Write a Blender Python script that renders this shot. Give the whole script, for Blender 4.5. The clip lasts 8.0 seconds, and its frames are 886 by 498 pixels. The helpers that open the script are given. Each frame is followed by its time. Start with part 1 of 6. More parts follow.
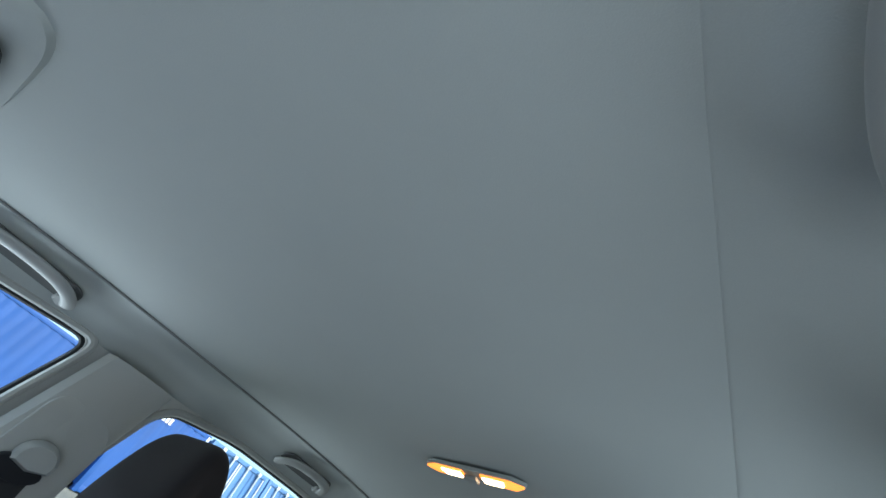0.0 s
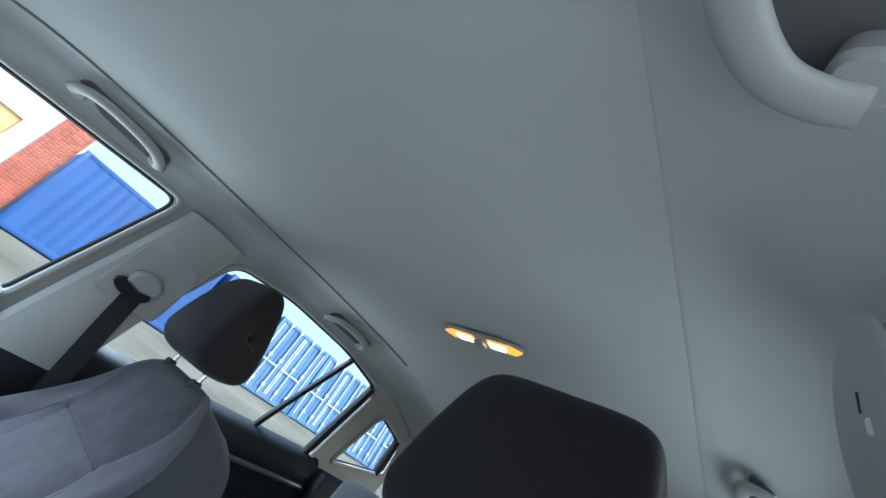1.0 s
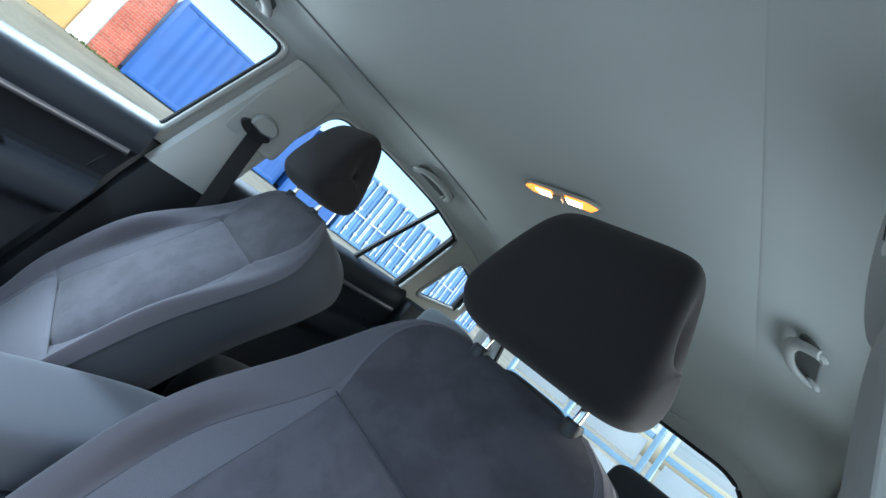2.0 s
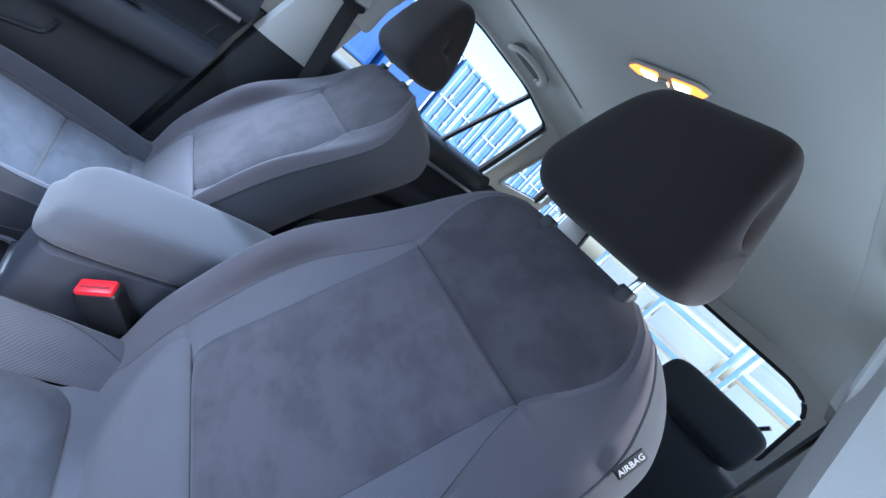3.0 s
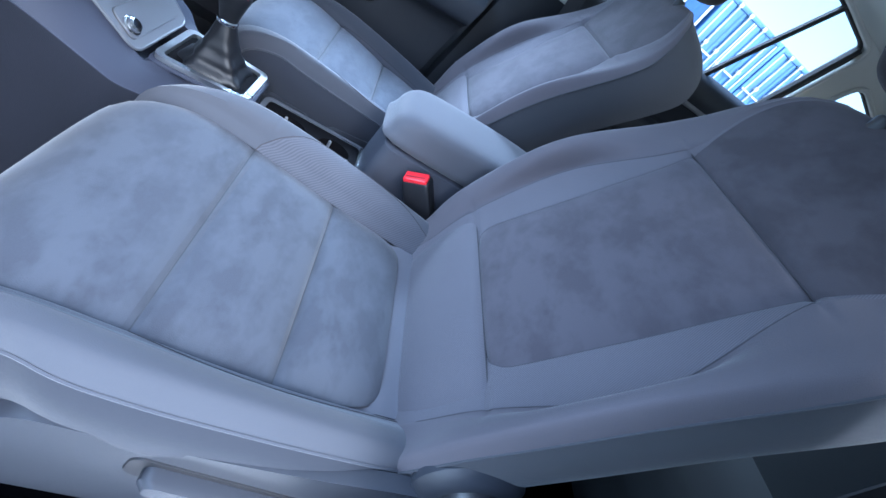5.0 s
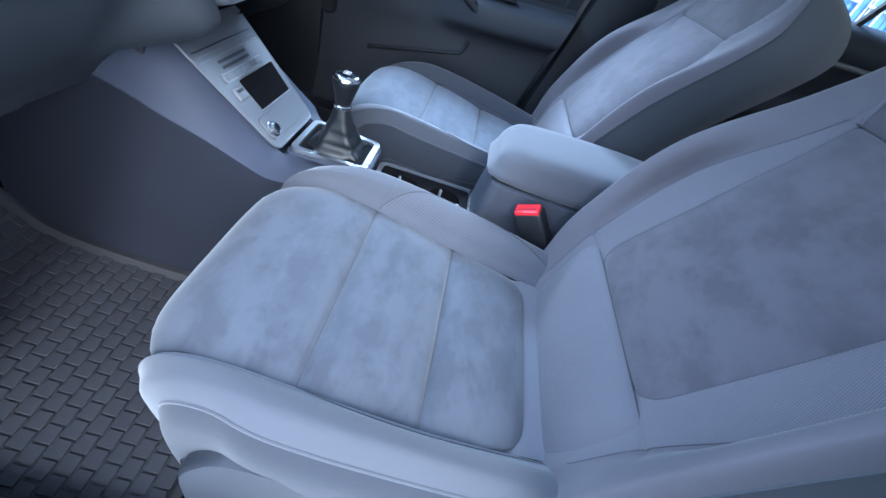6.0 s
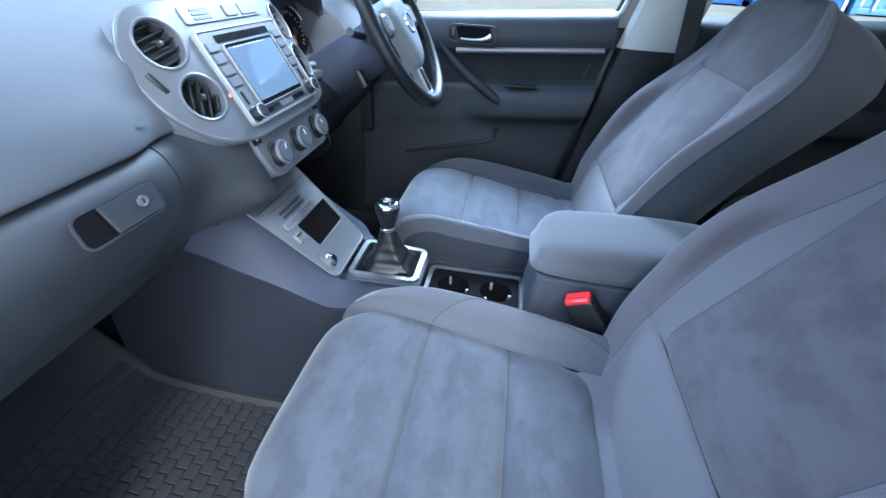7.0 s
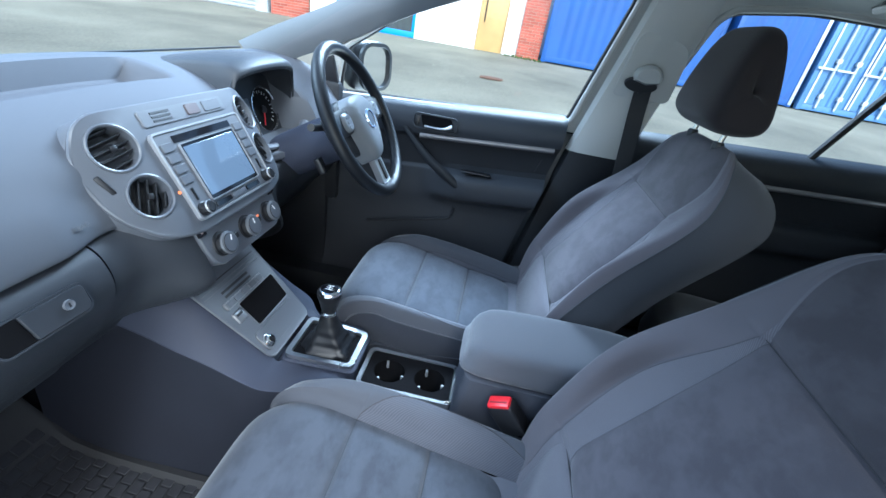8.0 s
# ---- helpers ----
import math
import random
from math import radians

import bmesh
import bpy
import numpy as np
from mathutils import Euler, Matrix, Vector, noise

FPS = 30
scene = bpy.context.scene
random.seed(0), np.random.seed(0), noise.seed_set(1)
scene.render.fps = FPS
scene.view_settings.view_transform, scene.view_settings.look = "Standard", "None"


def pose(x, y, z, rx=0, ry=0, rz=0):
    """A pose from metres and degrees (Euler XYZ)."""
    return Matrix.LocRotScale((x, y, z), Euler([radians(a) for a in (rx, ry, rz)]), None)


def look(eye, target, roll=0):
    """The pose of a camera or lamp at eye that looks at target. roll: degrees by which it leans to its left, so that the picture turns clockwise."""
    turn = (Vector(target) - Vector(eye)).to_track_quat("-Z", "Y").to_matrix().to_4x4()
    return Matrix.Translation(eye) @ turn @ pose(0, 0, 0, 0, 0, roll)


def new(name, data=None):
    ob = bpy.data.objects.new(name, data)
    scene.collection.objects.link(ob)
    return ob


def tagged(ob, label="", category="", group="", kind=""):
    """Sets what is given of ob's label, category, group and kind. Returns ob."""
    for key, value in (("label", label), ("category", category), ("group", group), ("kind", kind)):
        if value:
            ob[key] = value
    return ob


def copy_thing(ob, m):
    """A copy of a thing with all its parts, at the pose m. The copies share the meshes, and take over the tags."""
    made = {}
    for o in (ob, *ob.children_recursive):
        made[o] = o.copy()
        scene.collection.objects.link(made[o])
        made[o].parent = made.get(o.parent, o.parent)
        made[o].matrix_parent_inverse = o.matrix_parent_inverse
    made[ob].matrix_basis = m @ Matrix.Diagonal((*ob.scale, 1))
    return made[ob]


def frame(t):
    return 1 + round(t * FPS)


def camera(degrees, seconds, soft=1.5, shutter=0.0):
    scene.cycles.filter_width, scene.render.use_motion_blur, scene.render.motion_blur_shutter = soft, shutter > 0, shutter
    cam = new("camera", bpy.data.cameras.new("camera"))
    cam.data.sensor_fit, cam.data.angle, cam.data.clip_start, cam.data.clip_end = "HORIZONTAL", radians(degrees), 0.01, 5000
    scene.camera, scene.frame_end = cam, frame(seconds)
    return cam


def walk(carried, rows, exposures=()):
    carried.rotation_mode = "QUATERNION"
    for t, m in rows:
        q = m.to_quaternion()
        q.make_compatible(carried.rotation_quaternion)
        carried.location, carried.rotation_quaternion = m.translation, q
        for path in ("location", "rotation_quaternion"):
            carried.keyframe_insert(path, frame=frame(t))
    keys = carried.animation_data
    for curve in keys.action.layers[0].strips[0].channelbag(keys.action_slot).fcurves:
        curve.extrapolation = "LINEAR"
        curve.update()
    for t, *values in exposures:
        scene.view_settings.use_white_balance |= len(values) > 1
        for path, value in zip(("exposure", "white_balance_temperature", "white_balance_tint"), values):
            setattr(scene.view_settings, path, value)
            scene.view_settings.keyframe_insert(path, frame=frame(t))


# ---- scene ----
cam = camera(92.5, 8.0)
PATH = [
    (0, (-0.455, 0.216, 1.287), (0.671, -0.807, 2.586), 29.6),
    (0.5, (-0.506, 0.199, 1.264), (0.724, -0.88, 2.414), 32.9),
    (1, (-0.56, 0.2, 1.233), (0.772, -0.999, 2.119), 34.6),
    (1.5, (-0.591, 0.218, 1.211), (0.809, -1.088, 1.787), 35.9),
    (2, (-0.619, 0.23, 1.181), (0.817, -1.148, 1.375), 38.0),
    (2.2, (-0.638, 0.217, 1.177), (0.81, -1.161, 1.25), 39.1),
    (3.3, (-0.686, 0.255, 1.143), (0.691, -1.081, 0.58), 44.7),
    (3.5, (-0.701, 0.269, 1.127), (0.678, -1.036, 0.502), 45.8),
    (4, (-0.73, 0.284, 1.103), (0.678, -0.891, 0.304), 47.4),
    (4.5, (-0.754, 0.294, 1.087), (0.695, -0.681, 0.114), 46.5),
    (5, (-0.77, 0.298, 1.07), (0.718, -0.413, -0.062), 41.6),
    (5.2, (-0.774, 0.301, 1.063), (0.727, -0.302, -0.114), 38.6),
    (6.3, (-0.764, 0.297, 1.094), (0.791, 0.322, -0.164), 14.2),
    (6.5, (-0.754, 0.291, 1.112), (0.817, 0.408, -0.12), 10.0),
    (7, (-0.738, 0.283, 1.173), (0.914, 0.51, 0.068), 3.6),
    (7.5, (-0.714, 0.246, 1.24), (1.015, 0.446, 0.255), 4.3),
    (8, (-0.709, 0.229, 1.3), (1.056, 0.362, 0.37), 10.0),
]
LIGHT = [(0.0, 1.2, 5700, 2), (1.5, 1.3, 5700, 3), (2.2, 1.45, 5600, 1), (3.5, 1.82, 5200, 15), (5.0, 1.78, 4950, 8), (6.5, 1.95, 5050, 5), (8.0, 1.44, 5250, 2)]
walk(cam, [(t, look(eye, target, roll)) for t, eye, target, roll in PATH], LIGHT)


# ---------------------------------------------------------------- light
world = bpy.data.worlds.new("sky")
scene.world = world
world.use_nodes = True
wn = world.node_tree.nodes
sky = wn.new("ShaderNodeTexSky")
sky.sky_type = "NISHITA"
sky.sun_disc = False
sky.sun_elevation = radians(38)
sky.sun_rotation = radians(250)
sky.air_density, sky.dust_density = 1.0, 3.0
wn["Background"].inputs["Strength"].default_value = 0.15
world.node_tree.links.new(sky.outputs["Color"], wn["Background"].inputs["Color"])
sun = new("sun", bpy.data.lights.new("sun", "SUN"))
sun.data.energy = 1.3
sun.data.angle = radians(12)
sun.data.color = (1.0, 0.96, 0.9)
# the sun stands high on the open-door side
sun.matrix_world = look((-4.0, -1.5, 4.5), (0, 0, 0))
# added fill lamp outside the open passenger doorway, standing in for daylight
door_fill = new("doorway_fill_lamp", bpy.data.lights.new("doorway_fill_lamp", "AREA"))
door_fill.data.shape, door_fill.data.size, door_fill.data.size_y = "RECTANGLE", 1.3, 0.7
door_fill.data.energy, door_fill.data.color = 2.6, (0.80, 0.90, 1.0)
door_fill.matrix_world = look((-1.50, 0.35, 0.58), (-0.1, -0.55, 1.48))

# added fill lamps outside the rear passenger and driver's windows, for pale-yard bounce
rear_fill = new("rear_window_fill_lamp", bpy.data.lights.new("rear_window_fill_lamp", "AREA"))
rear_fill.data.shape, rear_fill.data.size, rear_fill.data.size_y = "RECTANGLE", 0.9, 0.6
rear_fill.data.energy, rear_fill.data.color = 3.6, (0.86, 0.94, 1.0)
rear_fill.matrix_world = look((-1.25, -0.62, 0.80), (-0.1, -0.55, 1.55))
drive_fill = new("driver_window_low_fill", bpy.data.lights.new("driver_window_low_fill", "AREA"))
drive_fill.data.shape, drive_fill.data.size, drive_fill.data.size_y = "RECTANGLE", 0.9, 0.6
drive_fill.data.energy, drive_fill.data.color = 5.2, (0.90, 0.95, 1.0)
drive_fill.matrix_world = look((1.35, 0.32, 0.78), (0.15, 0.20, 1.55))

# added fill lamp above the driver's window, in place of stronger skylight
side_fill = new("driver_window_high_fill", bpy.data.lights.new("driver_window_high_fill", "AREA"))
side_fill.data.shape, side_fill.data.size, side_fill.data.size_y = "RECTANGLE", 1.5, 0.8
side_fill.data.energy, side_fill.data.color = 100.0, (0.78, 0.89, 1.0)
side_fill.matrix_world = look((1.75, 0.2, 2.45), (0.2, 0.15, 0.75))

# added fill lamp ahead of the windscreen, brightening dash and seats like skylight
screen_fill = new("windscreen_fill_lamp", bpy.data.lights.new("windscreen_fill_lamp", "AREA"))
screen_fill.data.shape, screen_fill.data.size, screen_fill.data.size_y = "RECTANGLE", 2.6, 1.6
screen_fill.data.energy, screen_fill.data.color = 66.0, (0.78, 0.89, 1.0)
screen_fill.matrix_world = look((-0.3, 2.9, 3.1), (-0.1, 0.5, 0.95))


# ---------------------------------------------------------------- materials
def mat(name, color, rough=0.6, metal=0.0, vary=0.12, scale=6.0, fine=400.0, bump=0.15, spec=0.5, sheen=0.0, rand=0.0):
    """A surface with stains at one scale, grain at another, and fine relief."""
    m = bpy.data.materials.new(name)
    m.use_nodes = True
    nt = m.node_tree
    b = nt.nodes["Principled BSDF"]
    tc = nt.nodes.new("ShaderNodeTexCoord")
    n1 = nt.nodes.new("ShaderNodeTexNoise")
    n1.inputs["Scale"].default_value, n1.inputs["Detail"].default_value = scale, 5
    n2 = nt.nodes.new("ShaderNodeTexNoise")
    n2.inputs["Scale"].default_value, n2.inputs["Detail"].default_value = fine, 2
    for n in (n1, n2):
        nt.links.new(tc.outputs["Object"], n.inputs["Vector"])
    mix = nt.nodes.new("ShaderNodeMix")
    mix.data_type = "RGBA"
    lo = [max(0, c * (1 - vary)) for c in color]
    hi = [min(1, c * (1 + vary)) for c in color]
    mix.inputs["A"].default_value, mix.inputs["B"].default_value = (*lo, 1), (*hi, 1)
    ramp = nt.nodes.new("ShaderNodeMapRange")
    ramp.inputs["From Min"].default_value, ramp.inputs["From Max"].default_value = 0.3, 0.7
    add = nt.nodes.new("ShaderNodeMath")
    add.operation = "MULTIPLY_ADD"
    add.inputs[1].default_value, add.inputs[2].default_value = 0.35, 0
    nt.links.new(n2.outputs["Fac"], add.inputs[0])
    mad = nt.nodes.new("ShaderNodeMath")
    mad.operation = "MULTIPLY_ADD"
    mad.inputs[1].default_value = 0.65
    nt.links.new(n1.outputs["Fac"], mad.inputs[0])
    nt.links.new(add.outputs[0], mad.inputs[2])
    src = mad.outputs[0]
    nt.links.new(src, ramp.inputs["Value"])
    nt.links.new(ramp.outputs["Result"], mix.inputs["Factor"])
    col = mix.outputs["Result"]
    if rand:
        oi = nt.nodes.new("ShaderNodeObjectInfo")
        hsv = nt.nodes.new("ShaderNodeHueSaturation")
        mr = nt.nodes.new("ShaderNodeMapRange")
        mr.inputs["To Min"].default_value, mr.inputs["To Max"].default_value = 1 - rand, 1 + rand
        nt.links.new(oi.outputs["Random"], mr.inputs["Value"])
        nt.links.new(mr.outputs["Result"], hsv.inputs["Value"])
        nt.links.new(col, hsv.inputs["Color"])
        col = hsv.outputs["Color"]
    nt.links.new(col, b.inputs["Base Color"])
    rr = nt.nodes.new("ShaderNodeMapRange")
    rr.inputs["To Min"].default_value, rr.inputs["To Max"].default_value = max(0.03, rough - 0.08), min(1, rough + 0.08)
    nt.links.new(n1.outputs["Fac"], rr.inputs["Value"])
    nt.links.new(rr.outputs["Result"], b.inputs["Roughness"])
    b.inputs["Metallic"].default_value = metal
    b.inputs["Specular IOR Level"].default_value = spec
    if sheen:
        b.inputs["Sheen Weight"].default_value = sheen
        b.inputs["Sheen Roughness"].default_value = 0.45
    if bump:
        bp = nt.nodes.new("ShaderNodeBump")
        bp.inputs["Strength"].default_value, bp.inputs["Distance"].default_value = bump, 0.001
        nt.links.new(n2.outputs["Fac"], bp.inputs["Height"])
        nt.links.new(bp.outputs["Normal"], b.inputs["Normal"])
    return m


def suede(name, color, light):
    """Brushed velour: nap that lies one way or the other in soft patches and strokes."""
    m = mat(name, color, rough=0.9, vary=0.1, scale=9, fine=900, bump=0.25, spec=0.1, sheen=0.18)
    nt = m.node_tree
    b = nt.nodes["Principled BSDF"]
    tc = nt.nodes.new("ShaderNodeTexCoord")
    mp = nt.nodes.new("ShaderNodeMapping")
    mp.inputs["Scale"].default_value = (1.0, 1.6, 1.2)
    nt.links.new(tc.outputs["Object"], mp.inputs["Vector"])
    patch = nt.nodes.new("ShaderNodeTexNoise")
    patch.inputs["Scale"].default_value, patch.inputs["Detail"].default_value = 17, 3
    patch.inputs["Roughness"].default_value, patch.inputs["Distortion"].default_value = 0.5, 0.15
    nt.links.new(mp.outputs["Vector"], patch.inputs["Vector"])
    stroke = nt.nodes.new("ShaderNodeTexNoise")
    stroke.inputs["Scale"].default_value, stroke.inputs["Detail"].default_value = 60, 3
    stroke.inputs["Distortion"].default_value = 0.5
    nt.links.new(mp.outputs["Vector"], stroke.inputs["Vector"])
    s = nt.nodes.new("ShaderNodeMath")
    s.operation = "MULTIPLY_ADD"
    s.inputs[1].default_value = 0.28
    nt.links.new(stroke.outputs["Fac"], s.inputs[0])
    nt.links.new(patch.outputs["Fac"], s.inputs[2])
    mr = nt.nodes.new("ShaderNodeMapRange")
    mr.inputs["From Min"].default_value, mr.inputs["From Max"].default_value = 0.50, 0.74
    nt.links.new(s.outputs[0], mr.inputs["Value"])
    mix = nt.nodes.new("ShaderNodeMix")
    mix.data_type = "RGBA"
    old = b.inputs["Base Color"].links[0].from_socket
    nt.links.new(mr.outputs["Result"], mix.inputs["Factor"])
    nt.links.new(old, mix.inputs["A"])
    mix.inputs["B"].default_value = (*light, 1)
    nt.links.new(mix.outputs["Result"], b.inputs["Base Color"])
    return m


def twill(name, color, pitch=150.0, turn=(0.0, 0.0, -0.52)):
    """Woven seat cloth with a fine diagonal rib."""
    m = mat(name, color, rough=0.85, vary=0.1, scale=7, fine=700, bump=0.0, spec=0.2, sheen=0.2)
    nt = m.node_tree
    b = nt.nodes["Principled BSDF"]
    tc = nt.nodes.new("ShaderNodeTexCoord")
    mp = nt.nodes.new("ShaderNodeMapping")
    mp.inputs["Rotation"].default_value = turn
    nt.links.new(tc.outputs["Object"], mp.inputs["Vector"])
    w = nt.nodes.new("ShaderNodeTexWave")
    w.wave_type, w.bands_direction = "BANDS", "X"
    w.inputs["Scale"].default_value = pitch
    w.inputs["Distortion"].default_value, w.inputs["Detail"].default_value = 0.1, 1
    nt.links.new(mp.outputs["Vector"], w.inputs["Vector"])
    bp = nt.nodes.new("ShaderNodeBump")
    bp.inputs["Strength"].default_value, bp.inputs["Distance"].default_value = 0.4, 0.0008
    nt.links.new(w.outputs["Fac"], bp.inputs["Height"])
    nt.links.new(bp.outputs["Normal"], b.inputs["Normal"])
    old = b.inputs["Base Color"].links[0].from_socket
    mix = nt.nodes.new("ShaderNodeMix")
    mix.data_type, mix.blend_type = "RGBA", "MULTIPLY"
    mix.inputs["Factor"].default_value = 0.3
    nt.links.new(old, mix.inputs["A"])
    nt.links.new(w.outputs["Color"], mix.inputs["B"])
    nt.links.new(mix.outputs["Result"], b.inputs["Base Color"])
    return m


def glass(name, tint, gloss=0.02):
    m = bpy.data.materials.new(name)
    m.use_nodes = True
    nt = m.node_tree
    nt.nodes.remove(nt.nodes["Principled BSDF"])
    out = nt.nodes["Material Output"]
    t = nt.nodes.new("ShaderNodeBsdfTransparent")
    t.inputs["Color"].default_value = (*tint, 1)
    g = nt.nodes.new("ShaderNodeBsdfGlossy")
    g.inputs["Roughness"].default_value = 0.02
    mx = nt.nodes.new("ShaderNodeMixShader")
    mx.inputs["Fac"].default_value = gloss
    nt.links.new(t.outputs[0], mx.inputs[1])
    nt.links.new(g.outputs[0], mx.inputs[2])
    nt.links.new(mx.outputs[0], out.inputs["Surface"])
    return m


def glow(name, color, power):
    m = bpy.data.materials.new(name)
    m.use_nodes = True
    b = m.node_tree.nodes["Principled BSDF"]
    b.inputs["Base Color"].default_value = (*color, 1)
    b.inputs["Emission Color"].default_value = (*color, 1)
    b.inputs["Emission Strength"].default_value = power
    return m


HEADLINER = mat("headliner_cloth", (0.50, 0.515, 0.50), 0.95, vary=0.05, scale=3, fine=900, bump=0.3, spec=0.1, sheen=0.1)
TRIM_LIGHT = mat("light_trim_plastic", (0.44, 0.44, 0.425), 0.6, vary=0.04, scale=4, fine=1200, bump=0.12)
HANDLE_GREY = mat("handle_plastic", (0.40, 0.40, 0.39), 0.5, vary=0.04, fine=1200, bump=0.05)
SUEDE = suede("grey_velour", (0.053, 0.058, 0.073), (0.070, 0.077, 0.095))
TWILL = twill("grey_twill_cloth", (0.084, 0.088, 0.107), 115.0)
CLOTH = mat("plain_grey_cloth", (0.086, 0.079, 0.090), 0.9, vary=0.1, scale=5, fine=1100, bump=0.35, spec=0.15, sheen=0.25)
CLOTH_DARK = mat("dark_cloth", (0.024, 0.021, 0.023), 0.9, vary=0.12, scale=6, fine=1100, bump=0.3, spec=0.15, sheen=0.15)
SEAM = mat("seam_thread", (0.034, 0.032, 0.037), 0.9, bump=0)
DASH = mat("soft_dash_plastic", (0.084, 0.090, 0.106), 0.72, vary=0.06, scale=5, fine=1500, bump=0.3, spec=0.25)
CONSOLE = mat("console_plastic", (0.040, 0.045, 0.066), 0.55, vary=0.08, scale=5, fine=1500, bump=0.3, spec=0.15)
# near-black that carries the shade inside wells, trays and flat recess plates
WELL_DARK = mat("recess_shade_black", (0.006, 0.006, 0.007), 0.95, vary=0.1, bump=0, spec=0.05)
FASCIA = mat("mid_dash_plastic", (0.033, 0.036, 0.043), 0.45, vary=0.08, scale=5, fine=1500, bump=0.3, spec=0.2)
DASH_LOW = mat("dark_dash_plastic", (0.014, 0.0155, 0.019), 0.55, vary=0.08, scale=5, fine=1500, bump=0.3, spec=0.3)
BEZEL = mat("satin_bezel", (0.094, 0.101, 0.118), 0.40, vary=0.06, scale=8, fine=1500, bump=0.05)
BEZEL_RIM = mat("grey_fascia_plastic", (0.115, 0.122, 0.138), 0.35, vary=0.05, fine=1500, bump=0.04)
BLACK = mat("black_plastic", (0.012, 0.012, 0.014), 0.4, vary=0.15, fine=1200, bump=0.08)
GLOSS_BLACK = mat("gloss_black", (0.008, 0.008, 0.01), 0.12, vary=0.1, bump=0)
RUBBER = mat("black_rubber", (0.010, 0.010, 0.012), 0.7, vary=0.2, fine=600, bump=0.2)
CHROME = mat("satin_chrome", (0.78, 0.79, 0.8), 0.16, metal=1.0, vary=0.04, bump=0.02)
SATIN = mat("satin_metal", (0.48, 0.49, 0.51), 0.30, metal=0.95, vary=0.05, bump=0.03)
# lightened, with a teal tint standing in for light on the rear bench
REAR_CLOTH = mat("rear_seat_cloth", (0.030, 0.033, 0.035), 0.9, vary=0.12, scale=6, fine=1100, bump=0.3, spec=0.15, sheen=0.2)
SILVER = mat("silver_trim", (0.55, 0.56, 0.58), 0.34, metal=0.7, vary=0.05, bump=0.04)
LEATHER = mat("black_leather", (0.0085, 0.0095, 0.012), 0.42, vary=0.15, scale=12, fine=500, bump=0.3, spec=0.35)
CARPET = mat("black_carpet", (0.006, 0.006, 0.007), 1.0, vary=0.35, scale=25, fine=500, bump=0.8, spec=0.05)
MAT_RUBBER = mat("dusty_rubber_mat", (0.015, 0.0155, 0.020), 0.8, vary=0.3, scale=7, fine=300, bump=0.3)
WEBBING = mat("belt_webbing", (0.02, 0.02, 0.022), 0.75, vary=0.1, fine=900, bump=0.4)
RED = mat("red_plastic", (0.7, 0.02, 0.03), 0.35, vary=0.05, bump=0)
WHITE = mat("white_print", (0.75, 0.75, 0.75), 0.7, vary=0.03, bump=0)
SCREEN = mat("glowing_screen_glass", (0.03, 0.035, 0.045), 0.06, vary=0.05, bump=0, spec=0.9)
# faint blue emission stands in for daylight mirrored in the screen
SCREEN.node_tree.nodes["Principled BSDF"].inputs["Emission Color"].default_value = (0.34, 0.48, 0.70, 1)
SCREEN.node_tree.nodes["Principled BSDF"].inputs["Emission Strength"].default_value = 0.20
AMBER = glow("amber_light", (1.0, 0.25, 0.08), 0.35)
LAMP_GLOW = glow("warm_bulb", (1.0, 0.70, 0.36), 5.0)
LAMP_EDGE = glow("amber_lens", (1.0, 0.27, 0.035), 0.9)
GLASS = glass("window_glass", (0.93, 0.97, 0.96))
DIAL = mat("dial_face", (0.01, 0.01, 0.011), 0.8, vary=0.05, bump=0, spec=0.2)
BODY_PAINT = mat("dark_car_paint", (0.03, 0.035, 0.04), 0.2, vary=0.05, bump=0)
CONCRETE = mat("worn_concrete", (0.222, 0.212, 0.163), 0.85, vary=0.45, scale=0.55, fine=30, bump=0.4)
BLUE_PAINT = mat("blue_container_paint", (0.02, 0.085, 0.31), 0.5, vary=0.15, scale=1.2, fine=60, bump=0.1)
BLUE_PALE = mat("faded_blue_paint", (0.09, 0.20, 0.42), 0.55, vary=0.25, scale=1.5, fine=60, bump=0.1)
STEEL_BAR = mat("galvanised_bar", (0.55, 0.60, 0.64), 0.5, metal=0.2, vary=0.15, scale=3, fine=80, bump=0.05)
WHITE_WALL = mat("white_render", (0.78, 0.77, 0.74), 0.85, vary=0.06, scale=1.0, fine=40, bump=0.2)
BRICK = mat("red_brick", (0.42, 0.11, 0.075), 0.85, vary=0.2, scale=5, fine=90, bump=0.3, rand=0.25)
MORTAR = mat("mortar", (0.40, 0.33, 0.28), 0.95, vary=0.15, scale=4, fine=60, bump=0.3)
DOOR_WOOD = mat("varnished_door", (0.52, 0.34, 0.14), 0.5, vary=0.12, scale=3, fine=40, bump=0.1)
BLUE_FRAME = mat("bright_blue_frame", (0.02, 0.25, 0.62), 0.45, vary=0.06, bump=0.03)
DARK_PANE = mat("dark_pane", (0.06, 0.07, 0.075), 0.12, vary=0.2, bump=0)
SHUTTER = mat("grey_shutter", (0.42, 0.44, 0.47), 0.5, metal=0.2, vary=0.1, scale=2, fine=50, bump=0.1, rand=0.08)
RUST = mat("rusty_iron", (0.16, 0.08, 0.05), 0.85, vary=0.3, scale=8, fine=60, bump=0.5)
MOSS = mat("moss", (0.07, 0.11, 0.03), 0.95, vary=0.4, scale=9, fine=60, bump=0.5)


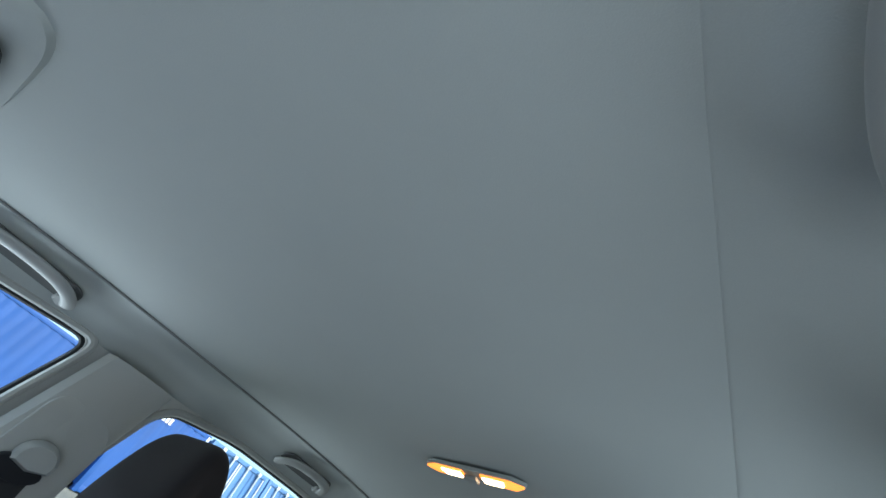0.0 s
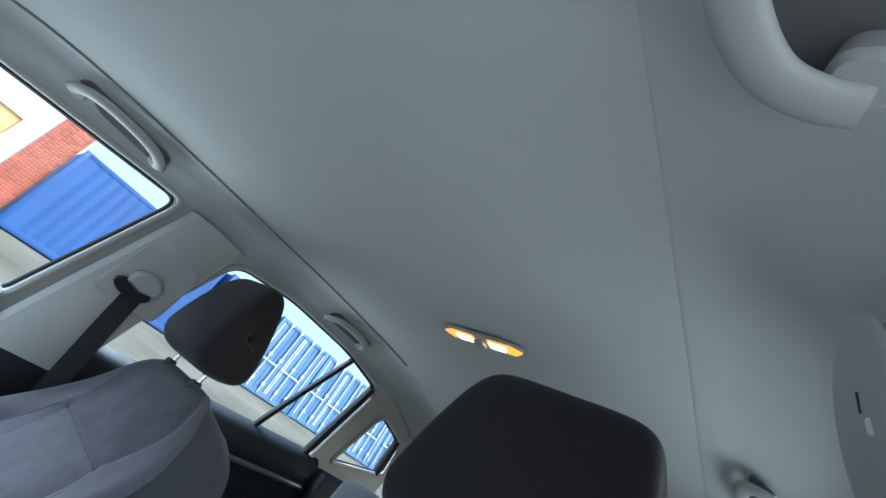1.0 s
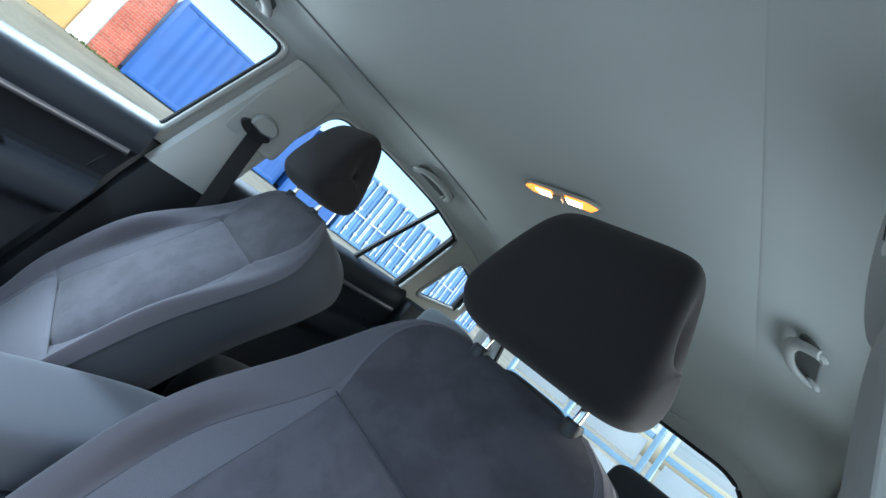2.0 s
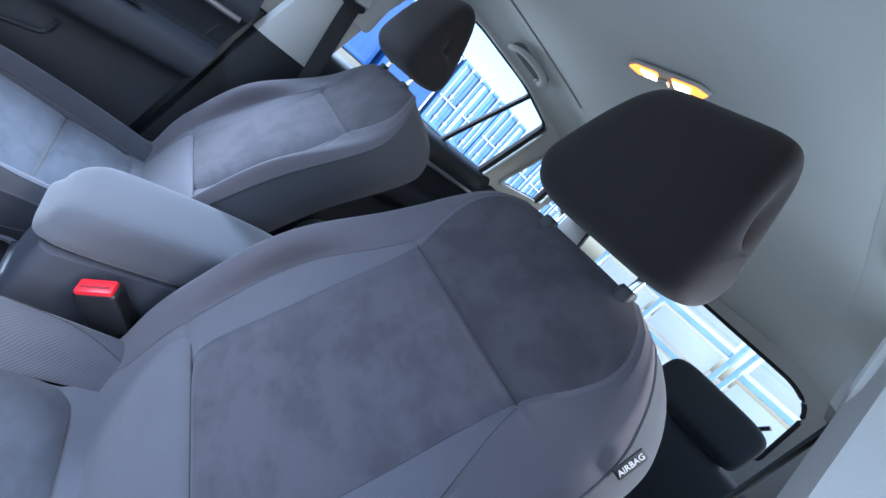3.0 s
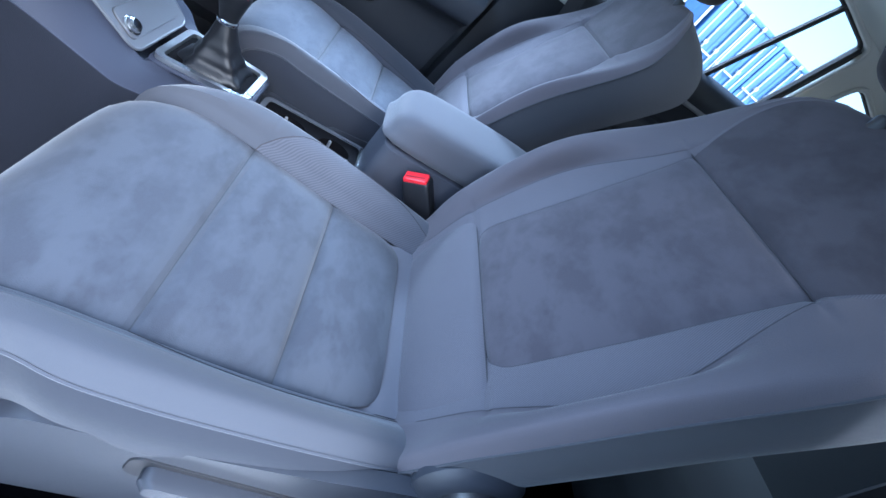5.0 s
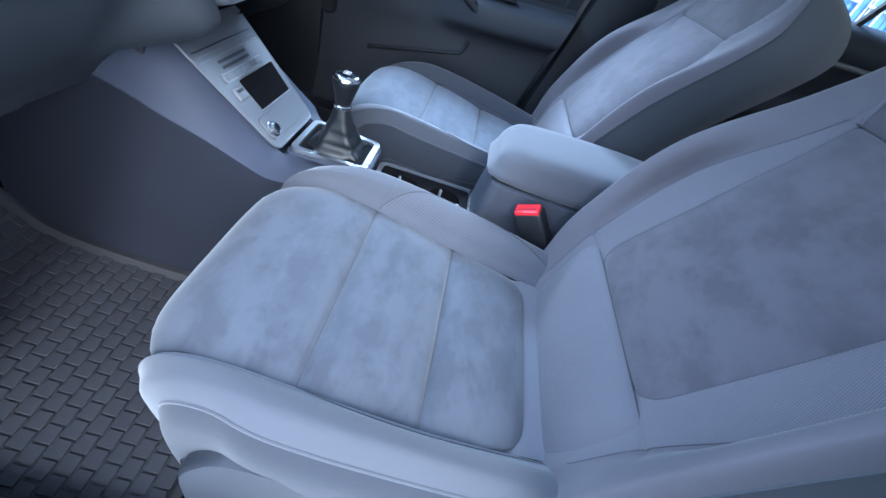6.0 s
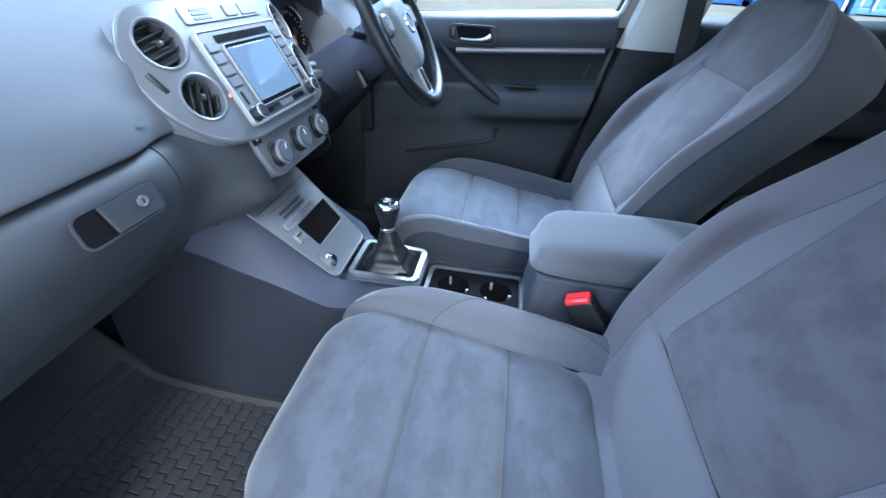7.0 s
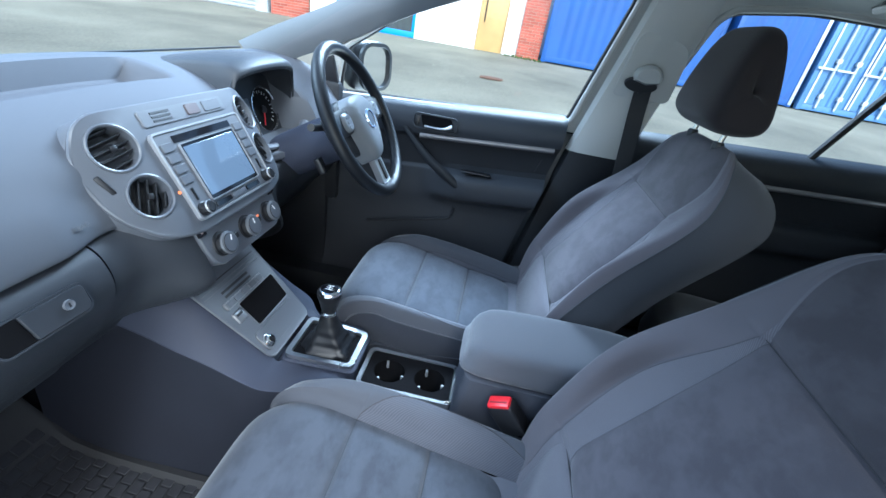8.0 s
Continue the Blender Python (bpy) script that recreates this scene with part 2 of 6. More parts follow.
# ---------------------------------------------------------------- mesh tools
def link(name, bm, material, parent=None, label="", smooth=40.0):
    me = bpy.data.meshes.new(name)
    bmesh.ops.recalc_face_normals(bm, faces=bm.faces[:])
    bm.to_mesh(me)
    bm.free()
    for p in me.polygons:
        p.use_smooth = True
    me.set_sharp_from_angle(angle=radians(smooth))
    me.materials.append(material)
    ob = new(name, me)
    if parent:
        ob.parent = parent
    if label:
        tagged(ob, label)
    return ob


def part(name, bm, material, parent, label=""):
    return link(name, bm, material, parent, label)


def thing(name, label, category, group="", kind="", at=(0, 0, 0)):
    ob = new(name)
    ob.empty_display_size = 0.05
    ob.location = at
    return tagged(ob, label, category, group, kind)


def V(*a):
    return Vector(a)


def grid(rows, close_u=False, close_v=False, cap=False):
    """A sheet through rows of points."""
    bm = bmesh.new()
    vs = [[bm.verts.new(p) for p in r] for r in rows]
    n, m = len(vs), len(vs[0])
    for i in range(n if close_v else n - 1):
        for j in range(m if close_u else m - 1):
            q = (vs[i][j], vs[i][(j + 1) % m], vs[(i + 1) % n][(j + 1) % m], vs[(i + 1) % n][j])
            bm.faces.new(q)
    if cap:
        bm.faces.new(vs[0])
        bm.faces.new(vs[-1])
    return bm


def solid(bm, t):
    """Give a sheet thickness."""
    bmesh.ops.recalc_face_normals(bm, faces=bm.faces[:])
    bmesh.ops.solidify(bm, geom=bm.faces[:], thickness=t)
    return bm


def box(x0, x1, y0, y1, z0, z1, r=0.004, seg=2):
    bm = bmesh.new()
    bmesh.ops.create_cube(bm, size=1)
    bmesh.ops.scale(bm, vec=(x1 - x0, y1 - y0, z1 - z0), verts=bm.verts)
    bmesh.ops.translate(bm, vec=((x0 + x1) / 2, (y0 + y1) / 2, (z0 + z1) / 2), verts=bm.verts)
    if r:
        bmesh.ops.bevel(bm, geom=bm.edges[:], offset=r, segments=seg, profile=0.5, affect="EDGES", clamp_overlap=True)
    return bm


def moved(bm, m):
    bmesh.ops.transform(bm, matrix=m, verts=bm.verts)
    return bm


def merge(*bms):
    a = bms[0]
    for b in bms[1:]:
        me = bpy.data.meshes.new("tmp")
        b.to_mesh(me)
        b.free()
        a.from_mesh(me)
        bpy.data.meshes.remove(me)
    return a


def lathe(profile, n=32, m=None):
    """Turn (radius, height) points round z."""
    rows = [[V(r * math.cos(2 * math.pi * k / n), r * math.sin(2 * math.pi * k / n), h) for k in range(n)] for r, h in profile]
    bm = grid(rows, close_u=True)
    bmesh.ops.remove_doubles(bm, verts=bm.verts, dist=1e-6)
    return moved(bm, m) if m else bm


def smooth_path(pts, n, closed=False):
    """Catmull-Rom through the points, n steps a span."""
    pts = [Vector(p) for p in pts]
    k, out = len(pts), []
    for i in range(k if closed else k - 1):
        if closed:
            a, b, c, d = pts[i - 1], pts[i], pts[(i + 1) % k], pts[(i + 2) % k]
        else:
            a, b, c, d = pts[max(i - 1, 0)], pts[i], pts[i + 1], pts[min(i + 2, k - 1)]
        for s in range(n):
            t = s / n
            out.append(0.5 * ((2 * b) + (c - a) * t + (2 * a - 5 * b + 4 * c - d) * t * t + (3 * b - a - 3 * c + d) * t ** 3))
    if not closed:
        out.append(pts[-1])
    return out


def tube(path, r, n=10, flat=1.0, side=None, closed=False):
    """A round or flattened bar along a path; r may be a function of 0..1."""
    path = [Vector(p) for p in path]
    rows, k = [], len(path)
    for i, p in enumerate(path):
        nxt, prv = (path[(i + 1) % k], path[i - 1]) if closed else (path[min(i + 1, k - 1)], path[max(i - 1, 0)])
        t = (nxt - prv).normalized()
        ref = Vector(side) if side else (V(0, 0, 1) if abs(t.z) < 0.9 else V(1, 0, 0))
        a = (ref - t * ref.dot(t)).normalized()
        b = t.cross(a)
        rad = r(i / max(1, k - 1)) if callable(r) else r
        rows.append([p + a * rad * math.cos(2 * math.pi * j / n) + b * rad * flat * math.sin(2 * math.pi * j / n) for j in range(n)])
    return grid(rows, close_u=True, close_v=closed, cap=not closed)


def ribbon(path, width, thick, side):
    """A flat strap along a path, wide along side."""
    path = [Vector(p) for p in path]
    rows = []
    for i, p in enumerate(path):
        t = (path[min(i + 1, len(path) - 1)] - path[max(i - 1, 0)]).normalized()
        a = Vector(side)
        a = (a - t * a.dot(t)).normalized()
        b = t.cross(a) * thick / 2
        a = a * width / 2
        rows.append([p + a + b, p - a + b, p - a - b, p + a - b])
    return grid(rows, close_u=True, cap=True)


def loop2d(w, h, r, n=5):
    """A rounded rectangle outline, centred."""
    out = []
    for cx, cy, a0 in ((w / 2 - r, h / 2 - r, 0), (-w / 2 + r, h / 2 - r, 90), (-w / 2 + r, -h / 2 + r, 180), (w / 2 - r, -h / 2 + r, 270)):
        for k in range(n + 1):
            a = radians(a0 + 90 * k / n)
            out.append((cx + r * math.cos(a), cy + r * math.sin(a)))
    return out


def slab(outline, t, m, edge=0.0015):
    """A plate of the outline, from height 0 to t in its own frame, with eased edges."""
    cx = sum(p[0] for p in outline) / len(outline)
    cy = sum(p[1] for p in outline) / len(outline)

    def ring(s, z):
        return [V(cx + (x - cx) * s, cy + (y - cy) * s, z) for x, y in outline]
    size = max(abs(x - cx) for x, y in outline)
    k = 1 - edge / max(size, 1e-4)
    return moved(grid([ring(1, 0), ring(1, t - edge), ring(k, t)], close_u=True, cap=True), m)


def plate(outer, holes, t, m):
    """A plate with holes cut through it, faces towards +z at height t."""
    bm = bmesh.new()
    edges = []
    for lp in (outer, *holes):
        vs = [bm.verts.new((x, y, t)) for x, y in lp]
        edges += [bm.edges.new((vs[i - 1], vs[i])) for i in range(len(vs))]
    bmesh.ops.triangle_fill(bm, use_beauty=True, use_dissolve=False, edges=edges)
    ex = bmesh.ops.extrude_face_region(bm, geom=bm.faces[:])
    for g in ex["geom"]:
        if isinstance(g, bmesh.types.BMVert):
            g.co.z = 0
    return moved(bm, m)


def hollow(outer, inner, t, m, edge=0.0012):
    """A frame between two outlines with the same number of points."""
    def ring(pts, z, s=1.0):
        return [V(x * s, y * s, z) for x, y in pts]
    rows = [ring(inner, 0), ring(outer, 0), ring(outer, t - edge), ring(outer, t, 0.995), ring(inner, t, 1.005), ring(inner, t - edge)]
    return moved(grid(rows, close_u=True, close_v=True), m)


def pillow(profile, x0, x1, roundness=4.0, n=22, m=None, taper=None):
    """A closed yz profile carried along x, drawn in towards its middle at both ends."""
    c = sum((Vector(p) for p in profile), V(0, 0)) / len(profile)
    rows, ring = [], []
    for i in range(1, n):
        w = math.sin((2 * i / n - 1) * math.pi / 2)
        ring.append((w, (1 - abs(w) ** roundness) ** (1 / roundness)))
    ends = [(k, (1 - k ** roundness) ** (1 / roundness)) for k in (0.02, 0.12, 0.24, 0.36, 0.48, 0.60, 0.72) if k < ring[0][1] - 0.05]
    for s, k in [(-w, k) for k, w in ends] + ring + [(w, k) for k, w in ends[::-1]]:
        x = x0 + (x1 - x0) * (s + 1) / 2
        row = []
        for y, z in profile:
            yy, zz = c[0] + (y - c[0]) * k, c[1] + (z - c[1]) * k
            xx = x
            if taper:
                xx = (x0 + x1) / 2 + (x - (x0 + x1) / 2) * taper(z)
            row.append(V(xx, yy, zz))
        rows.append(row)
    bm = grid(rows, close_u=True, cap=True)
    return moved(bm, m) if m else bm


def dome(outline, t, m):
    """A cushion-topped plate: its face swells towards the middle."""
    rows = [[V(x, y, 0.0) for x, y in outline]]
    for k in range(9):
        f = k / 8
        sc = 1 - 0.94 * f ** 1.6
        rows.append([V(x * sc, y * sc, t * 0.62 + t * 0.38 * math.sin(math.pi / 2 * min(1.0, f * 1.5))) for x, y in outline])
    return moved(grid(rows, close_u=True, cap=True), m)


def face_frame(origin, right, up):
    """A frame at origin whose x is right, y is up the face, z out of it."""
    r = Vector(right).normalized()
    u = Vector(up)
    u = (u - r * u.dot(r)).normalized()
    n = r.cross(u)
    return Matrix(((r.x, u.x, n.x, origin[0]), (r.y, u.y, n.y, origin[1]), (r.z, u.z, n.z, origin[2]), (0, 0, 0, 1)))


def lettering(text, size, m, material, parent=None, name="lettering", depth=0.0004, label=""):
    cu = bpy.data.curves.new(name, "FONT")
    cu.body, cu.size, cu.extrude = text, size, depth
    cu.align_x, cu.align_y = "CENTER", "CENTER"
    cu.materials.append(material)
    ob = new(name, cu)
    if parent:
        ob.parent = parent
    ob.matrix_basis = m
    if label:
        tagged(ob, label)
    return ob


# ---------------------------------------------------------------- yard and buildings
def ground_z(x):
    return 0.095 + 0.05 * min(max(x, -12.0), 24.0)


def build_ground():
    xs = [-400, -60, -12, -4, -2, 0, 2, 4, 8, 12, 13, 14, 24, 80, 400]
    ys = [-400, -60, -20, -8, -4, 0, 4, 8, 20, 60, 400]
    tagged(link("ground", grid([[V(x, y, ground_z(x)) for x in xs] for y in ys]), CONCRETE),
           "worn pale concrete yard with damp stains and moss", "ground", kind="structure")


def debris_patch():
    # two flat rusty plates stand in for a patch of rusty debris
    ob = link("debris_patch", merge(slab(loop2d(0.55, 0.45, 0.12), 0.006, pose(8.2, 0.55, ground_z(8.2) + 0.001)),
                                   slab(loop2d(0.40, 0.32, 0.10), 0.004, pose(8.2, 0.55, ground_z(8.2) + 0.006))), RUST)
    tagged(ob, "flat rusty plate standing in for a debris patch on the concrete yard", "drain cover")


def corrugated(y0, y1, z0, z1, x, depth=0.018, pitch=0.278):
    """A trapezoid-ribbed steel wall in the plane x, facing -x."""
    pts, y = [], y0
    while y < y1 - pitch:
        for f, d in ((0, 0), (0.25, 0), (0.4, depth), (0.75, depth), (0.9, 0)):
            pts.append((y + f * pitch, d))
        y += pitch
    pts.append((y1, 0))
    return grid([[V(x + d, yy, z) for yy, d in pts] for z in (z0, z1)])


def container(y0, y1, x, paint, label, doors=False, marking=False):
    z0, z1 = ground_z(x) + 0.02, ground_z(x) + 2.45
    t = thing("shipping_container", label, "shipping container", "containers in the yard", at=(x + 1.2, (y0 + y1) / 2, z0))
    inv = t.location.copy()
    off = Matrix.Translation(-inv)
    depth = 6.0 if doors else 2.4
    shell = box(x + 0.04, x + depth, y0 + 0.02, y1 - 0.02, z0 + 0.12, z1 - 0.06, 0)
    part("body", moved(shell, off), paint, t)
    for a, b in ((y0, y0 + 0.12), (y1 - 0.12, y1)):
        part("corner_post", moved(box(x - 0.01, x + 0.13, a, b, z0, z1, 0.008), off), paint, t)
    for a, b in ((z0 + 0.02, z0 + 0.16), (z1 - 0.12, z1 - 0.005)):
        part("rail", moved(box(x - 0.005, x + 0.1, y0 + 0.12, y1 - 0.12, a, b, 0.008), off), paint, t)
    if not doors:
        part("side_panel", moved(corrugated(y0 + 0.12, y1 - 0.12, z0 + 0.16, z1 - 0.12, x + 0.0), off), paint, t)
    else:
        mid = (y0 + y1) / 2
        for a, b in ((y0 + 0.13, mid - 0.01), (mid + 0.01, y1 - 0.13)):
            door = part("door", moved(corrugated(a, b, z0 + 0.18, z1 - 0.14, x + 0.005, 0.03, 0.22), off), paint, t)
            for f in (0.28, 0.72):
                y = a + (b - a) * f
                part("lock_bar", moved(tube([(x - 0.04, y, z0 + 0.1), (x - 0.04, y, z1 - 0.08)], 0.03, 8), off), STEEL_BAR, door)
                for zz in (0.35, 1.2, 2.3):
                    part("bracket", moved(box(x - 0.07, x + 0.02, y - 0.06, y + 0.06, z0 + zz, z0 + zz + 0.1, 0.005), off), STEEL_BAR, door)
                part("handle", moved(box(x - 0.075, x - 0.05, y - 0.02, y + 0.42, z0 + 1.02, z0 + 1.07, 0.005), off), STEEL_BAR, door)
            for f in (0.03, 0.97):
                y = a + (b - a) * f
                part("seal", moved(box(x - 0.008, x + 0.0, y - 0.022, y + 0.022, z0 + 0.18, z1 - 0.14, 0), off), STEEL_BAR, door)
    if marking:
        # white stencilled characters, too worn to read, and a pale seal down the far edge
        for k in range(4):
            part("marking", moved(box(x - 0.016, x - 0.006, y1 - 0.52 - 0.11 * k, y1 - 0.44 - 0.11 * k, z1 - 0.36, z1 - 0.20, 0), off), WHITE, t)
        part("edge_seal", moved(box(x - 0.020, x - 0.008, y0 + 0.02, y0 + 0.10, z0 + 0.05, z1 - 0.05, 0.004), off), STEEL_BAR, t)
    return t


def brick_wall(name, x, y0, y1, z0, z1, label, kind="structure", t=0.3):
    """Courses of separate bricks over a mortar core, facing -x."""
    core = link(name, box(x + 0.012, x + t, y0, y1, z0, z1, 0), MORTAR)
    tagged(core, label, "wall", kind=kind)
    me = None
    k, z = 0, z0
    while z < z1 - 0.07:
        y = y0 - (0.11 if k % 2 else 0)
        while y < y1:
            a, b = max(y, y0), min(y + 0.215, y1)
            if b - a > 0.03:
                if b - a > 0.21:
                    if me is None:
                        full = link("brick", box(0, 0.1, 0, 0.215, 0, 0.065, 0.004, 1), BRICK, core)
                        me, ob = full.data, full
                    else:
                        ob = new("brick", me)
                        ob.parent = core
                else:
                    ob = link("brick", box(0, 0.1, 0, b - a, 0, 0.065, 0.004, 1), BRICK, core)
                ob.location = (x + random.uniform(-0.002, 0.002), a, z)
            y += 0.225
        z += 0.075
        k += 1
    return core


def building():
    X = 13.2
    g = ground_z(X)
    H = 4.2
    # white rendered wall with a door opening, between the brick pier and the blue window
    for nm, y0, y1, z0, z1 in (("wall_1", 0.16, 0.60, g, g + H), ("wall_2", 1.42, 3.25, g, g + H), ("wall_3", 0.60, 1.42, g + 2.12, g + H), ("wall_4", 3.25, 6.3, g + 2.2, g + H)):
        tagged(link(nm, box(X, X + 0.3, y0, y1, z0 - 0.05, z1, 0), WHITE_WALL), "white rendered workshop wall", "wall", kind="structure")
    d = thing("entrance_door", "varnished yellow wooden door with a long pull handle", "door", kind="structure", at=(X + 0.08, 1.0, g))
    part("door_leaf", box(0, 0.045, -0.40, 0.41, 0, 2.1, 0.004), DOOR_WOOD, d)
    part("pull_handle", tube([(-0.06, 0.24, 0.75), (-0.06, 0.24, 1.75)], 0.018, 10), BLACK, d, "long dark bar handle")
    for zz in (0.85, 1.65):
        part("handle_mount", tube([(-0.06, 0.24, zz), (0.01, 0.24, zz)], 0.012, 8), BLACK, d)
    w = thing("shop_window", "large dark window in a bright blue frame", "window", kind="structure", at=(X + 0.05, 4.5, g))
    part("sill", box(-0.06, 0.1, -1.25, 1.2, 0.0, 0.16, 0.006), BLUE_FRAME, w)
    part("window_head", box(-0.02, 0.1, -1.25, 1.2, 2.08, 2.2, 0.006), BLUE_FRAME, w)
    for y in (-1.25, -0.08, 1.1):
        part("mullion", box(-0.02, 0.1, y, y + 0.1, 0.16, 2.08, 0.006), BLUE_FRAME, w)
    for y in (-1.15, 0.02):
        part("pane", box(0.03, 0.05, y, y + 1.08, 0.16, 2.08, 0), DARK_PANE, w)
    tagged(link("wall_5", box(X, X + 0.3, 5.7, 6.5, g, g + H, 0), WHITE_WALL), "white rendered workshop wall", "wall", kind="structure")
    brick_wall("brick_pier", X - 0.1, -0.5, 0.16, g, g + 2.9, "red brick pier beside the white wall")
    brick_wall("brick_pier", X - 0.1, 6.5, 7.7, g - 0.2, g + 1.2, "red painted brick pier beside the roller shutter")
    tagged(link("wall_6", box(X, X + 0.3, 6.5, 7.7, g + 1.2, g + H, 0), BRICK), "red brick wall", "wall", kind="structure")
    tagged(link("wall_7", box(X + 0.2, X + 0.4, -0.5, 0.16, g + 2.9, g + H, 0), BRICK), "red brick wall", "wall", kind="structure")
    # roller shutter
    s = thing("roller_shutter", "grey ribbed steel roller shutter, closed", "shutter", kind="structure", at=(X, 12.0, g))
    part("guide_rail", box(-0.12, 0.1, -4.2, -3.8, -0.3, 3.2, 0.01), STEEL_BAR, s)
    part("guide_rail", box(-0.12, 0.1, 8.0, 8.3, -0.6, 3.2, 0.01), STEEL_BAR, s)
    slat = None
    for k in range(34):
        z = -0.5 + k * 0.11
        if slat is None:
            slat = part("slat", moved(tube([(0, -3.8, 0), (0, 8.0, 0)], 0.056, 8, flat=0.5), Matrix.Translation((0, 0, z))), SHUTTER, s)
            base = z
        else:
            ob = new("slat", slat.data)
            ob.parent = s
            ob.location = (0, 0, z - base)
    tagged(link("wall_8", box(X, X + 0.3, 7.7, 22, g + 3.2, g + H + 1, 0), WHITE_WALL), "white rendered wall above the shutter", "wall", kind="structure")
    # weeds along the wall foot
    bm = bmesh.new()
    for k in range(260):
        y = random.uniform(-0.6, 0.5) if k < 150 else random.uniform(0.5, 3.4)
        x = X - random.uniform(0.0, 0.35) - (0.1 if y < 0.2 else 0)
        h = random.uniform(0.02, 0.08) if k < 150 else random.uniform(0.005, 0.025)
        a = random.uniform(0, 6.28)
        dx, dy = 0.02 * math.cos(a), 0.02 * math.sin(a)
        z = ground_z(x)
        vs = [bm.verts.new(p) for p in ((x - dx, y - dy, z), (x + dx, y + dy, z), (x + dy, y - dx, z + h))]
        bm.faces.new(vs)
    tagged(link("weeds", bm, MOSS), "small green weeds and moss along the wall foot", "weeds", kind="stuff")


build_ground()
debris_patch()
building()
container(-5.15, -0.56, 12.9, BLUE_PAINT, "deep blue shipping container, ribbed side facing the yard")
container(-7.38, -5.25, 12.6, BLUE_PAINT, "deep blue shipping container with white marking", marking=True)
for k in range(4):
    container(-9.92 - 2.52 * k, -7.46 - 2.52 * k, 12.5, BLUE_PALE, "faded blue shipping container with closed doors and pale lock bars", doors=True)


RACK_PAINT = mat("pale_blue_rack_paint", (0.42, 0.60, 0.74), 0.6, vary=0.2, scale=2, fine=60, bump=0.1)


def rack(y, x0, x1):
    """Pale blue steel frames with white sheets, stacked behind the car."""
    t = thing("steel_stillage", "pale blue steel stillage frames with white sheeting", "stillage", "stillages behind the car", at=(x0, y, ground_z(x0)))
    g = 0.0
    w = x1 - x0
    for k in range(3):
        part("post", box(k * w / 2 - 0.035, k * w / 2 + 0.035, 0, 0.12, g, 2.7, 0.01), RACK_PAINT, t)
    for z in (0.15, 0.75, 1.35, 1.95, 2.55):
        part("beam", box(0.06, w - 0.06, 0.01, 0.1, z, z + 0.09, 0.01), RACK_PAINT, t)
    for k in range(2):
        for z in (0.27, 0.87, 1.47, 2.07):
            part("panel", box(k * w / 2 + 0.1, (k + 1) * w / 2 - 0.1, 0.06, 0.09, z + 0.04, z + 0.42, 0.005), WHITE_WALL, t)


rack(-7.5, -2.55, -1.9)
rack(-7.7, -1.8, 0.9)
rack(-7.4, 1.0, 3.7)


# ---------------------------------------------------------------- car shell
ROOF = [(0.52, 1.485), (0.44, 1.515), (0.30, 1.545), (0.10, 1.560), (-0.20, 1.568), (-0.60, 1.572), (-1.00, 1.560), (-1.25, 1.520), (-1.42, 1.445), (-1.54, 1.365)]
roof_line = smooth_path([(0, y, z) for y, z in ROOF], 5)


def headliner():
    # the moulded centre narrows a little towards the back on the doorway side
    crease = lambda s, y: 0.528 + 0.035 * max(min(y, 0.0), -0.8) if s > 0 else 0.447 + 0.030 * max(y, -0.8) + 0.20 * max(0.0, y - 0.08) ** 2
    bm = grid([[V((k / 16) * crease(k, p.y), p.y, p.z - (0.016 if k < 0 else 0.032) * (k / 16) ** 2) for k in range(-16, 17)] for p in roof_line])
    tagged(link("headliner", bm, HEADLINER), "light grey woven headliner cloth across the car roof", "ceiling", kind="structure")
    for s, side in ((1, "driver"), (-1, "passenger")):
        prof = [(0.4670, -0.0155), (0.4685, -0.0161), (0.4700, -0.0168), (0.4720, -0.0174), (0.477, -0.0184), (0.486, -0.0208), (0.52, -0.028), (0.56, -0.044), (0.60, -0.066), (0.628, -0.086), (0.648, -0.104), (0.664, -0.106), (0.70, -0.08)]
        if s < 0:
            prof = [(0.4670, -0.0155), (0.4690, -0.0168), (0.4750, -0.0183), (0.4900, -0.0212)] + prof[6:]
        prof = smooth_path([(a, 0, b) for a, b in prof], 3)
        rows = [[V(s * (q.x + (crease(s, p.y) - 0.468) * max(0.0, 1 - (q.x - 0.468) / 0.13)), p.y, p.z + q.z - (0.016 * max(0.0, 1 - (q.x - 0.468) / 0.10) if s > 0 else 0.0)) for q in prof] for p in roof_line]
        tagged(link("roof_rail_trim", grid(rows), HEADLINER), "light grey moulded roof rail trim above the doors", "trim", kind="structure")
        if s > 0:
            # a thin darker tube paints the shaded groove where headliner meets the rail
            joint = [V(s * (crease(s, p.y) + 0.0015), p.y, p.z - 0.0335) for p in roof_line if -0.95 < p.y < 0.40]
            tagged(link("headliner_joint", tube(joint, 0.0042, 8, flat=0.6, side=(1, 0, 0)), TRIM_GAP), "thin darker strip standing in for the shaded joint along the headliner edge", "trim", kind="structure")
    # outer skin
    rows = [[V(x, p.y, p.z + 0.05 - 0.10 * abs(x / 0.72) ** 4) for x in [0.72 * k / 12 for k in range(-12, 13)]] for p in roof_line]
    tagged(link("car_roof", solid(grid(rows), 0.01), BODY_PAINT), "dark painted car roof panel", "roof", kind="structure")


TRIM_GAP = mat("groove_shade", (0.22, 0.22, 0.215), 0.95, vary=0.05, bump=0)
headliner()


def side_x(z):
    return 0.655 + (1.445 - z) * 0.26


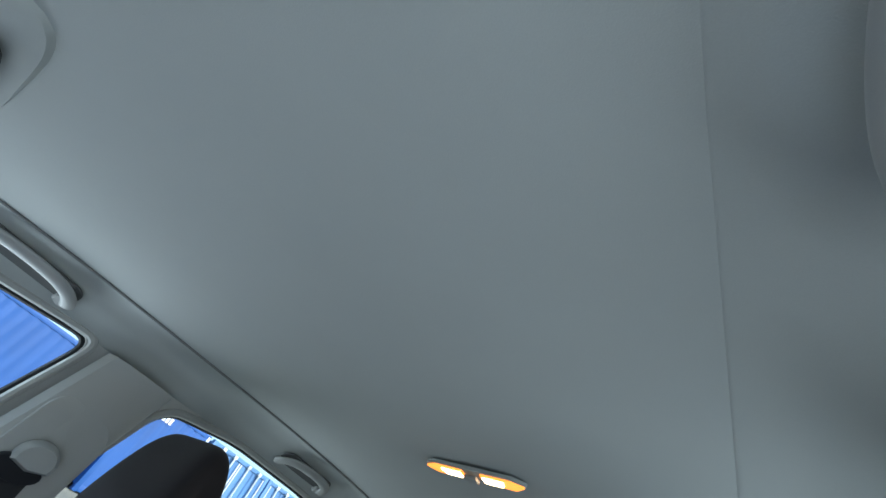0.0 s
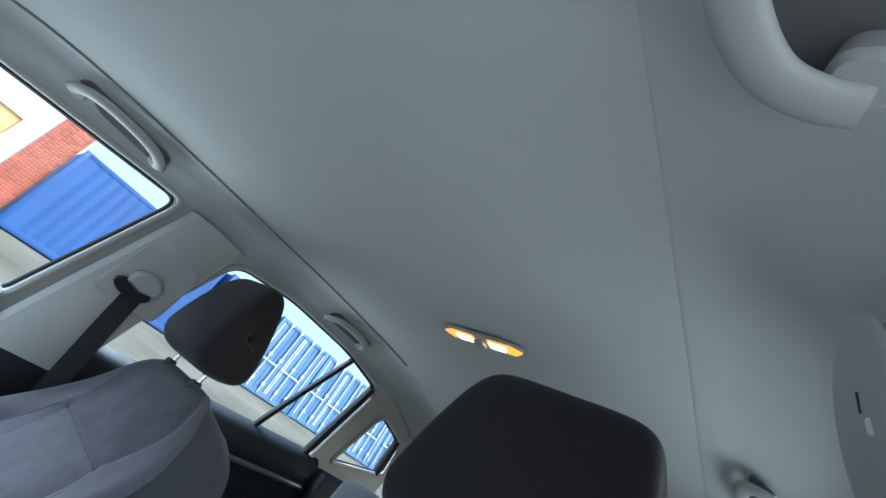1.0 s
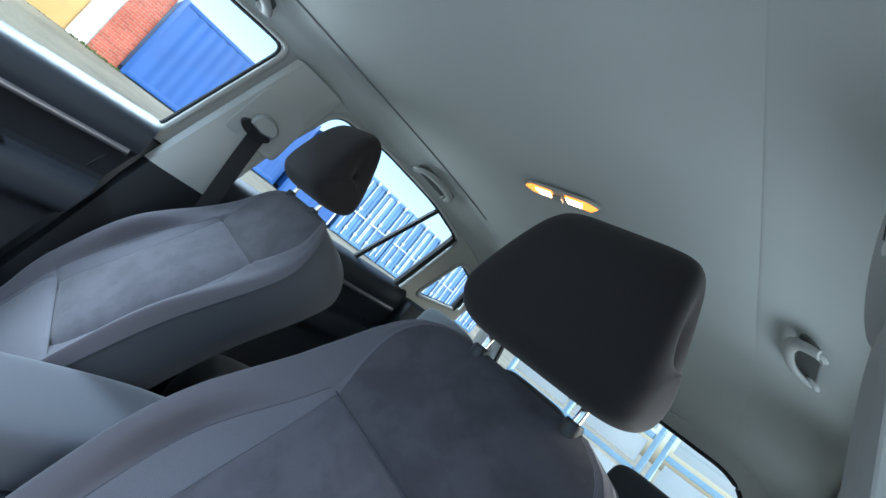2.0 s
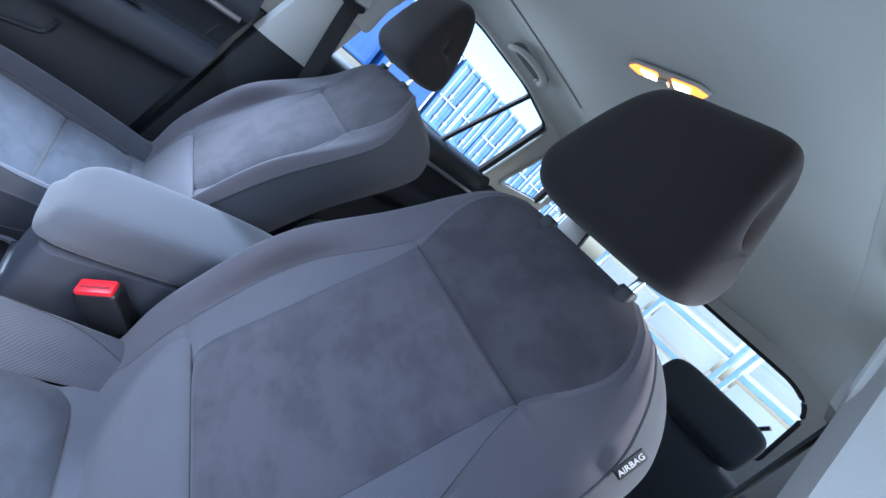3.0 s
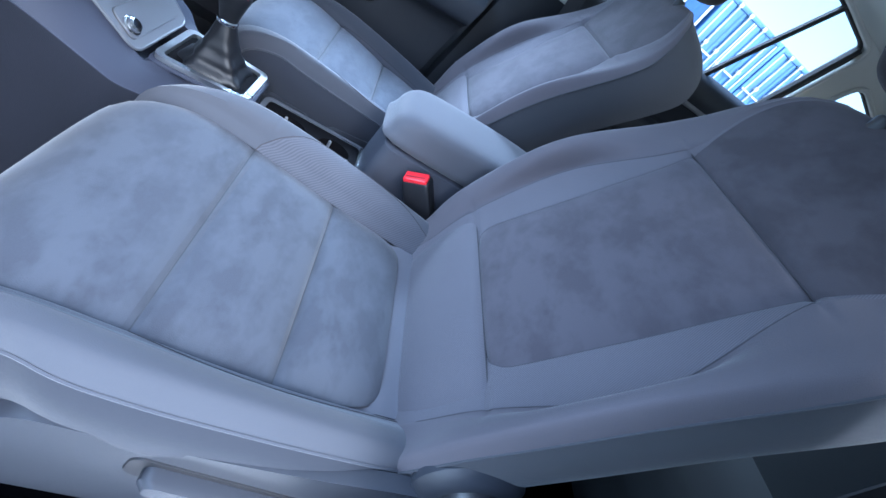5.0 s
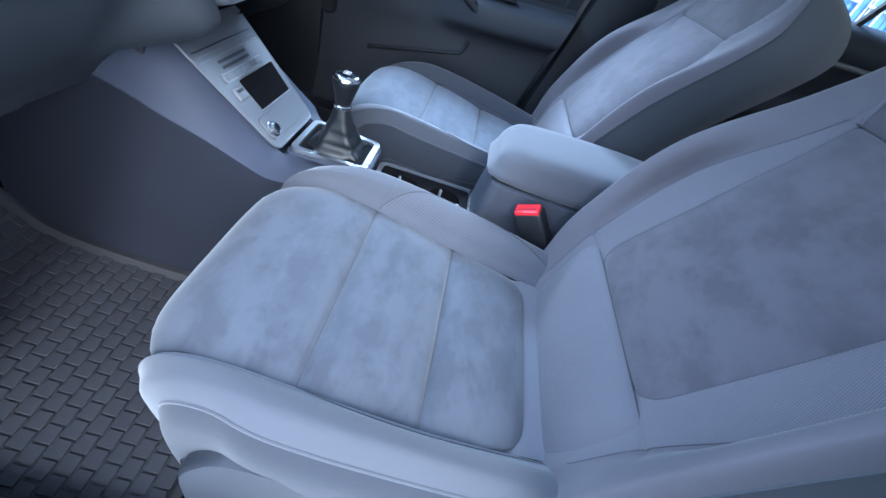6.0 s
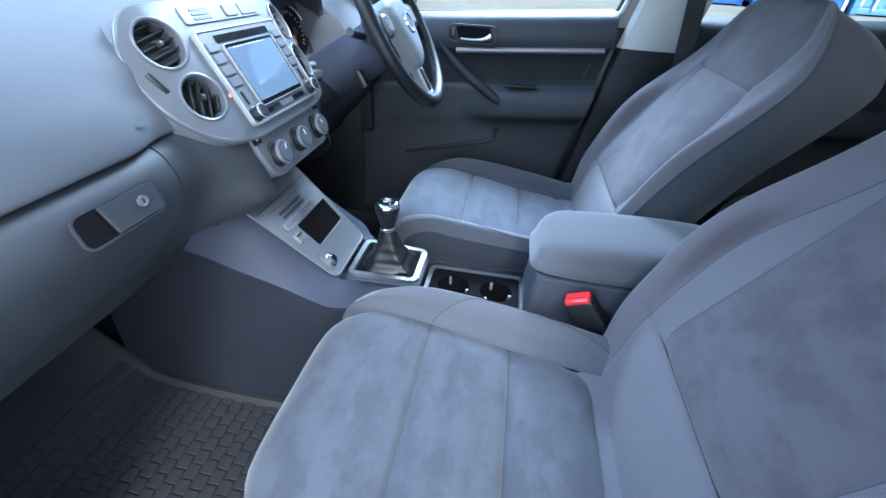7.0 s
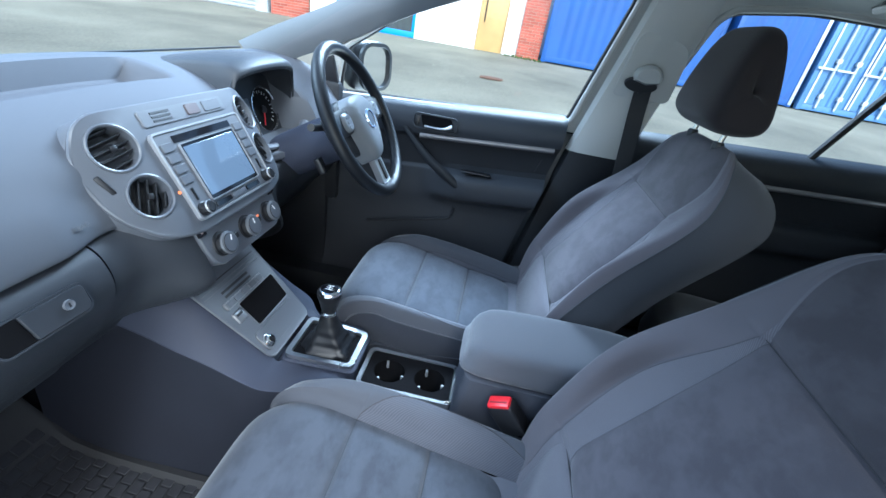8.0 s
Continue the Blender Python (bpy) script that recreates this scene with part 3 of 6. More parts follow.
def round_poly(pts, r, n=6):
    out, k = [], len(pts)
    for i in range(k):
        a, b, c = (Vector(pts[j % k]) for j in (i - 1, i, i + 1))
        rr = r[i] if isinstance(r, (list, tuple)) else r
        p, q = b + (a - b).normalized() * rr, b + (c - b).normalized() * rr
        for s in range(n + 1):
            t = s / n
            out.append((1 - t) ** 2 * p + 2 * t * (1 - t) * b + t * t * q)
    return out


WINDOWS = {
    "front": round_poly([(0.79, 1.04), (0.755, 1.185), (0.40, 1.425), (-0.072, 1.463), (0.012, 1.085)], [0.03, 0.03, 0.06, 0.045, 0.02]),
    "rear": round_poly([(-0.20, 1.082), (-0.292, 1.440), (-0.50, 1.468), (-0.80, 1.465), (-1.04, 1.43), (-1.005, 1.10)], [0.03, 0.05, 0.05, 0.06, 0.05, 0.04]),
    "quarter": round_poly([(-1.105, 1.135), (-1.155, 1.375), (-1.36, 1.33), (-1.40, 1.19)], [0.03, 0.05, 0.05, 0.03]),
}


def sheet_with_holes(outer, holes):
    bm = bmesh.new()
    edges = []
    for lp in (outer, *holes):
        vs = [bm.verts.new((0, y, z)) for y, z in lp]
        edges += [bm.edges.new((vs[i - 1], vs[i])) for i in range(len(vs))]
    bmesh.ops.triangle_fill(bm, use_beauty=True, use_dissolve=False, edges=edges)
    return bm


def side_frame(s, holes, outer, name, label):
    bm = sheet_with_holes(outer, [WINDOWS[h] for h in holes])
    for v in bm.verts:
        v.co.x = side_x(v.co.z)
    bmesh.ops.recalc_face_normals(bm, faces=bm.faces[:])
    bm2 = bmesh.ops.extrude_face_region(bm, geom=bm.faces[:])
    for v in bm2["geom"]:
        if isinstance(v, bmesh.types.BMVert):
            v.co.x += 0.035
    bmesh.ops.scale(bm, vec=(s, 1, 1), verts=bm.verts)
    frame_ob = tagged(link(name, bm, TRIM_LIGHT, smooth=30), label, "window frame", kind="structure")
    for h in holes:
        lp = WINDOWS[h]
        path = [(s * (side_x(z) + 0.016), y, z) for y, z in lp]
        part("rubber_seal", tube(path, 0.0085, 8, closed=True, side=(s, 0, 0)), RUBBER, frame_ob)
        # soft rounded lip on the trim's edge
        part("edge_lip", tube([(s * (side_x(z) - 0.002), y, z) for y, z in [(a + (a - sum(p[0] for p in lp) / len(lp)) * 0.02, b + (b - sum(p[1] for p in lp) / len(lp)) * 0.03) for a, b in lp]], 0.009, 8, closed=True, side=(s, 0, 0)), TRIM_LIGHT, frame_ob)
        bm = bmesh.new()
        bm.faces.new([bm.verts.new((s * (side_x(z) + 0.02), y, z)) for y, z in lp])
        pane = part("pane", bm, GLASS, frame_ob)
        pane.visible_shadow = False
        if h == "rear":
            part("division_bar", tube([(s * (side_x(z) + 0.012), y, z) for y, z in ((-0.728, 1.075), (-0.785, 1.26), (-0.852, 1.462))], 0.011, 8, side=(s, 0, 0)), RUBBER, frame_ob)
            part("inner_seal", tube([(s * (side_x(z) + 0.004), y + 0.022, z) for y, z in ((-1.0, 1.10), (-1.02, 1.28), (-1.035, 1.42))], 0.015, 8), RUBBER, frame_ob)
        if h == "quarter":
            part("inner_seal", tube([(s * (side_x(z) + 0.004), y, z) for y, z in ((-1.36, 1.18), (-1.345, 1.25), (-1.33, 1.33))], 0.016, 8), RUBBER, frame_ob)


top = [(p.y, p.z - 0.100) for p in roof_line]
drv = [q for q in top if -1.42 < q[0] < 0.40]
side_frame(1, ("front", "rear", "quarter"), [(0.85, 1.02), (0.835, 1.19)] + drv + [(-1.43, 1.30), (-1.44, 1.09), (-1.05, 1.09), (-0.20, 1.05), (0.012, 1.05)], "window_frame_1", "light grey upper door frames and pillar trim beside the driver")
psg = [q for q in top if -1.42 < q[0] < -0.07]
side_frame(-1, ("rear", "quarter"), psg + [(-1.43, 1.30), (-1.44, 1.09), (-1.05, 1.09), (-0.20, 1.05), (-0.03, 1.05), (-0.07, 1.42)], "window_frame_2", "light grey rear door frame and pillar trim beside the open door")


def b_pillar(s, label, inward=0.0):
    side_x = lambda z: 0.655 + (1.445 - z) * 0.26 - inward
    t = thing("b_pillar_trim", label, "pillar trim", "centre pillars", kind="structure")
    zs = [1.455, 1.36, 1.25, 1.12, 1.0]
    rows = []
    for z in zs:
        f = (1.43 - z) / 0.43
        y0, y1 = -0.092 + f * 0.09, -0.262 + f * 0.065
        x = side_x(z)
        rows.append([V(s * (x + 0.004), y0, z), V(s * (x - 0.016), y0 - 0.012, z), V(s * (x - 0.026), y0 - 0.04, z), V(s * (x - 0.028), (y0 + y1) / 2, z),
                     V(s * (x - 0.026), y1 + 0.04, z), V(s * (x - 0.016), y1 + 0.012, z), V(s * (x + 0.004), y1, z)])
    upper = part("upper_trim", grid(rows), TRIM_LIGHT, t)
    rows = []
    for z in (1.0, 0.85, 0.6, 0.36):
        f = (1.0 - z) / 0.64
        y0, y1 = -0.004 + f * 0.128, -0.196 + f * 0.02
        x = side_x(z) if z > 0.9 else side_x(0.9) - 0.03 * f
        rows.append([V(s * (x + 0.01), y0, z), V(s * (x - 0.02), y0 - 0.012, z), V(s * (x - 0.03), y0 - 0.05, z), V(s * (x - 0.03), y1 + 0.05, z), V(s * (x - 0.02), y1 + 0.012, z), V(s * (x + 0.01), y1, z)])
    low = part("lower_trim", grid(rows), DASH_LOW, t, "dark plastic lower trim")
    part("screw_cap", lathe([(0.0, 0.006), (0.009, 0.005), (0.012, 0)], 16, face_frame((s * (side_x(0.9) - 0.047), 0.010, 0.672), (0, -s, 0), (0, 0, 1))), BLACK, low)
    # height adjuster plate and belt guide
    out = round_poly([(-0.085, 0.055), (-0.085, -0.105), (0.075, -0.105), (0.06, 0.075)], [0.05, 0.02, 0.02, 0.04])
    if s > 0:
        out = [(-a, b) for a, b in out]
    tilt = face_frame((s * (side_x(1.27) - 0.0285), -0.150, 1.295), (0, -s, 0), (-s * 0.26, 0, 1))
    part("adjuster_plate", slab(out, 0.005, tilt), TRIM_LIGHT, t)
    if s < 0:
        # rounded cover at the head of the pillar, with its slot and button
        head = face_frame((s * (side_x(1.412) - 0.022), -0.165, 1.412), (0, -s, 0), (-s * 0.26, 0, 1))
        ring = [(0.080 * math.cos(a), 0.070 * math.sin(a)) for a in [2 * math.pi * k / 32 for k in range(32)]]
        rows = [[V(x * math.cos(b), y * math.cos(b), 0.015 * math.sin(b) ** 0.8) for x, y in ring] for b in [math.pi / 2 * k / 10 * 0.97 for k in range(11)]]
        cover = part("pillar_cover", moved(grid(rows, close_u=True, cap=True), head), TRIM_LIGHT, t, "rounded pale pillar cover")
        part("cover_slot", moved(box(-0.0009, 0.0009, -0.006, 0.006, 0, 0.001, 0), head @ pose(0.040, -0.004, 0.0130, 0, 25, -20)), BLACK, cover)
        part("cover_button", slab(loop2d(0.005, 0.010, 0.002), 0.002, head @ pose(0.044, -0.020, 0.0118, 0, 25, -20), 0.001), WHITE, cover)
    guide = thing("seat_belt", "black seat belt hanging from its pillar guide", "seat belt", "front seat belts")
    cap = [(0.038 * math.cos(a), 0.030 * math.sin(a)) for a in [math.pi * k / 12 for k in range(13)]] + [(-0.036, -0.012), (0.0, -0.02), (0.036, -0.012)]
    gz = 1.258 if s > 0 else 1.208
    gm = face_frame((s * (side_x(gz) - (0.034 if s > 0 else 0.010)), -0.148, gz), (0, -s, 0), (-s * 0.26, 0, 1))
    part("guide_cover", slab(cap, 0.022, gm, 0.007), TRIM_LIGHT, guide, "pale plastic guide cover")
    part("guide_slot", slab([(0.045 * math.cos(a), 0.020 * math.sin(a)) for a in [2 * math.pi * k / 20 for k in range(20)]], 0.014, gm @ pose(-0.01, -0.024, 0)), BLACK, guide)
    return guide


belt_driver = b_pillar(1, "pale pillar trim with belt height adjuster, dark below", 0.035)
part("strap", ribbon(smooth_path([(0.641, -0.150, 1.245), (0.655, -0.160, 1.15), (0.668, -0.175, 1.02), (0.66, -0.19, 0.80), (0.645, -0.19, 0.48)], 4), 0.047, 0.002, (0, 1, 0)), WEBBING, belt_driver)
belt_pass = b_pillar(-1, "pale pillar trim of the open doorway", 0.045)
part("strap", ribbon(smooth_path([(-0.650, -0.150, 1.195), (-0.648, -0.165, 1.10), (-0.645, -0.20, 0.9), (-0.645, -0.24, 0.62), (-0.64, -0.25, 0.45)], 4), 0.047, 0.002, (0, 1, 0)), WEBBING, belt_pass)


def a_pillar(s):
    path = ([(0.20, 1.44)] if s < 0 else []) + [(0.36, 1.42), (0.55, 1.345), (0.76, 1.24), (0.95, 1.155), (1.08, 1.09)]
    rows = []
    for y, z in path:
        w = 0.046 if y > 0.3 else 0.034
        x = side_x(max(z, 1.1))
        n = V(0, 0.5, 0.86)
        c = V(s * (x - 0.005), y, z + 0.01)
        rows.append([c - n * w + V(s * 0.03, 0, 0), c - n * w * 1.05, c - n * 0.3 * w + V(-s * 0.022, 0, 0), c + n * 0.6 * w + V(-s * 0.03, 0, 0), c + n * 1.1 * w + V(-s * 0.012, 0.02, 0), c + n * 1.2 * w + V(s * 0.03, 0.02, 0)])
    rows = [list(r) for r in zip(*[smooth_path(list(c), 4) for c in zip(*rows)])]
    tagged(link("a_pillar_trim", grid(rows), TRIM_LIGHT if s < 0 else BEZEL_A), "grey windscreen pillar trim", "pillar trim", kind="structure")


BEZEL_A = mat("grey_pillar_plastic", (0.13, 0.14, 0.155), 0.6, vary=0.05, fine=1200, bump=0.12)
a_pillar(1)
a_pillar(-1)

# windscreen and its header
bm = grid([[V(0.70 * k / 8 * (1 - 0.06 * f), 1.12 - 0.62 * f - 0.05 * (k / 8) ** 2, 1.08 + 0.41 * f) for k in range(-8, 9)] for f in [i / 8 for i in range(9)]])
ws = tagged(link("windscreen", bm, GLASS), "clear raked windscreen", "windscreen", kind="structure")
ws.visible_shadow = False
tagged(link("windscreen_header", box(-0.66, 0.66, 0.47, 0.53, 1.475, 1.515, 0.012), HEADLINER), "light grey header trim above the windscreen", "trim", kind="structure")


def tailgate():
    t = thing("tailgate", "pale trimmed tailgate with heated rear window", "tailgate", kind="structure", at=(0, -1.5, 1.0))
    hole = round_poly([(-0.53, 0.02), (-0.52, 0.27), (-0.45, 0.315), (0.0, 0.335), (0.45, 0.315), (0.52, 0.27), (0.53, 0.02)], 0.05)
    outer = round_poly([(-0.68, -0.62), (-0.66, 0.375), (0.66, 0.375), (0.68, -0.62)], 0.02)
    bm = bmesh.new()
    edges = []
    for lp in (outer, hole):
        vs = [bm.verts.new((x, -0.05 - (0.34 - max(z, 0)) * 0.35, z)) for x, z in lp]
        edges += [bm.edges.new((vs[i - 1], vs[i])) for i in range(len(vs))]
    bmesh.ops.triangle_fill(bm, use_beauty=True, use_dissolve=False, edges=edges)
    part("inner_trim", solid(bm, 0.02), TRIM_LIGHT, t)
    part("seal", tube([(x, -0.04 - (0.34 - z) * 0.35, z) for x, z in hole], 0.012, 8, closed=True), RUBBER, t)
    bm = bmesh.new()
    bm.faces.new([bm.verts.new((x, -0.055 - (0.34 - z) * 0.35, z)) for x, z in hole])
    pane = part("rear_pane", bm, GLASS, t)
    pane.visible_shadow = False
    wp = part("wiper_arm", tube([(-0.30, -0.175, 0.03), (-0.44, -0.15, 0.10), (-0.48, -0.13, 0.16)], 0.008, 8), BLACK, t)


tailgate()


# floor, tunnel, sills, bulkhead
FLOOR_LINE = smooth_path([(0, a, b) for a, b in [(1.30, 0.62), (1.22, 0.48), (1.08, 0.34), (0.95, 0.29), (0.6, 0.28), (0.2, 0.28), (0.05, 0.30), (-0.3, 0.30), (-0.75, 0.31), (-0.85, 0.34), (-1.6, 0.36)]], 4)


def floor_z(y):
    for a, b in zip(FLOOR_LINE, FLOOR_LINE[1:]):
        if b.y <= y <= a.y:
            return a.z + (b.z - a.z) * (a.y - y) / (a.y - b.y)
    return 0.28


def floor():
    prof = FLOOR_LINE
    bm = grid([[V(x, p.y, p.z) for x in (-0.70, -0.5, -0.25, 0, 0.25, 0.5, 0.70)] for p in prof])
    tagged(link("floor", solid(bm, 0.03), CARPET), "black carpeted car floor with raised footwell", "floor", kind="structure")
    for s in (1, -1):
        rows = [[V(s * x, y, z) for x, z in ((0.62, 0.27), (0.625, 0.35), (0.64, 0.375), (0.70, 0.38), (0.74, 0.37), (0.75, 0.2))] for y in (1.1, 0.5, 0.1, -0.25, -0.9)]
        tagged(link("door_sill", grid(rows), DASH_LOW), "dark plastic door sill trim", "sill", kind="structure")
        if s < 0:
            tagged(link("scuff_plate", box(*sorted((s * 0.655, s * 0.715)), 0.08, 0.75, 0.377, 0.385, 0.002), SILVER), "bright metal scuff plate on the door sill", "scuff plate", kind="structure")
        tagged(link("body_side", box(*sorted((s * 0.755, s * 0.80)), -1.6, -0.02 if s < 0 else 1.34, 0.22, 1.05, 0.02), BODY_PAINT), "dark painted outer body side", "car body", kind="structure")
    tagged(link("bulkhead", box(-0.72, 0.72, 1.30, 1.34, 0.3, 1.06, 0.0), CARPET), "dark felt bulkhead under the dashboard", "bulkhead", kind="structure")
    tagged(link("footwell_side", box(-0.74, -0.70, 0.80, 1.32, 0.28, 1.05, 0.01), DASH_LOW), "dark kick panel beside the footwell", "trim", kind="structure")
    tagged(link("footwell_side", box(0.70, 0.74, 0.80, 1.32, 0.28, 1.05, 0.01), DASH_LOW), "dark kick panel beside the driver footwell", "trim", kind="structure")


floor()


def floor_mat():
    t = thing("rubber_mat", "dusty black rubber floor mat with tread blocks", "floor mat", at=(-0.404, 0.78, 0.292))
    f = lambda x, y: floor_z(y + 0.78) - 0.286
    rows = [[V(x, y, f(x, y) + (0.016 if abs(x) > 0.222 or y < -0.255 else 0.004)) for x in (-0.24, -0.228, -0.216, -0.1, 0, 0.1, 0.216, 0.228, 0.24)] for y in [-0.27, -0.258, -0.246] + [-0.2 + 0.05 * k for k in range(13)]]
    part("mat_base", solid(grid(rows), 0.004), RUBBER, t)
    me = None
    n = 0
    for i in range(14):
        for j in range(24):
            x, y = -0.2 + i * 0.0308, -0.235 + j * 0.0272
            if y > 0.335 or n > 298:
                continue
            if me is None:
                ob = part("tread_block", box(-0.0138, 0.0138, -0.0118, 0.0118, -0.004, 0.0035, 0.0012, 1), MAT_RUBBER, t)
                me = ob.data
            else:
                ob = new("tread_block", me)
                ob.parent = t
            n += 1
            ob.location = (x + (0.0154 if j % 2 else 0), y, f(x, y) + 0.008)
            ob.rotation_euler = (math.atan((f(x, y + 0.01) - f(x, y - 0.01)) / 0.02), 0, 0)


floor_mat()


# grab handles above the doors
def grab_handle(s, y0, y1, z, x, label, slope=0.49, stand=0.004):
    """A broad grey bow whose ends turn down to the roof rail, over a plate painted as shaded hollow."""
    t = thing("grab_handle", label, "grab handle", "roof grab handles", at=(s * x, (y0 + y1) / 2, z))
    L = (y1 - y0) / 2
    # along the car, up the rail, out of its surface
    across = (-s * math.sqrt(1 - slope * slope), 0, slope)
    F = face_frame((0, 0, 0), (0, s, 0), across)
    if F.to_3x3().col[2].z > 0:
        F = face_frame((0, 0, 0), (0, -s, 0), across)
    out = F.to_3x3().col[2]
    part("recess", slab(loop2d(2 * L + 0.004, 0.050, 0.024), 0.004, F @ pose(0, -0.010, -stand - 0.004), 0.0015), TRIM_SHADE, t, "darker plate standing in for the shaded hollow behind the bow")
    line = [(-0.99, -0.034, 0.0), (-0.93, -0.017, 0.004), (-0.76, 0.003, 0.008), (-0.45, 0.015, 0.010), (0.0, 0.019, 0.011)]
    line = line + [(-a, b, c) for a, b, c in line[-2::-1]]
    pts = smooth_path([F @ V(a * L, b, c) for a, b, c in line], 6)
    wide = lambda f: 0.0066 + 0.0004 * math.sin(math.pi * f)
    part("grip", tube(pts, wide, 18, flat=2.0, side=out), HANDLE_GREY, t)
    for e in (-1, 1):
        foot = round_poly([(-0.020, -0.016), (-0.020, 0.004), (-0.004, 0.012), (0.012, 0.004), (0.014, -0.014), (0.002, -0.024)], 0.007)
        part("foot", slab([(e * a, b) for a, b in foot], stand + 0.002, F @ pose(e * L * 0.90, -0.026, -stand), 0.004), HANDLE_GREY, t)
    return t


# darker than the trim: the shade behind the bow is in the colour
TRIM_SHADE = mat("recess_shade_grey", (0.11, 0.11, 0.108), 0.8, vary=0.06, fine=900, bump=0.2)
grab_handle(1, 0.025, 0.238, 1.490, 0.588, "grey plastic grab handle above the driver door")
grab_handle(1, -0.80, -0.60, 1.502, 0.578, "grey plastic grab handle above the rear door")
grab_handle(-1, 0.030, 0.245, 1.488, 0.533, "broad pale plastic grab handle above the open doorway", 0.22, 0.016)
grab_handle(-1, -0.90, -0.70, 1.520, 0.516, "grey plastic grab handle above the rear door")


def roof_lamp():
    t = thing("reading_lamp", "slim rear reading lamp, both warm bulbs lit", "lamp", at=(0.008, -0.575, 1.566))
    m = pose(0, 0, 0, 180, 0, 0)
    part("lamp_body", slab(round_poly([(-0.118, -0.004), (-0.09, 0.024), (0.09, 0.024), (0.118, -0.004), (0.09, -0.022), (-0.09, -0.022)], 0.01), 0.007, m), HEADLINER, t)
    for s in (-1, 1):
        a = part("lens", slab(round_poly([(s * 0.113, -0.003), (s * 0.09, 0.018), (s * 0.02, 0.016), (s * 0.02, -0.016), (s * 0.085, -0.017)], 0.004), 0.004, m @ pose(0, 0, 0.0065)), LAMP_EDGE, t, "amber lit lens")
        part("bulb", slab(round_poly([(s * 0.072, -0.011), (s * 0.066, 0.012), (s * 0.024, 0.012), (s * 0.024, -0.011)], 0.004), 0.002, m @ pose(0, 0, 0.0105)), LAMP_GLOW, a, "bright warm bulb")
    part("switch", box(-0.014, 0.014, -0.011, 0.011, -0.019, -0.011, 0.002), HANDLE_GREY, t)


roof_lamp()


def overhead_console():
    t = thing("overhead_console", "grey overhead console with a flush lid at the windscreen header", "overhead console", at=(0.178, 0.430, 1.528))
    part("housing", pillow([(-0.125, 0.03), (-0.12, 0.006), (-0.09, -0.008), (0.08, -0.018), (0.10, 0.03)], -0.15, 0.15, 5, 20), HEADLINER, t)
    part("lid", slab(loop2d(0.21, 0.16, 0.05), 0.004, pose(0, -0.02, -0.009, 183, 0, 0)), HANDLE_GREY, t)
    part("lid_gap", hollow(loop2d(0.22, 0.17, 0.055), loop2d(0.212, 0.162, 0.05), 0.004, pose(0, -0.02, -0.008, 183, 0, 0)), BLACK, t)


overhead_console()


# ---------------------------------------------------------------- seats
def ease(a, b, v):
    t = min(max((v - a) / (b - a), 0), 1)
    return t * t * (3 - 2 * t)


def lerp_table(table, v):
    """Rows of (v, a, b, ...): the values at v, on a smooth curve through the rows."""
    n = len(table)
    i = 0
    while i < n - 2 and v > table[i + 1][0]:
        i += 1
    (v0, *a), (v1, *b) = table[i], table[i + 1]
    h = v1 - v0
    t = min(max((v - v0) / h, 0.0), 1.0)
    lo, hi = table[max(i - 1, 0)], table[min(i + 2, n - 1)]
    out = []
    for k in range(1, len(table[0])):
        p, q = a[k - 1], b[k - 1]
        m0 = (q - lo[k]) / (v1 - lo[0]) * h
        m1 = (hi[k] - p) / (hi[0] - v0) * h
        out.append((2 * t ** 3 - 3 * t ** 2 + 1) * p + (t ** 3 - 2 * t ** 2 + t) * m0 + (3 * t ** 2 - 2 * t ** 3) * q + (t ** 3 - t ** 2) * m1)
    return out


def upholstery(profile, columns, n_rows, seams=(), sign=1):
    """A padded sheet. profile: yz points from start to end; columns(v): (u, d) pairs from one side to the other, d along the
    profile's normal; seams: values of v where a cross seam draws the middle in. Returns rows of points and their v."""
    path = smooth_path([(0, y, z) for y, z in profile], 24)
    length = [0.0]
    for a, b in zip(path, path[1:]):
        length.append(length[-1] + (b - a).length)
    rows, vs = [], []
    values = sorted(set([k / n_rows for k in range(n_rows + 1)] + [s + e for s in seams for e in (-0.009, -0.004, 0.0, 0.004, 0.009)]))
    for v in values:
        want = v * length[-1]
        k = 0
        while k < len(length) - 2 and length[k + 1] < want:
            k += 1
        t = (want - length[k]) / max(length[k + 1] - length[k], 1e-9)
        p = path[k].lerp(path[k + 1], t)
        d = (path[min(k + 2, len(path) - 1)] - path[max(k - 1, 0)]).normalized()
        n = V(0, -d.z, d.y) * sign
        rows.append((p, n, columns(v)))
        vs.append(v)
    return rows, vs


def resample(pts, f0, f1, n):
    """n + 1 points from fraction f0 to f1 of a polyline."""
    out = []
    for k in range(n + 1):
        q = (f0 + (f1 - f0) * k / n) * (len(pts) - 1)
        i = min(int(q), len(pts) - 2)
        out.append(pts[i].lerp(pts[i + 1], q - i))
    return out


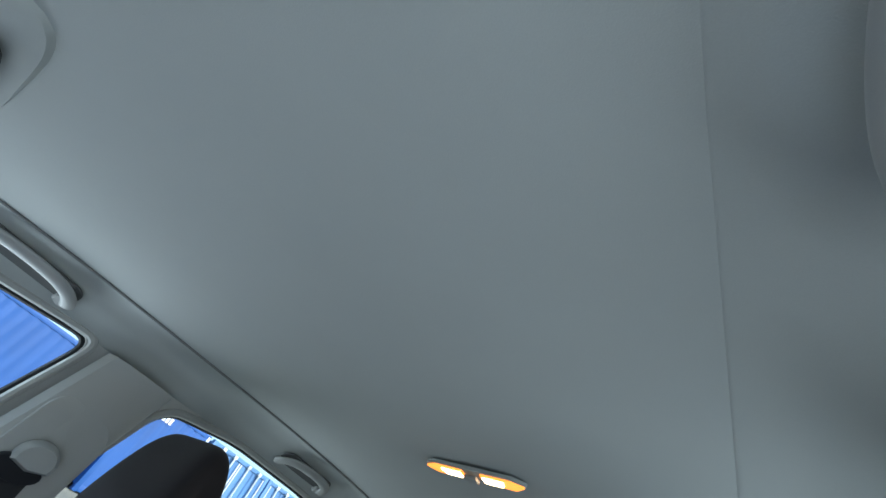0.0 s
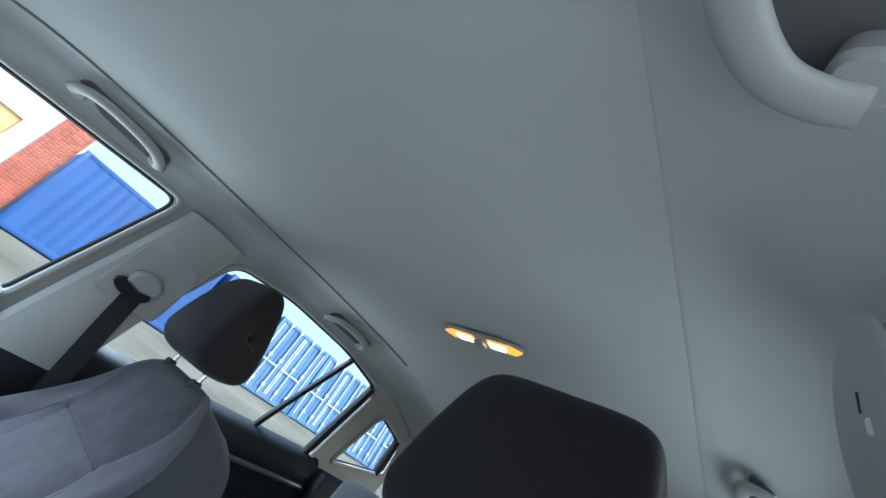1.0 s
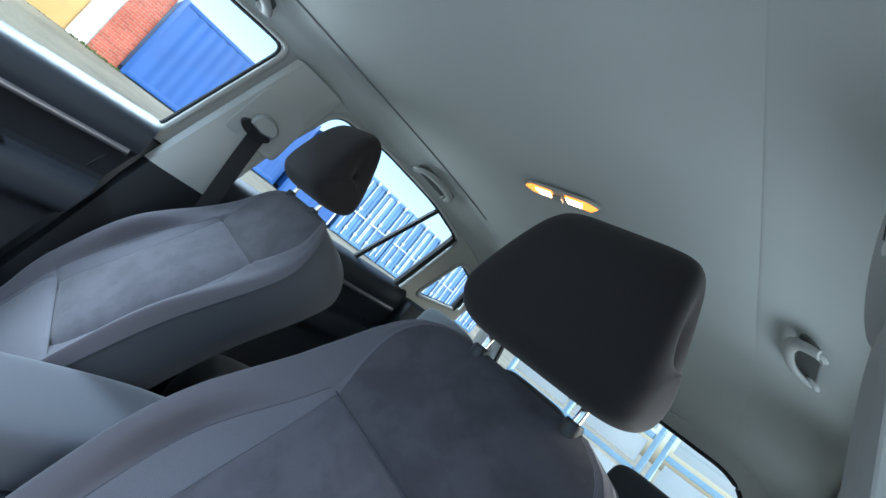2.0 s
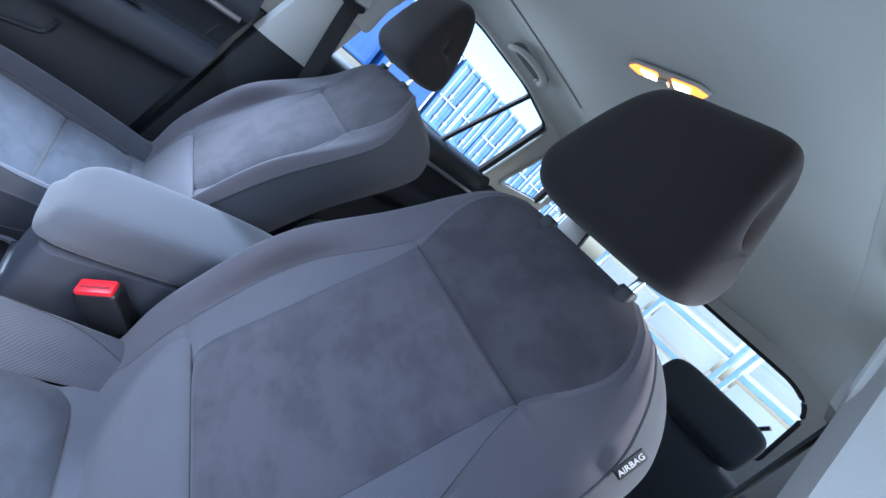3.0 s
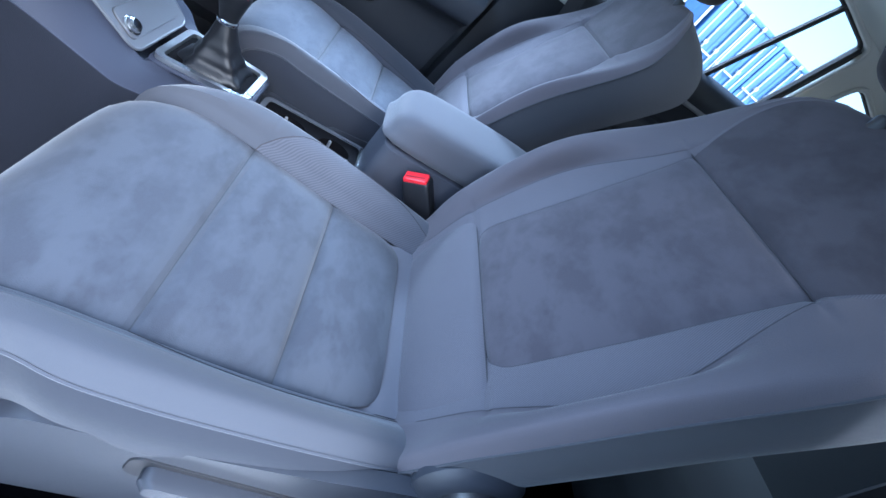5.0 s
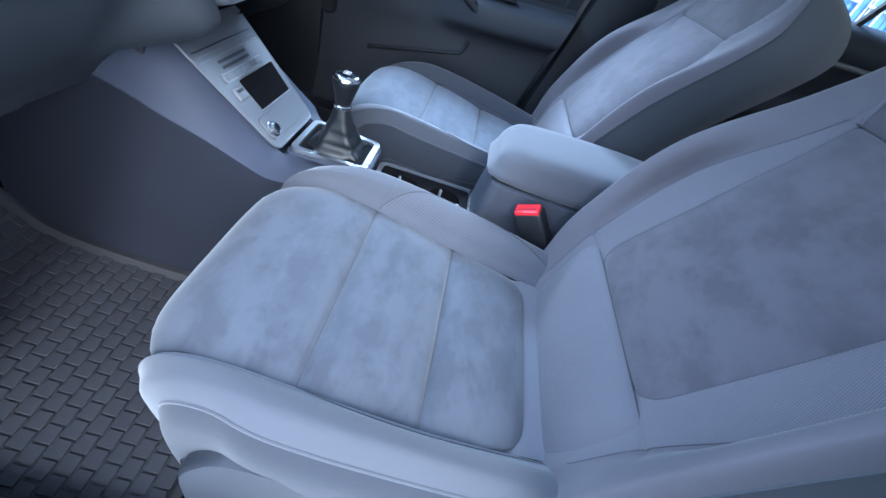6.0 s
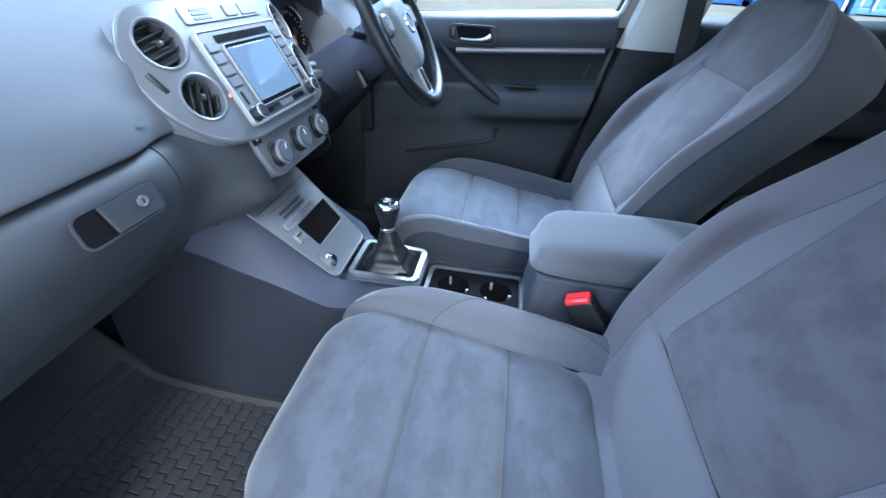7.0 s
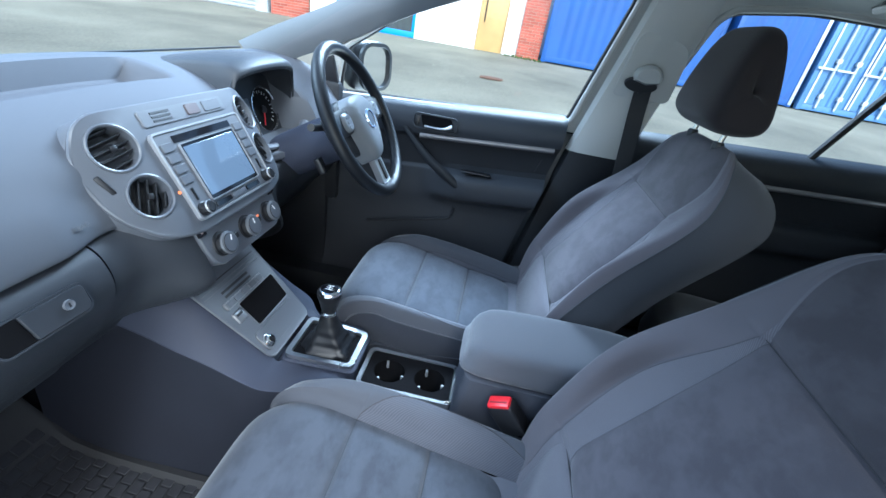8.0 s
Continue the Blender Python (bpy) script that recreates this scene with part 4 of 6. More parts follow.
def seat_cushion(seat):
    prof = [(-0.03, 0.575), (0.02, 0.584), (0.08, 0.590), (0.225, 0.606), (0.372, 0.633), (0.460, 0.644), (0.518, 0.636), (0.550, 0.608), (0.560, 0.560), (0.545, 0.47), (0.51, 0.42)]
    path = smooth_path([(0, y, z) for y, z in prof], 24)
    size = sum((b - a).length for a, b in zip(path, path[1:]))
    v_of = lambda y: min(range(len(path)), key=lambda k: abs(path[k].y - y) + (10 if k > 24 * 7 else 0))
    acc = [0.0]
    for a, b in zip(path, path[1:]):
        acc.append(acc[-1] + (b - a).length)
    at = lambda y: acc[v_of(y)] / size
    rear, s2, s1, tip = at(0.088), at(0.225), at(0.372), at(0.515)
    # half-section: insert edge, bolster rise, crest, shoulder, side; heights off the profile
    tab = [(0.0, 0.150, 0.172, 0.194, 0.214, 0.226, 0.014, 0.022, 0.004),
           (rear, 0.160, 0.184, 0.206, 0.228, 0.240, 0.022, 0.032, 0.012),
           (s2, 0.170, 0.192, 0.214, 0.238, 0.248, 0.026, 0.038, 0.014),
           (s1, 0.176, 0.196, 0.216, 0.240, 0.250, 0.020, 0.028, 0.000),
           (tip, 0.176, 0.190, 0.204, 0.224, 0.232, 0.010, 0.010, -0.012),
           (1.0, 0.160, 0.172, 0.184, 0.196, 0.204, 0.0, -0.006, -0.02)]

    def half(v):
        e, r, c, sh, sd, h1, h2, h3 = lerp_table(tab, v)
        return [(e, -0.006), (e + 0.004, 0.0), (e + 0.012, 0.008), (r, h1), (c, h2), ((c + sh) / 2, h2 * 0.85), (sh, h3), (sd, h3 - 0.03), (sd + 0.002, h3 - 0.07), (sd - 0.004, h3 - 0.12)]

    rows, vs = upholstery(prof, half, 60, (s2, s1))

    def draw_back(q, v):
        q.y -= 0.036 * ease(s1, tip, v) * min(1.4, max(0.0, (abs(q.x) - 0.11) / 0.10) ** 2)
        return q

    def seam_dip(v):
        return -0.0065 * sum(math.exp(-((v - s) / 0.008) ** 2) for s in (s2, s1))

    def puff(v):
        for a, b in ((rear, s2), (s2, s1), (s1, 1.0)):
            if a <= v <= b:
                return 0.012 * max(0.0, math.sin(math.pi * (v - a) / (b - a))) ** 0.55
        return 0.0

    def insert_pts(p, n, cols, v, narrow):
        e = cols[0][0] * narrow
        out = []
        for k in range(-10, 11):
            f = k / 10
            d = puff(v) * (1 - abs(f) ** 4) + seam_dip(v) * (1 - abs(f) ** 8 * 0.6) - 0.006 * abs(f) ** 10
            out.append(draw_back(V(e * f, p.y, p.z) + n * d, v))
        return out

    # the velour insert ends in a rounded edge at the back
    ins = []
    for (p, n, c), v in zip(rows, vs):
        if v >= rear - 0.004:
            f = min(1.0, (v - rear + 0.004) / 0.07)
            ins.append(insert_pts(p, n, c, v, 0.80 + 0.20 * math.sqrt(1 - (1 - f) ** 2)))
    part("seat_insert", grid(ins), SUEDE, seat, "brushed grey velour seat insert with two cross seams")
    # cloth behind and beside the rounded insert edge
    band = []
    for (p, n, c), v in zip(rows, vs):
        if v <= rear + 0.08:
            dip = -0.010 if v > rear else -0.004
            band.append([V(c[0][0] * k / 10, p.y, p.z) + n * (dip + 0.006 * math.exp(-((v - rear * 0.55) / 0.03) ** 2)) for k in range(-10, 11)])
    part("rear_band", grid(band), CLOTH_BAND, seat)
    for s in (1, -1):
        inner = 0.014 if s > 0 else 0.0
        lift = lambda j, v: inner * (0, 0.1, 0.3, 0.9, 1.0, 1.0, 0.8, 0.3, 0, 0)[j] * (1 - ease(tip - 0.1, 1.0, v))
        rws = [[draw_back(V(s * u, p.y, p.z) + n * (d + lift(j, v)), v) for j, (u, d) in enumerate(c)] for (p, n, c), v in zip(rows, vs)]
        # the skirt hangs straight down from the piping
        for r, (p, n, c), v in zip(rws, rows, vs):
            for j, fall in ((7, 0.03), (8, 0.075), (9, 0.12)):
                r[j] = V(s * (c[7][0] - (0.004 if j == 9 else 0)), r[6].y - 0.1 * fall, max(r[6].z - fall, 0.40))
        top_pts = [list(smooth_path(r[:7], 4)) for r in rws]
        # wide inlay towards the console, a narrow strip on the door side
        reach = 0.78 if s > 0 else 0.30
        arc = [reach * max(0.0, math.sin(math.pi * ((s1 - v) / (s1 + 0.05)) ** 0.6)) ** 0.7 if v < s1 else 0.0 for v in vs]
        part("bolster_inlay", grid([resample(r, 0.0, f, 8) for r, f, v in zip(top_pts, arc, vs) if v <= s1]), TWILL, seat)
        part("side_bolster", grid([resample(r, f, 1.0, 14) for r, f in zip(top_pts, arc)]), CLOTH_TOP, seat, "padded cloth bolster")
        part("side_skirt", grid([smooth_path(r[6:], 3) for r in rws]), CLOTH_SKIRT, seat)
        part("piping", tube([r[6] for r in rws[4:-6]], 0.0022, 6), CLOTH_TOP, seat)
        part("inlay_seam", tube([resample(r, 0.0, f, 2)[-1] for r, f, v in zip(top_pts, arc, vs) if 0.03 < v <= s1], 0.0008, 6), SEAM, seat)
    for vv in (s2, s1):
        i = min(range(len(vs)), key=lambda k: abs(vs[k] - vv))
        p, n, c = rows[i]
        pts = insert_pts(p, n, c, vv, 1.0)
        part("cross_seam", tube([q + V(0, 0, 0.0001) for q in pts], 0.0007, 6), SEAM_VELOUR, seat)


# bolster cloth darkened; the shade beneath the bolster is in this colour
CLOTH_SKIRT = mat("shaded_skirt_cloth", (0.031, 0.034, 0.044), 0.9, vary=0.08, scale=5, fine=1100, bump=0.35, spec=0.15, sheen=0.2)
TWILL_BACK = twill("dark_twill_cloth", (0.112, 0.106, 0.122), turn=(0.9, 0.0, -0.52))
CLOTH_BAND = mat("band_cloth", (0.104, 0.106, 0.126), 0.85, vary=0.06, scale=4, fine=900, bump=0.4, spec=0.2, sheen=0.3)
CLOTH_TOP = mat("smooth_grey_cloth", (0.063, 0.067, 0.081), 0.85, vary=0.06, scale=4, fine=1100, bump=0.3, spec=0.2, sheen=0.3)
SEAM_BACK = mat("back_seam_thread", (0.045, 0.043, 0.050), 0.9, vary=0.05, bump=0)
SEAM_VELOUR = mat("velour_seam", (0.040, 0.044, 0.053), 0.9, vary=0.05, bump=0)

BACK_PROFILE = [(0.062, 0.575), (0.042, 0.63), (0.010, 0.715), (-0.080, 0.860), (-0.168, 1.005), (-0.206, 1.080), (-0.228, 1.134), (-0.252, 1.160), (-0.286, 1.160), (-0.315, 1.135), (-0.325, 1.10)]


def seat_back(seat):
    prof = BACK_PROFILE
    path = smooth_path([(0, y, z) for y, z in prof], 24)
    acc = [0.0]
    for a, b in zip(path, path[1:]):
        acc.append(acc[-1] + (b - a).length)
    at = lambda i: acc[int(24 * i)] / acc[-1]
    low, cross, crest = at(2), at(4), at(7)
    tab = [(0.0, 0.118, 0.165, 0.190, 0.208, 0.224, 0.230, 0.006, 0.010, 0.0),
           (low, 0.134, 0.186, 0.206, 0.224, 0.241, 0.246, 0.020, 0.030, 0.012),
           (at(3), 0.137, 0.203, 0.214, 0.230, 0.246, 0.250, 0.038, 0.048, 0.020),
           (cross, 0.139, 0.147, 0.186, 0.216, 0.240, 0.246, 0.006, 0.010, -0.004),
           (at(4.6), 0.158, 0.164, 0.186, 0.206, 0.230, 0.238, 0.0, 0.0, -0.012),
           (at(5.1), 0.166, 0.171, 0.184, 0.197, 0.215, 0.223, 0.0, -0.002, -0.012),
           (at(5.6), 0.161, 0.165, 0.173, 0.182, 0.195, 0.202, 0.0, -0.003, -0.012),
           (at(6.3), 0.138, 0.142, 0.149, 0.156, 0.165, 0.171, 0.0, -0.003, -0.010),
           (at(7.0), 0.104, 0.108, 0.115, 0.121, 0.128, 0.133, 0.0, -0.003, -0.010),
           (at(8.0), 0.085, 0.092, 0.105, 0.110, 0.118, 0.122, 0.0, -0.003, -0.010),
           (1.0, 0.070, 0.077, 0.085, 0.090, 0.098, 0.102, 0.0, -0.004, -0.010)]

    def half(v):
        e, i, r, c, sh, sd, h1, h2, h3 = lerp_table(tab, v)
        if v >= low:
            # rounded lower corners of the insert
            e *= 0.80 + 0.20 * math.sqrt(1 - (1 - min(1.0, (v - low) / 0.045)) ** 2)
        k = 1 - 0.90 * ease(cross + 0.02, at(6.2), v)
        g = 1 - ease(cross, cross + 0.05, v)
        return [(e, -0.004 * g), (i, 0.004 * g), (i + 0.006, 0.006 * g), (r, h1), (c, h2), ((c + sh) / 2, h2 * 0.8 + h3 * 0.2), (sh, h3), (sd, h3 - 0.035 * k), (sd, h3 - 0.075 * k), (sd - 0.012, h3 - 0.115 * k)]

    rows, vs = upholstery(prof, half, 64, (low, cross, crest), -1)
    rows, vs = zip(*[(r, v) for r, v in zip(rows, vs) if v <= crest + 1e-6])

    def thick(v, z):
        return 0.0 if v >= crest else 0.118 * math.sqrt(max(0.0, 1 - (max(0.0, z - 1.04) / 0.121) ** 2))

    def dip(v):
        return -0.0045 * math.exp(-((v - cross) / 0.006) ** 2) - 0.005 * math.exp(-((v - low) / 0.007) ** 2)

    def puff(v):
        for a, b in ((0, low), (low, cross), (cross, crest + 0.04)):
            if a <= v <= b:
                return (0.010 if v < cross else 0.004) * max(0.0, math.sin(math.pi * (v - a) / (b - a))) ** 0.6
        return 0.0

    def centre(sel, material, name, label):
        pts = []
        for (p, n, c), v in zip(rows, vs):
            if sel(v):
                e = c[0][0] if name != "lower_band" else c[1][0]
                pts.append([V(e * k / 10, p.y, p.z) + n * (puff(v) * (1 - abs(k / 10) ** 4) + dip(v) - 0.004 * (1 - ease(cross, cross + 0.05, v)) * abs(k / 10) ** 10) for k in range(-10, 11)])
        part(name, grid(pts), material, seat, label)
    centre(lambda v: v <= low, TWILL_BACK, "lower_band", "")
    centre(lambda v: low <= v <= cross, SUEDE_BACK, "back_insert", "brushed dark velour back insert")
    centre(lambda v: v >= cross, SUEDE_TOP, "upper_panel", "brushed dark velour shoulder panel")
    for s in (1, -1):
        rws = [[V(s * u, p.y, p.z) + n * (d + (dip(v) if j == 0 else dip(v) * 0.6 if j < 3 else 0)) for j, (u, d) in enumerate(c)] for (p, n, c), v in zip(rows, vs)]
        # the flank runs straight back and closes round the top corner
        for r, (p, n, c), v in zip(rws, rows, vs):
            deep, sd = thick(v, p.z), c[7][0]
            for j, f in ((7, 0.3), (8, 0.65), (9, 1.0)):
                r[j] = V(s * (sd - (0.012 if j == 9 else 0.0)), r[6].y - deep * f - 0.004, r[6].z - 0.006 * (j - 6))
        part("inlay", grid([r[0:2] for r in rws]), TWILL_BACK, seat)
        part("side_bolster", grid([smooth_path(r[1:7], 4) for r in rws]), CLOTH, seat, "padded cloth bolster")
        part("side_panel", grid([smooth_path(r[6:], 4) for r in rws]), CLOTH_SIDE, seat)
        part("piping", tube([r[6] for r in rws[2:]], 0.0016, 6), CLOTH_SIDE, seat)
        part("edge_seam", tube([r[1] for r, v in zip(rws, vs) if 0.05 < v < cross], 0.0007, 6), SEAM_BACK, seat)
        part("insert_seam", tube([r[0] for r, v in zip(rws, vs) if low <= v <= cross], 0.0006, 6), SEAM_BACK, seat)
    for vv in (low, cross):
        i = min(range(len(vs)), key=lambda k: abs(vs[k] - vv))
        p, n, c = rows[i]
        part("cross_seam", tube([V(c[1][0] * k / 10, p.y, p.z) + n * (dip(vv) + 0.0004) for k in range(-10, 11)], 0.0009, 6), SEAM, seat)
    # rear shell
    rear = []
    for (p, n, c), v in zip(rows, vs):
        sd, dd = c[-1]
        h6 = c[6][1]
        q = V(0, p.y, p.z) + n * h6 + V(0, -thick(v, p.z) - 0.004, -0.018)
        rear.append([V((c[7][0] - 0.012) * k / 6, q.y - 0.012 * (1 - (k / 6) ** 2), max(q.z, 0.5)) for k in range(-6, 7)])
    part("back_shell", grid(rear), DASH_LOW, seat, "dark backrest shell")


SUEDE_BACK = suede("dark_grey_velour", (0.060, 0.055, 0.064), (0.077, 0.071, 0.082))
SUEDE_TOP = suede("shoulder_velour", (0.046, 0.042, 0.048), (0.062, 0.057, 0.065))
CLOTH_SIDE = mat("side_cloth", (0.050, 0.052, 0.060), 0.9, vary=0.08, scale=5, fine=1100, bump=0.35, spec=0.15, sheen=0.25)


def headrest(seat):
    h = part("headrest", pillow(HEAD_PROFILE, -0.153, 0.113, 6, 40, taper=lambda z: 1.0 - 1.15 * max(0.0, z - 1.225)), CLOTH_DARK, seat, "dark cloth headrest")
    for s in (-1, 1):
        x = s * 0.075 - 0.022
        part("post", tube([(x, -0.240, 1.10), (x, -0.254, 1.215)], 0.0055, 10), CHROME, h, "chrome post")
        part("post_collar", lathe([(0.012, -0.01), (0.012, 0.005), (0.010, 0.009), (0.0055, 0.009)], 14, pose(x, -0.246, 1.158)), BLACK, h)


HEAD_PROFILE = [(p.y, p.z) for p in smooth_path([(0, -0.200, 1.196), (0, -0.186, 1.225), (0, -0.198, 1.30), (0, -0.220, 1.365), (0, -0.246, 1.392), (0, -0.276, 1.378), (0, -0.297, 1.31), (0, -0.309, 1.23), (0, -0.302, 1.196), (0, -0.27, 1.184), (0, -0.225, 1.184)], 5, closed=True)]


def seat_base(seat):
    # moulded side valances with lever recess
    for s in (1, -1):
        pts = round_poly([(-0.10, 0.36), (-0.11, 0.60), (0.04, 0.612), (0.11, 0.596), (0.20, 0.583), (0.33, 0.572), (0.43, 0.574), (0.478, 0.51), (0.47, 0.37)], 0.03, 4)
        m = face_frame((s * 0.231, 0, 0), (0, s, 0), (0, 0, 1))
        val = part("valance", slab([(s * a, b) for a, b in pts], 0.020, m, 0.007), VALANCE, seat, "dark plastic seat side valance")
        lm = face_frame((s * 0.250, 0.225, 0.508), (0, s, 0.12 * s), (0, 0, 1))
        part("lever_recess", slab(loop2d(0.20, 0.05, 0.015), 0.003, lm), BLACK, val)
        part("lever", slab(loop2d(0.165, 0.030, 0.012), 0.022, lm, 0.008), VALANCE, val, "ratchet height lever")
        rm = face_frame((s * 0.236, -0.020, 0.630), (0, s, 0), (0, 0, 1))
        rec = part("recliner_cover", lathe([(0.0, 0.020), (0.036, 0.020), (0.056, 0.016), (0.068, 0.004), (0.068, -0.02)], 32, rm), VALANCE, val)
        part("recliner_wheel", lathe([(0.0, 0.046), (0.030, 0.046), (0.040, 0.040), (0.042, 0.012)], 28, rm), BLACK, rec)
    part("under_pan", box(-0.24, 0.24, -0.05, 0.46, 0.40, 0.50, 0.02), CARPET, seat)
    for s in (1, -1):
        part("seat_rail", box(s * 0.2 - 0.02, s * 0.2 + 0.02, -0.12, 0.48, 0.28, 0.40, 0.006), BLACK, seat)


VALANCE = mat("valance_plastic", (0.034, 0.037, 0.046), 0.34, vary=0.08, scale=8, fine=1500, bump=0.25)
SEAT_X = 0.350


def front_seat(label):
    seat = thing("front_seat", label, "car seat", "front seats")
    seat_cushion(seat)
    seat_back(seat)
    headrest(seat)
    seat_base(seat)
    return seat


passenger_seat = front_seat("grey velour and cloth passenger seat with headrest, worn nap")
driver_seat = copy_thing(passenger_seat, Matrix.Translation((SEAT_X, 0, 0)) @ Matrix.Diagonal((-1, 1, 1, 1)))
tagged(driver_seat, "grey velour and cloth driver seat beside the centre armrest")
passenger_seat.matrix_basis = Matrix.Translation((-SEAT_X, 0, 0))
tag_m = face_frame((-0.2385, -0.1975, 1.0545), (0.05, -0.36, 0.93), (0.62, 0.70, 0.24))
tag_p = part("airbag_tag", slab(loop2d(0.034, 0.0125, 0.0015), 0.0012, tag_m), BLACK, passenger_seat, "small black airbag label")
lettering("AIRBAG", 0.0084, tag_m @ pose(0, 0, 0.0016), WHITE, tag_p)


def rear_bench():
    t = thing("rear_bench", "dark cloth rear bench with low headrests", "rear seat", at=(0, 0, 0))
    cush = [(p.y, p.z) for p in smooth_path([(0, -0.42, 0.60), (0, -0.40, 0.55), (0, -0.42, 0.44), (0, -0.80, 0.42), (0, -1.0, 0.45), (0, -1.0, 0.58), (0, -0.8, 0.605), (0, -0.55, 0.63), (0, -0.46, 0.63)], 4, closed=True)]
    part("bench_cushion", pillow(cush, -0.64, 0.64, 12, 40), REAR_CLOTH, t)
    back = [(p.y, p.z) for p in smooth_path([(0, -0.86, 0.55), (0, -0.88, 0.62), (0, -0.98, 0.88), (0, -1.02, 0.985), (0, -1.06, 1.01), (0, -1.12, 1.0), (0, -1.14, 0.9), (0, -1.04, 0.58)], 4, closed=True)]
    for a, b in ((-0.64, 0.10), (0.105, 0.64)):
        bk = part("bench_back", pillow(back, a, b, 14, 36), REAR_CLOTH, t)
    hp = [(p.y, p.z) for p in smooth_path([(0, -1.015, 1.03), (0, -1.01, 1.06), (0, -1.03, 1.13), (0, -1.06, 1.145), (0, -1.09, 1.13), (0, -1.10, 1.06), (0, -1.09, 1.02), (0, -1.05, 1.01)], 4, closed=True)]
    for c in (-0.43, 0.0, 0.43):
        part("bench_headrest", pillow(hp, c - 0.135, c + 0.135, 5, 24), REAR_CLOTH, t)


rear_bench()


# ---------------------------------------------------------------- dashboard
DASH_MARK = mat("moulded_mark", (0.085, 0.09, 0.10), 0.55, vary=0.05, bump=0)
HOOD = mat("hood_plastic", (0.026, 0.0275, 0.031), 0.55, vary=0.06, scale=5, fine=1500, bump=0.3)
dash = thing("dashboard", "dark grey soft plastic dashboard with glovebox and centre vents", "dashboard", at=(0, 0, 0))


def dash_top():
    prof = smooth_path([(0, 1.14, 1.09), (0, 1.08, 1.128), (0, 1.00, 1.132), (0, 0.92, 1.120), (0, 0.85, 1.093), (0, 0.80, 1.058), (0, 0.765, 1.012), (0, 0.745, 0.968), (0, 0.737, 0.942), (0, 0.742, 0.934), (0, 0.76, 0.930)], 16)
    xs = [-0.74 + 1.48 * k / 148 for k in range(149)]
    rows = []
    for p in prof:
        row = []
        for x in xs:
            y, z = p.y, p.z
            # shallow tray in the top
            if p.z > 1.07 and y > 0.85:
                tray = ease(-0.60, -0.57, x) * (1 - ease(0.09, 0.13, x)) * ease(0.893, 0.906, y) * (1 - ease(0.993, 1.005, y))
                z -= 0.042 * tray
            # centre rises slightly to meet the stack
            z += 0.010 * math.exp(-((x - 0.0) / 0.22) ** 2) * ease(0.9, 1.05, p.z)
            # lower edge dips beside the stack and draws back towards the door
            if p.z < 1.05:
                z += 0.022 * (1 - ease(-0.23, -0.10, x)) * ease(1.05, 0.95, p.z)
                y += 0.012 * ease(-0.45, -0.74, x) + 0.015 * (1 - ease(0.23, 0.31, abs(x))) * ease(1.05, 0.99, p.z)
            # the pocket that holds the instruments, with a ledge at its foot
            pocket = ease(0.195, 0.225, x) * (1 - ease(0.475, 0.505, x))
            if 0.955 < z < 1.125:
                y = max(y, y * (1 - pocket) + (0.915 + 0.3 * (z - 1.0)) * pocket)
            row.append(V(x, y, z))
        rows.append(row)
    part("top_pad", grid(rows), DASH, dash, "soft grey upper dashboard with shallow tray")


dash_top()
for y, x0, x1 in ((1.045, -0.70, 0.05), (1.075, -0.70, 0.66)):
    part("defroster_slot", box(x0, x1, y, y + 0.008, 1.1325, 1.1372, 0.001), BLACK, dash)


# darker than the pad: shade under the lid's curve is in this colour
GLOVE = mat("shade_toned_dash_plastic", (0.033, 0.0365, 0.044), 0.5, vary=0.08, scale=5, fine=1500, bump=0.3, spec=0.3)


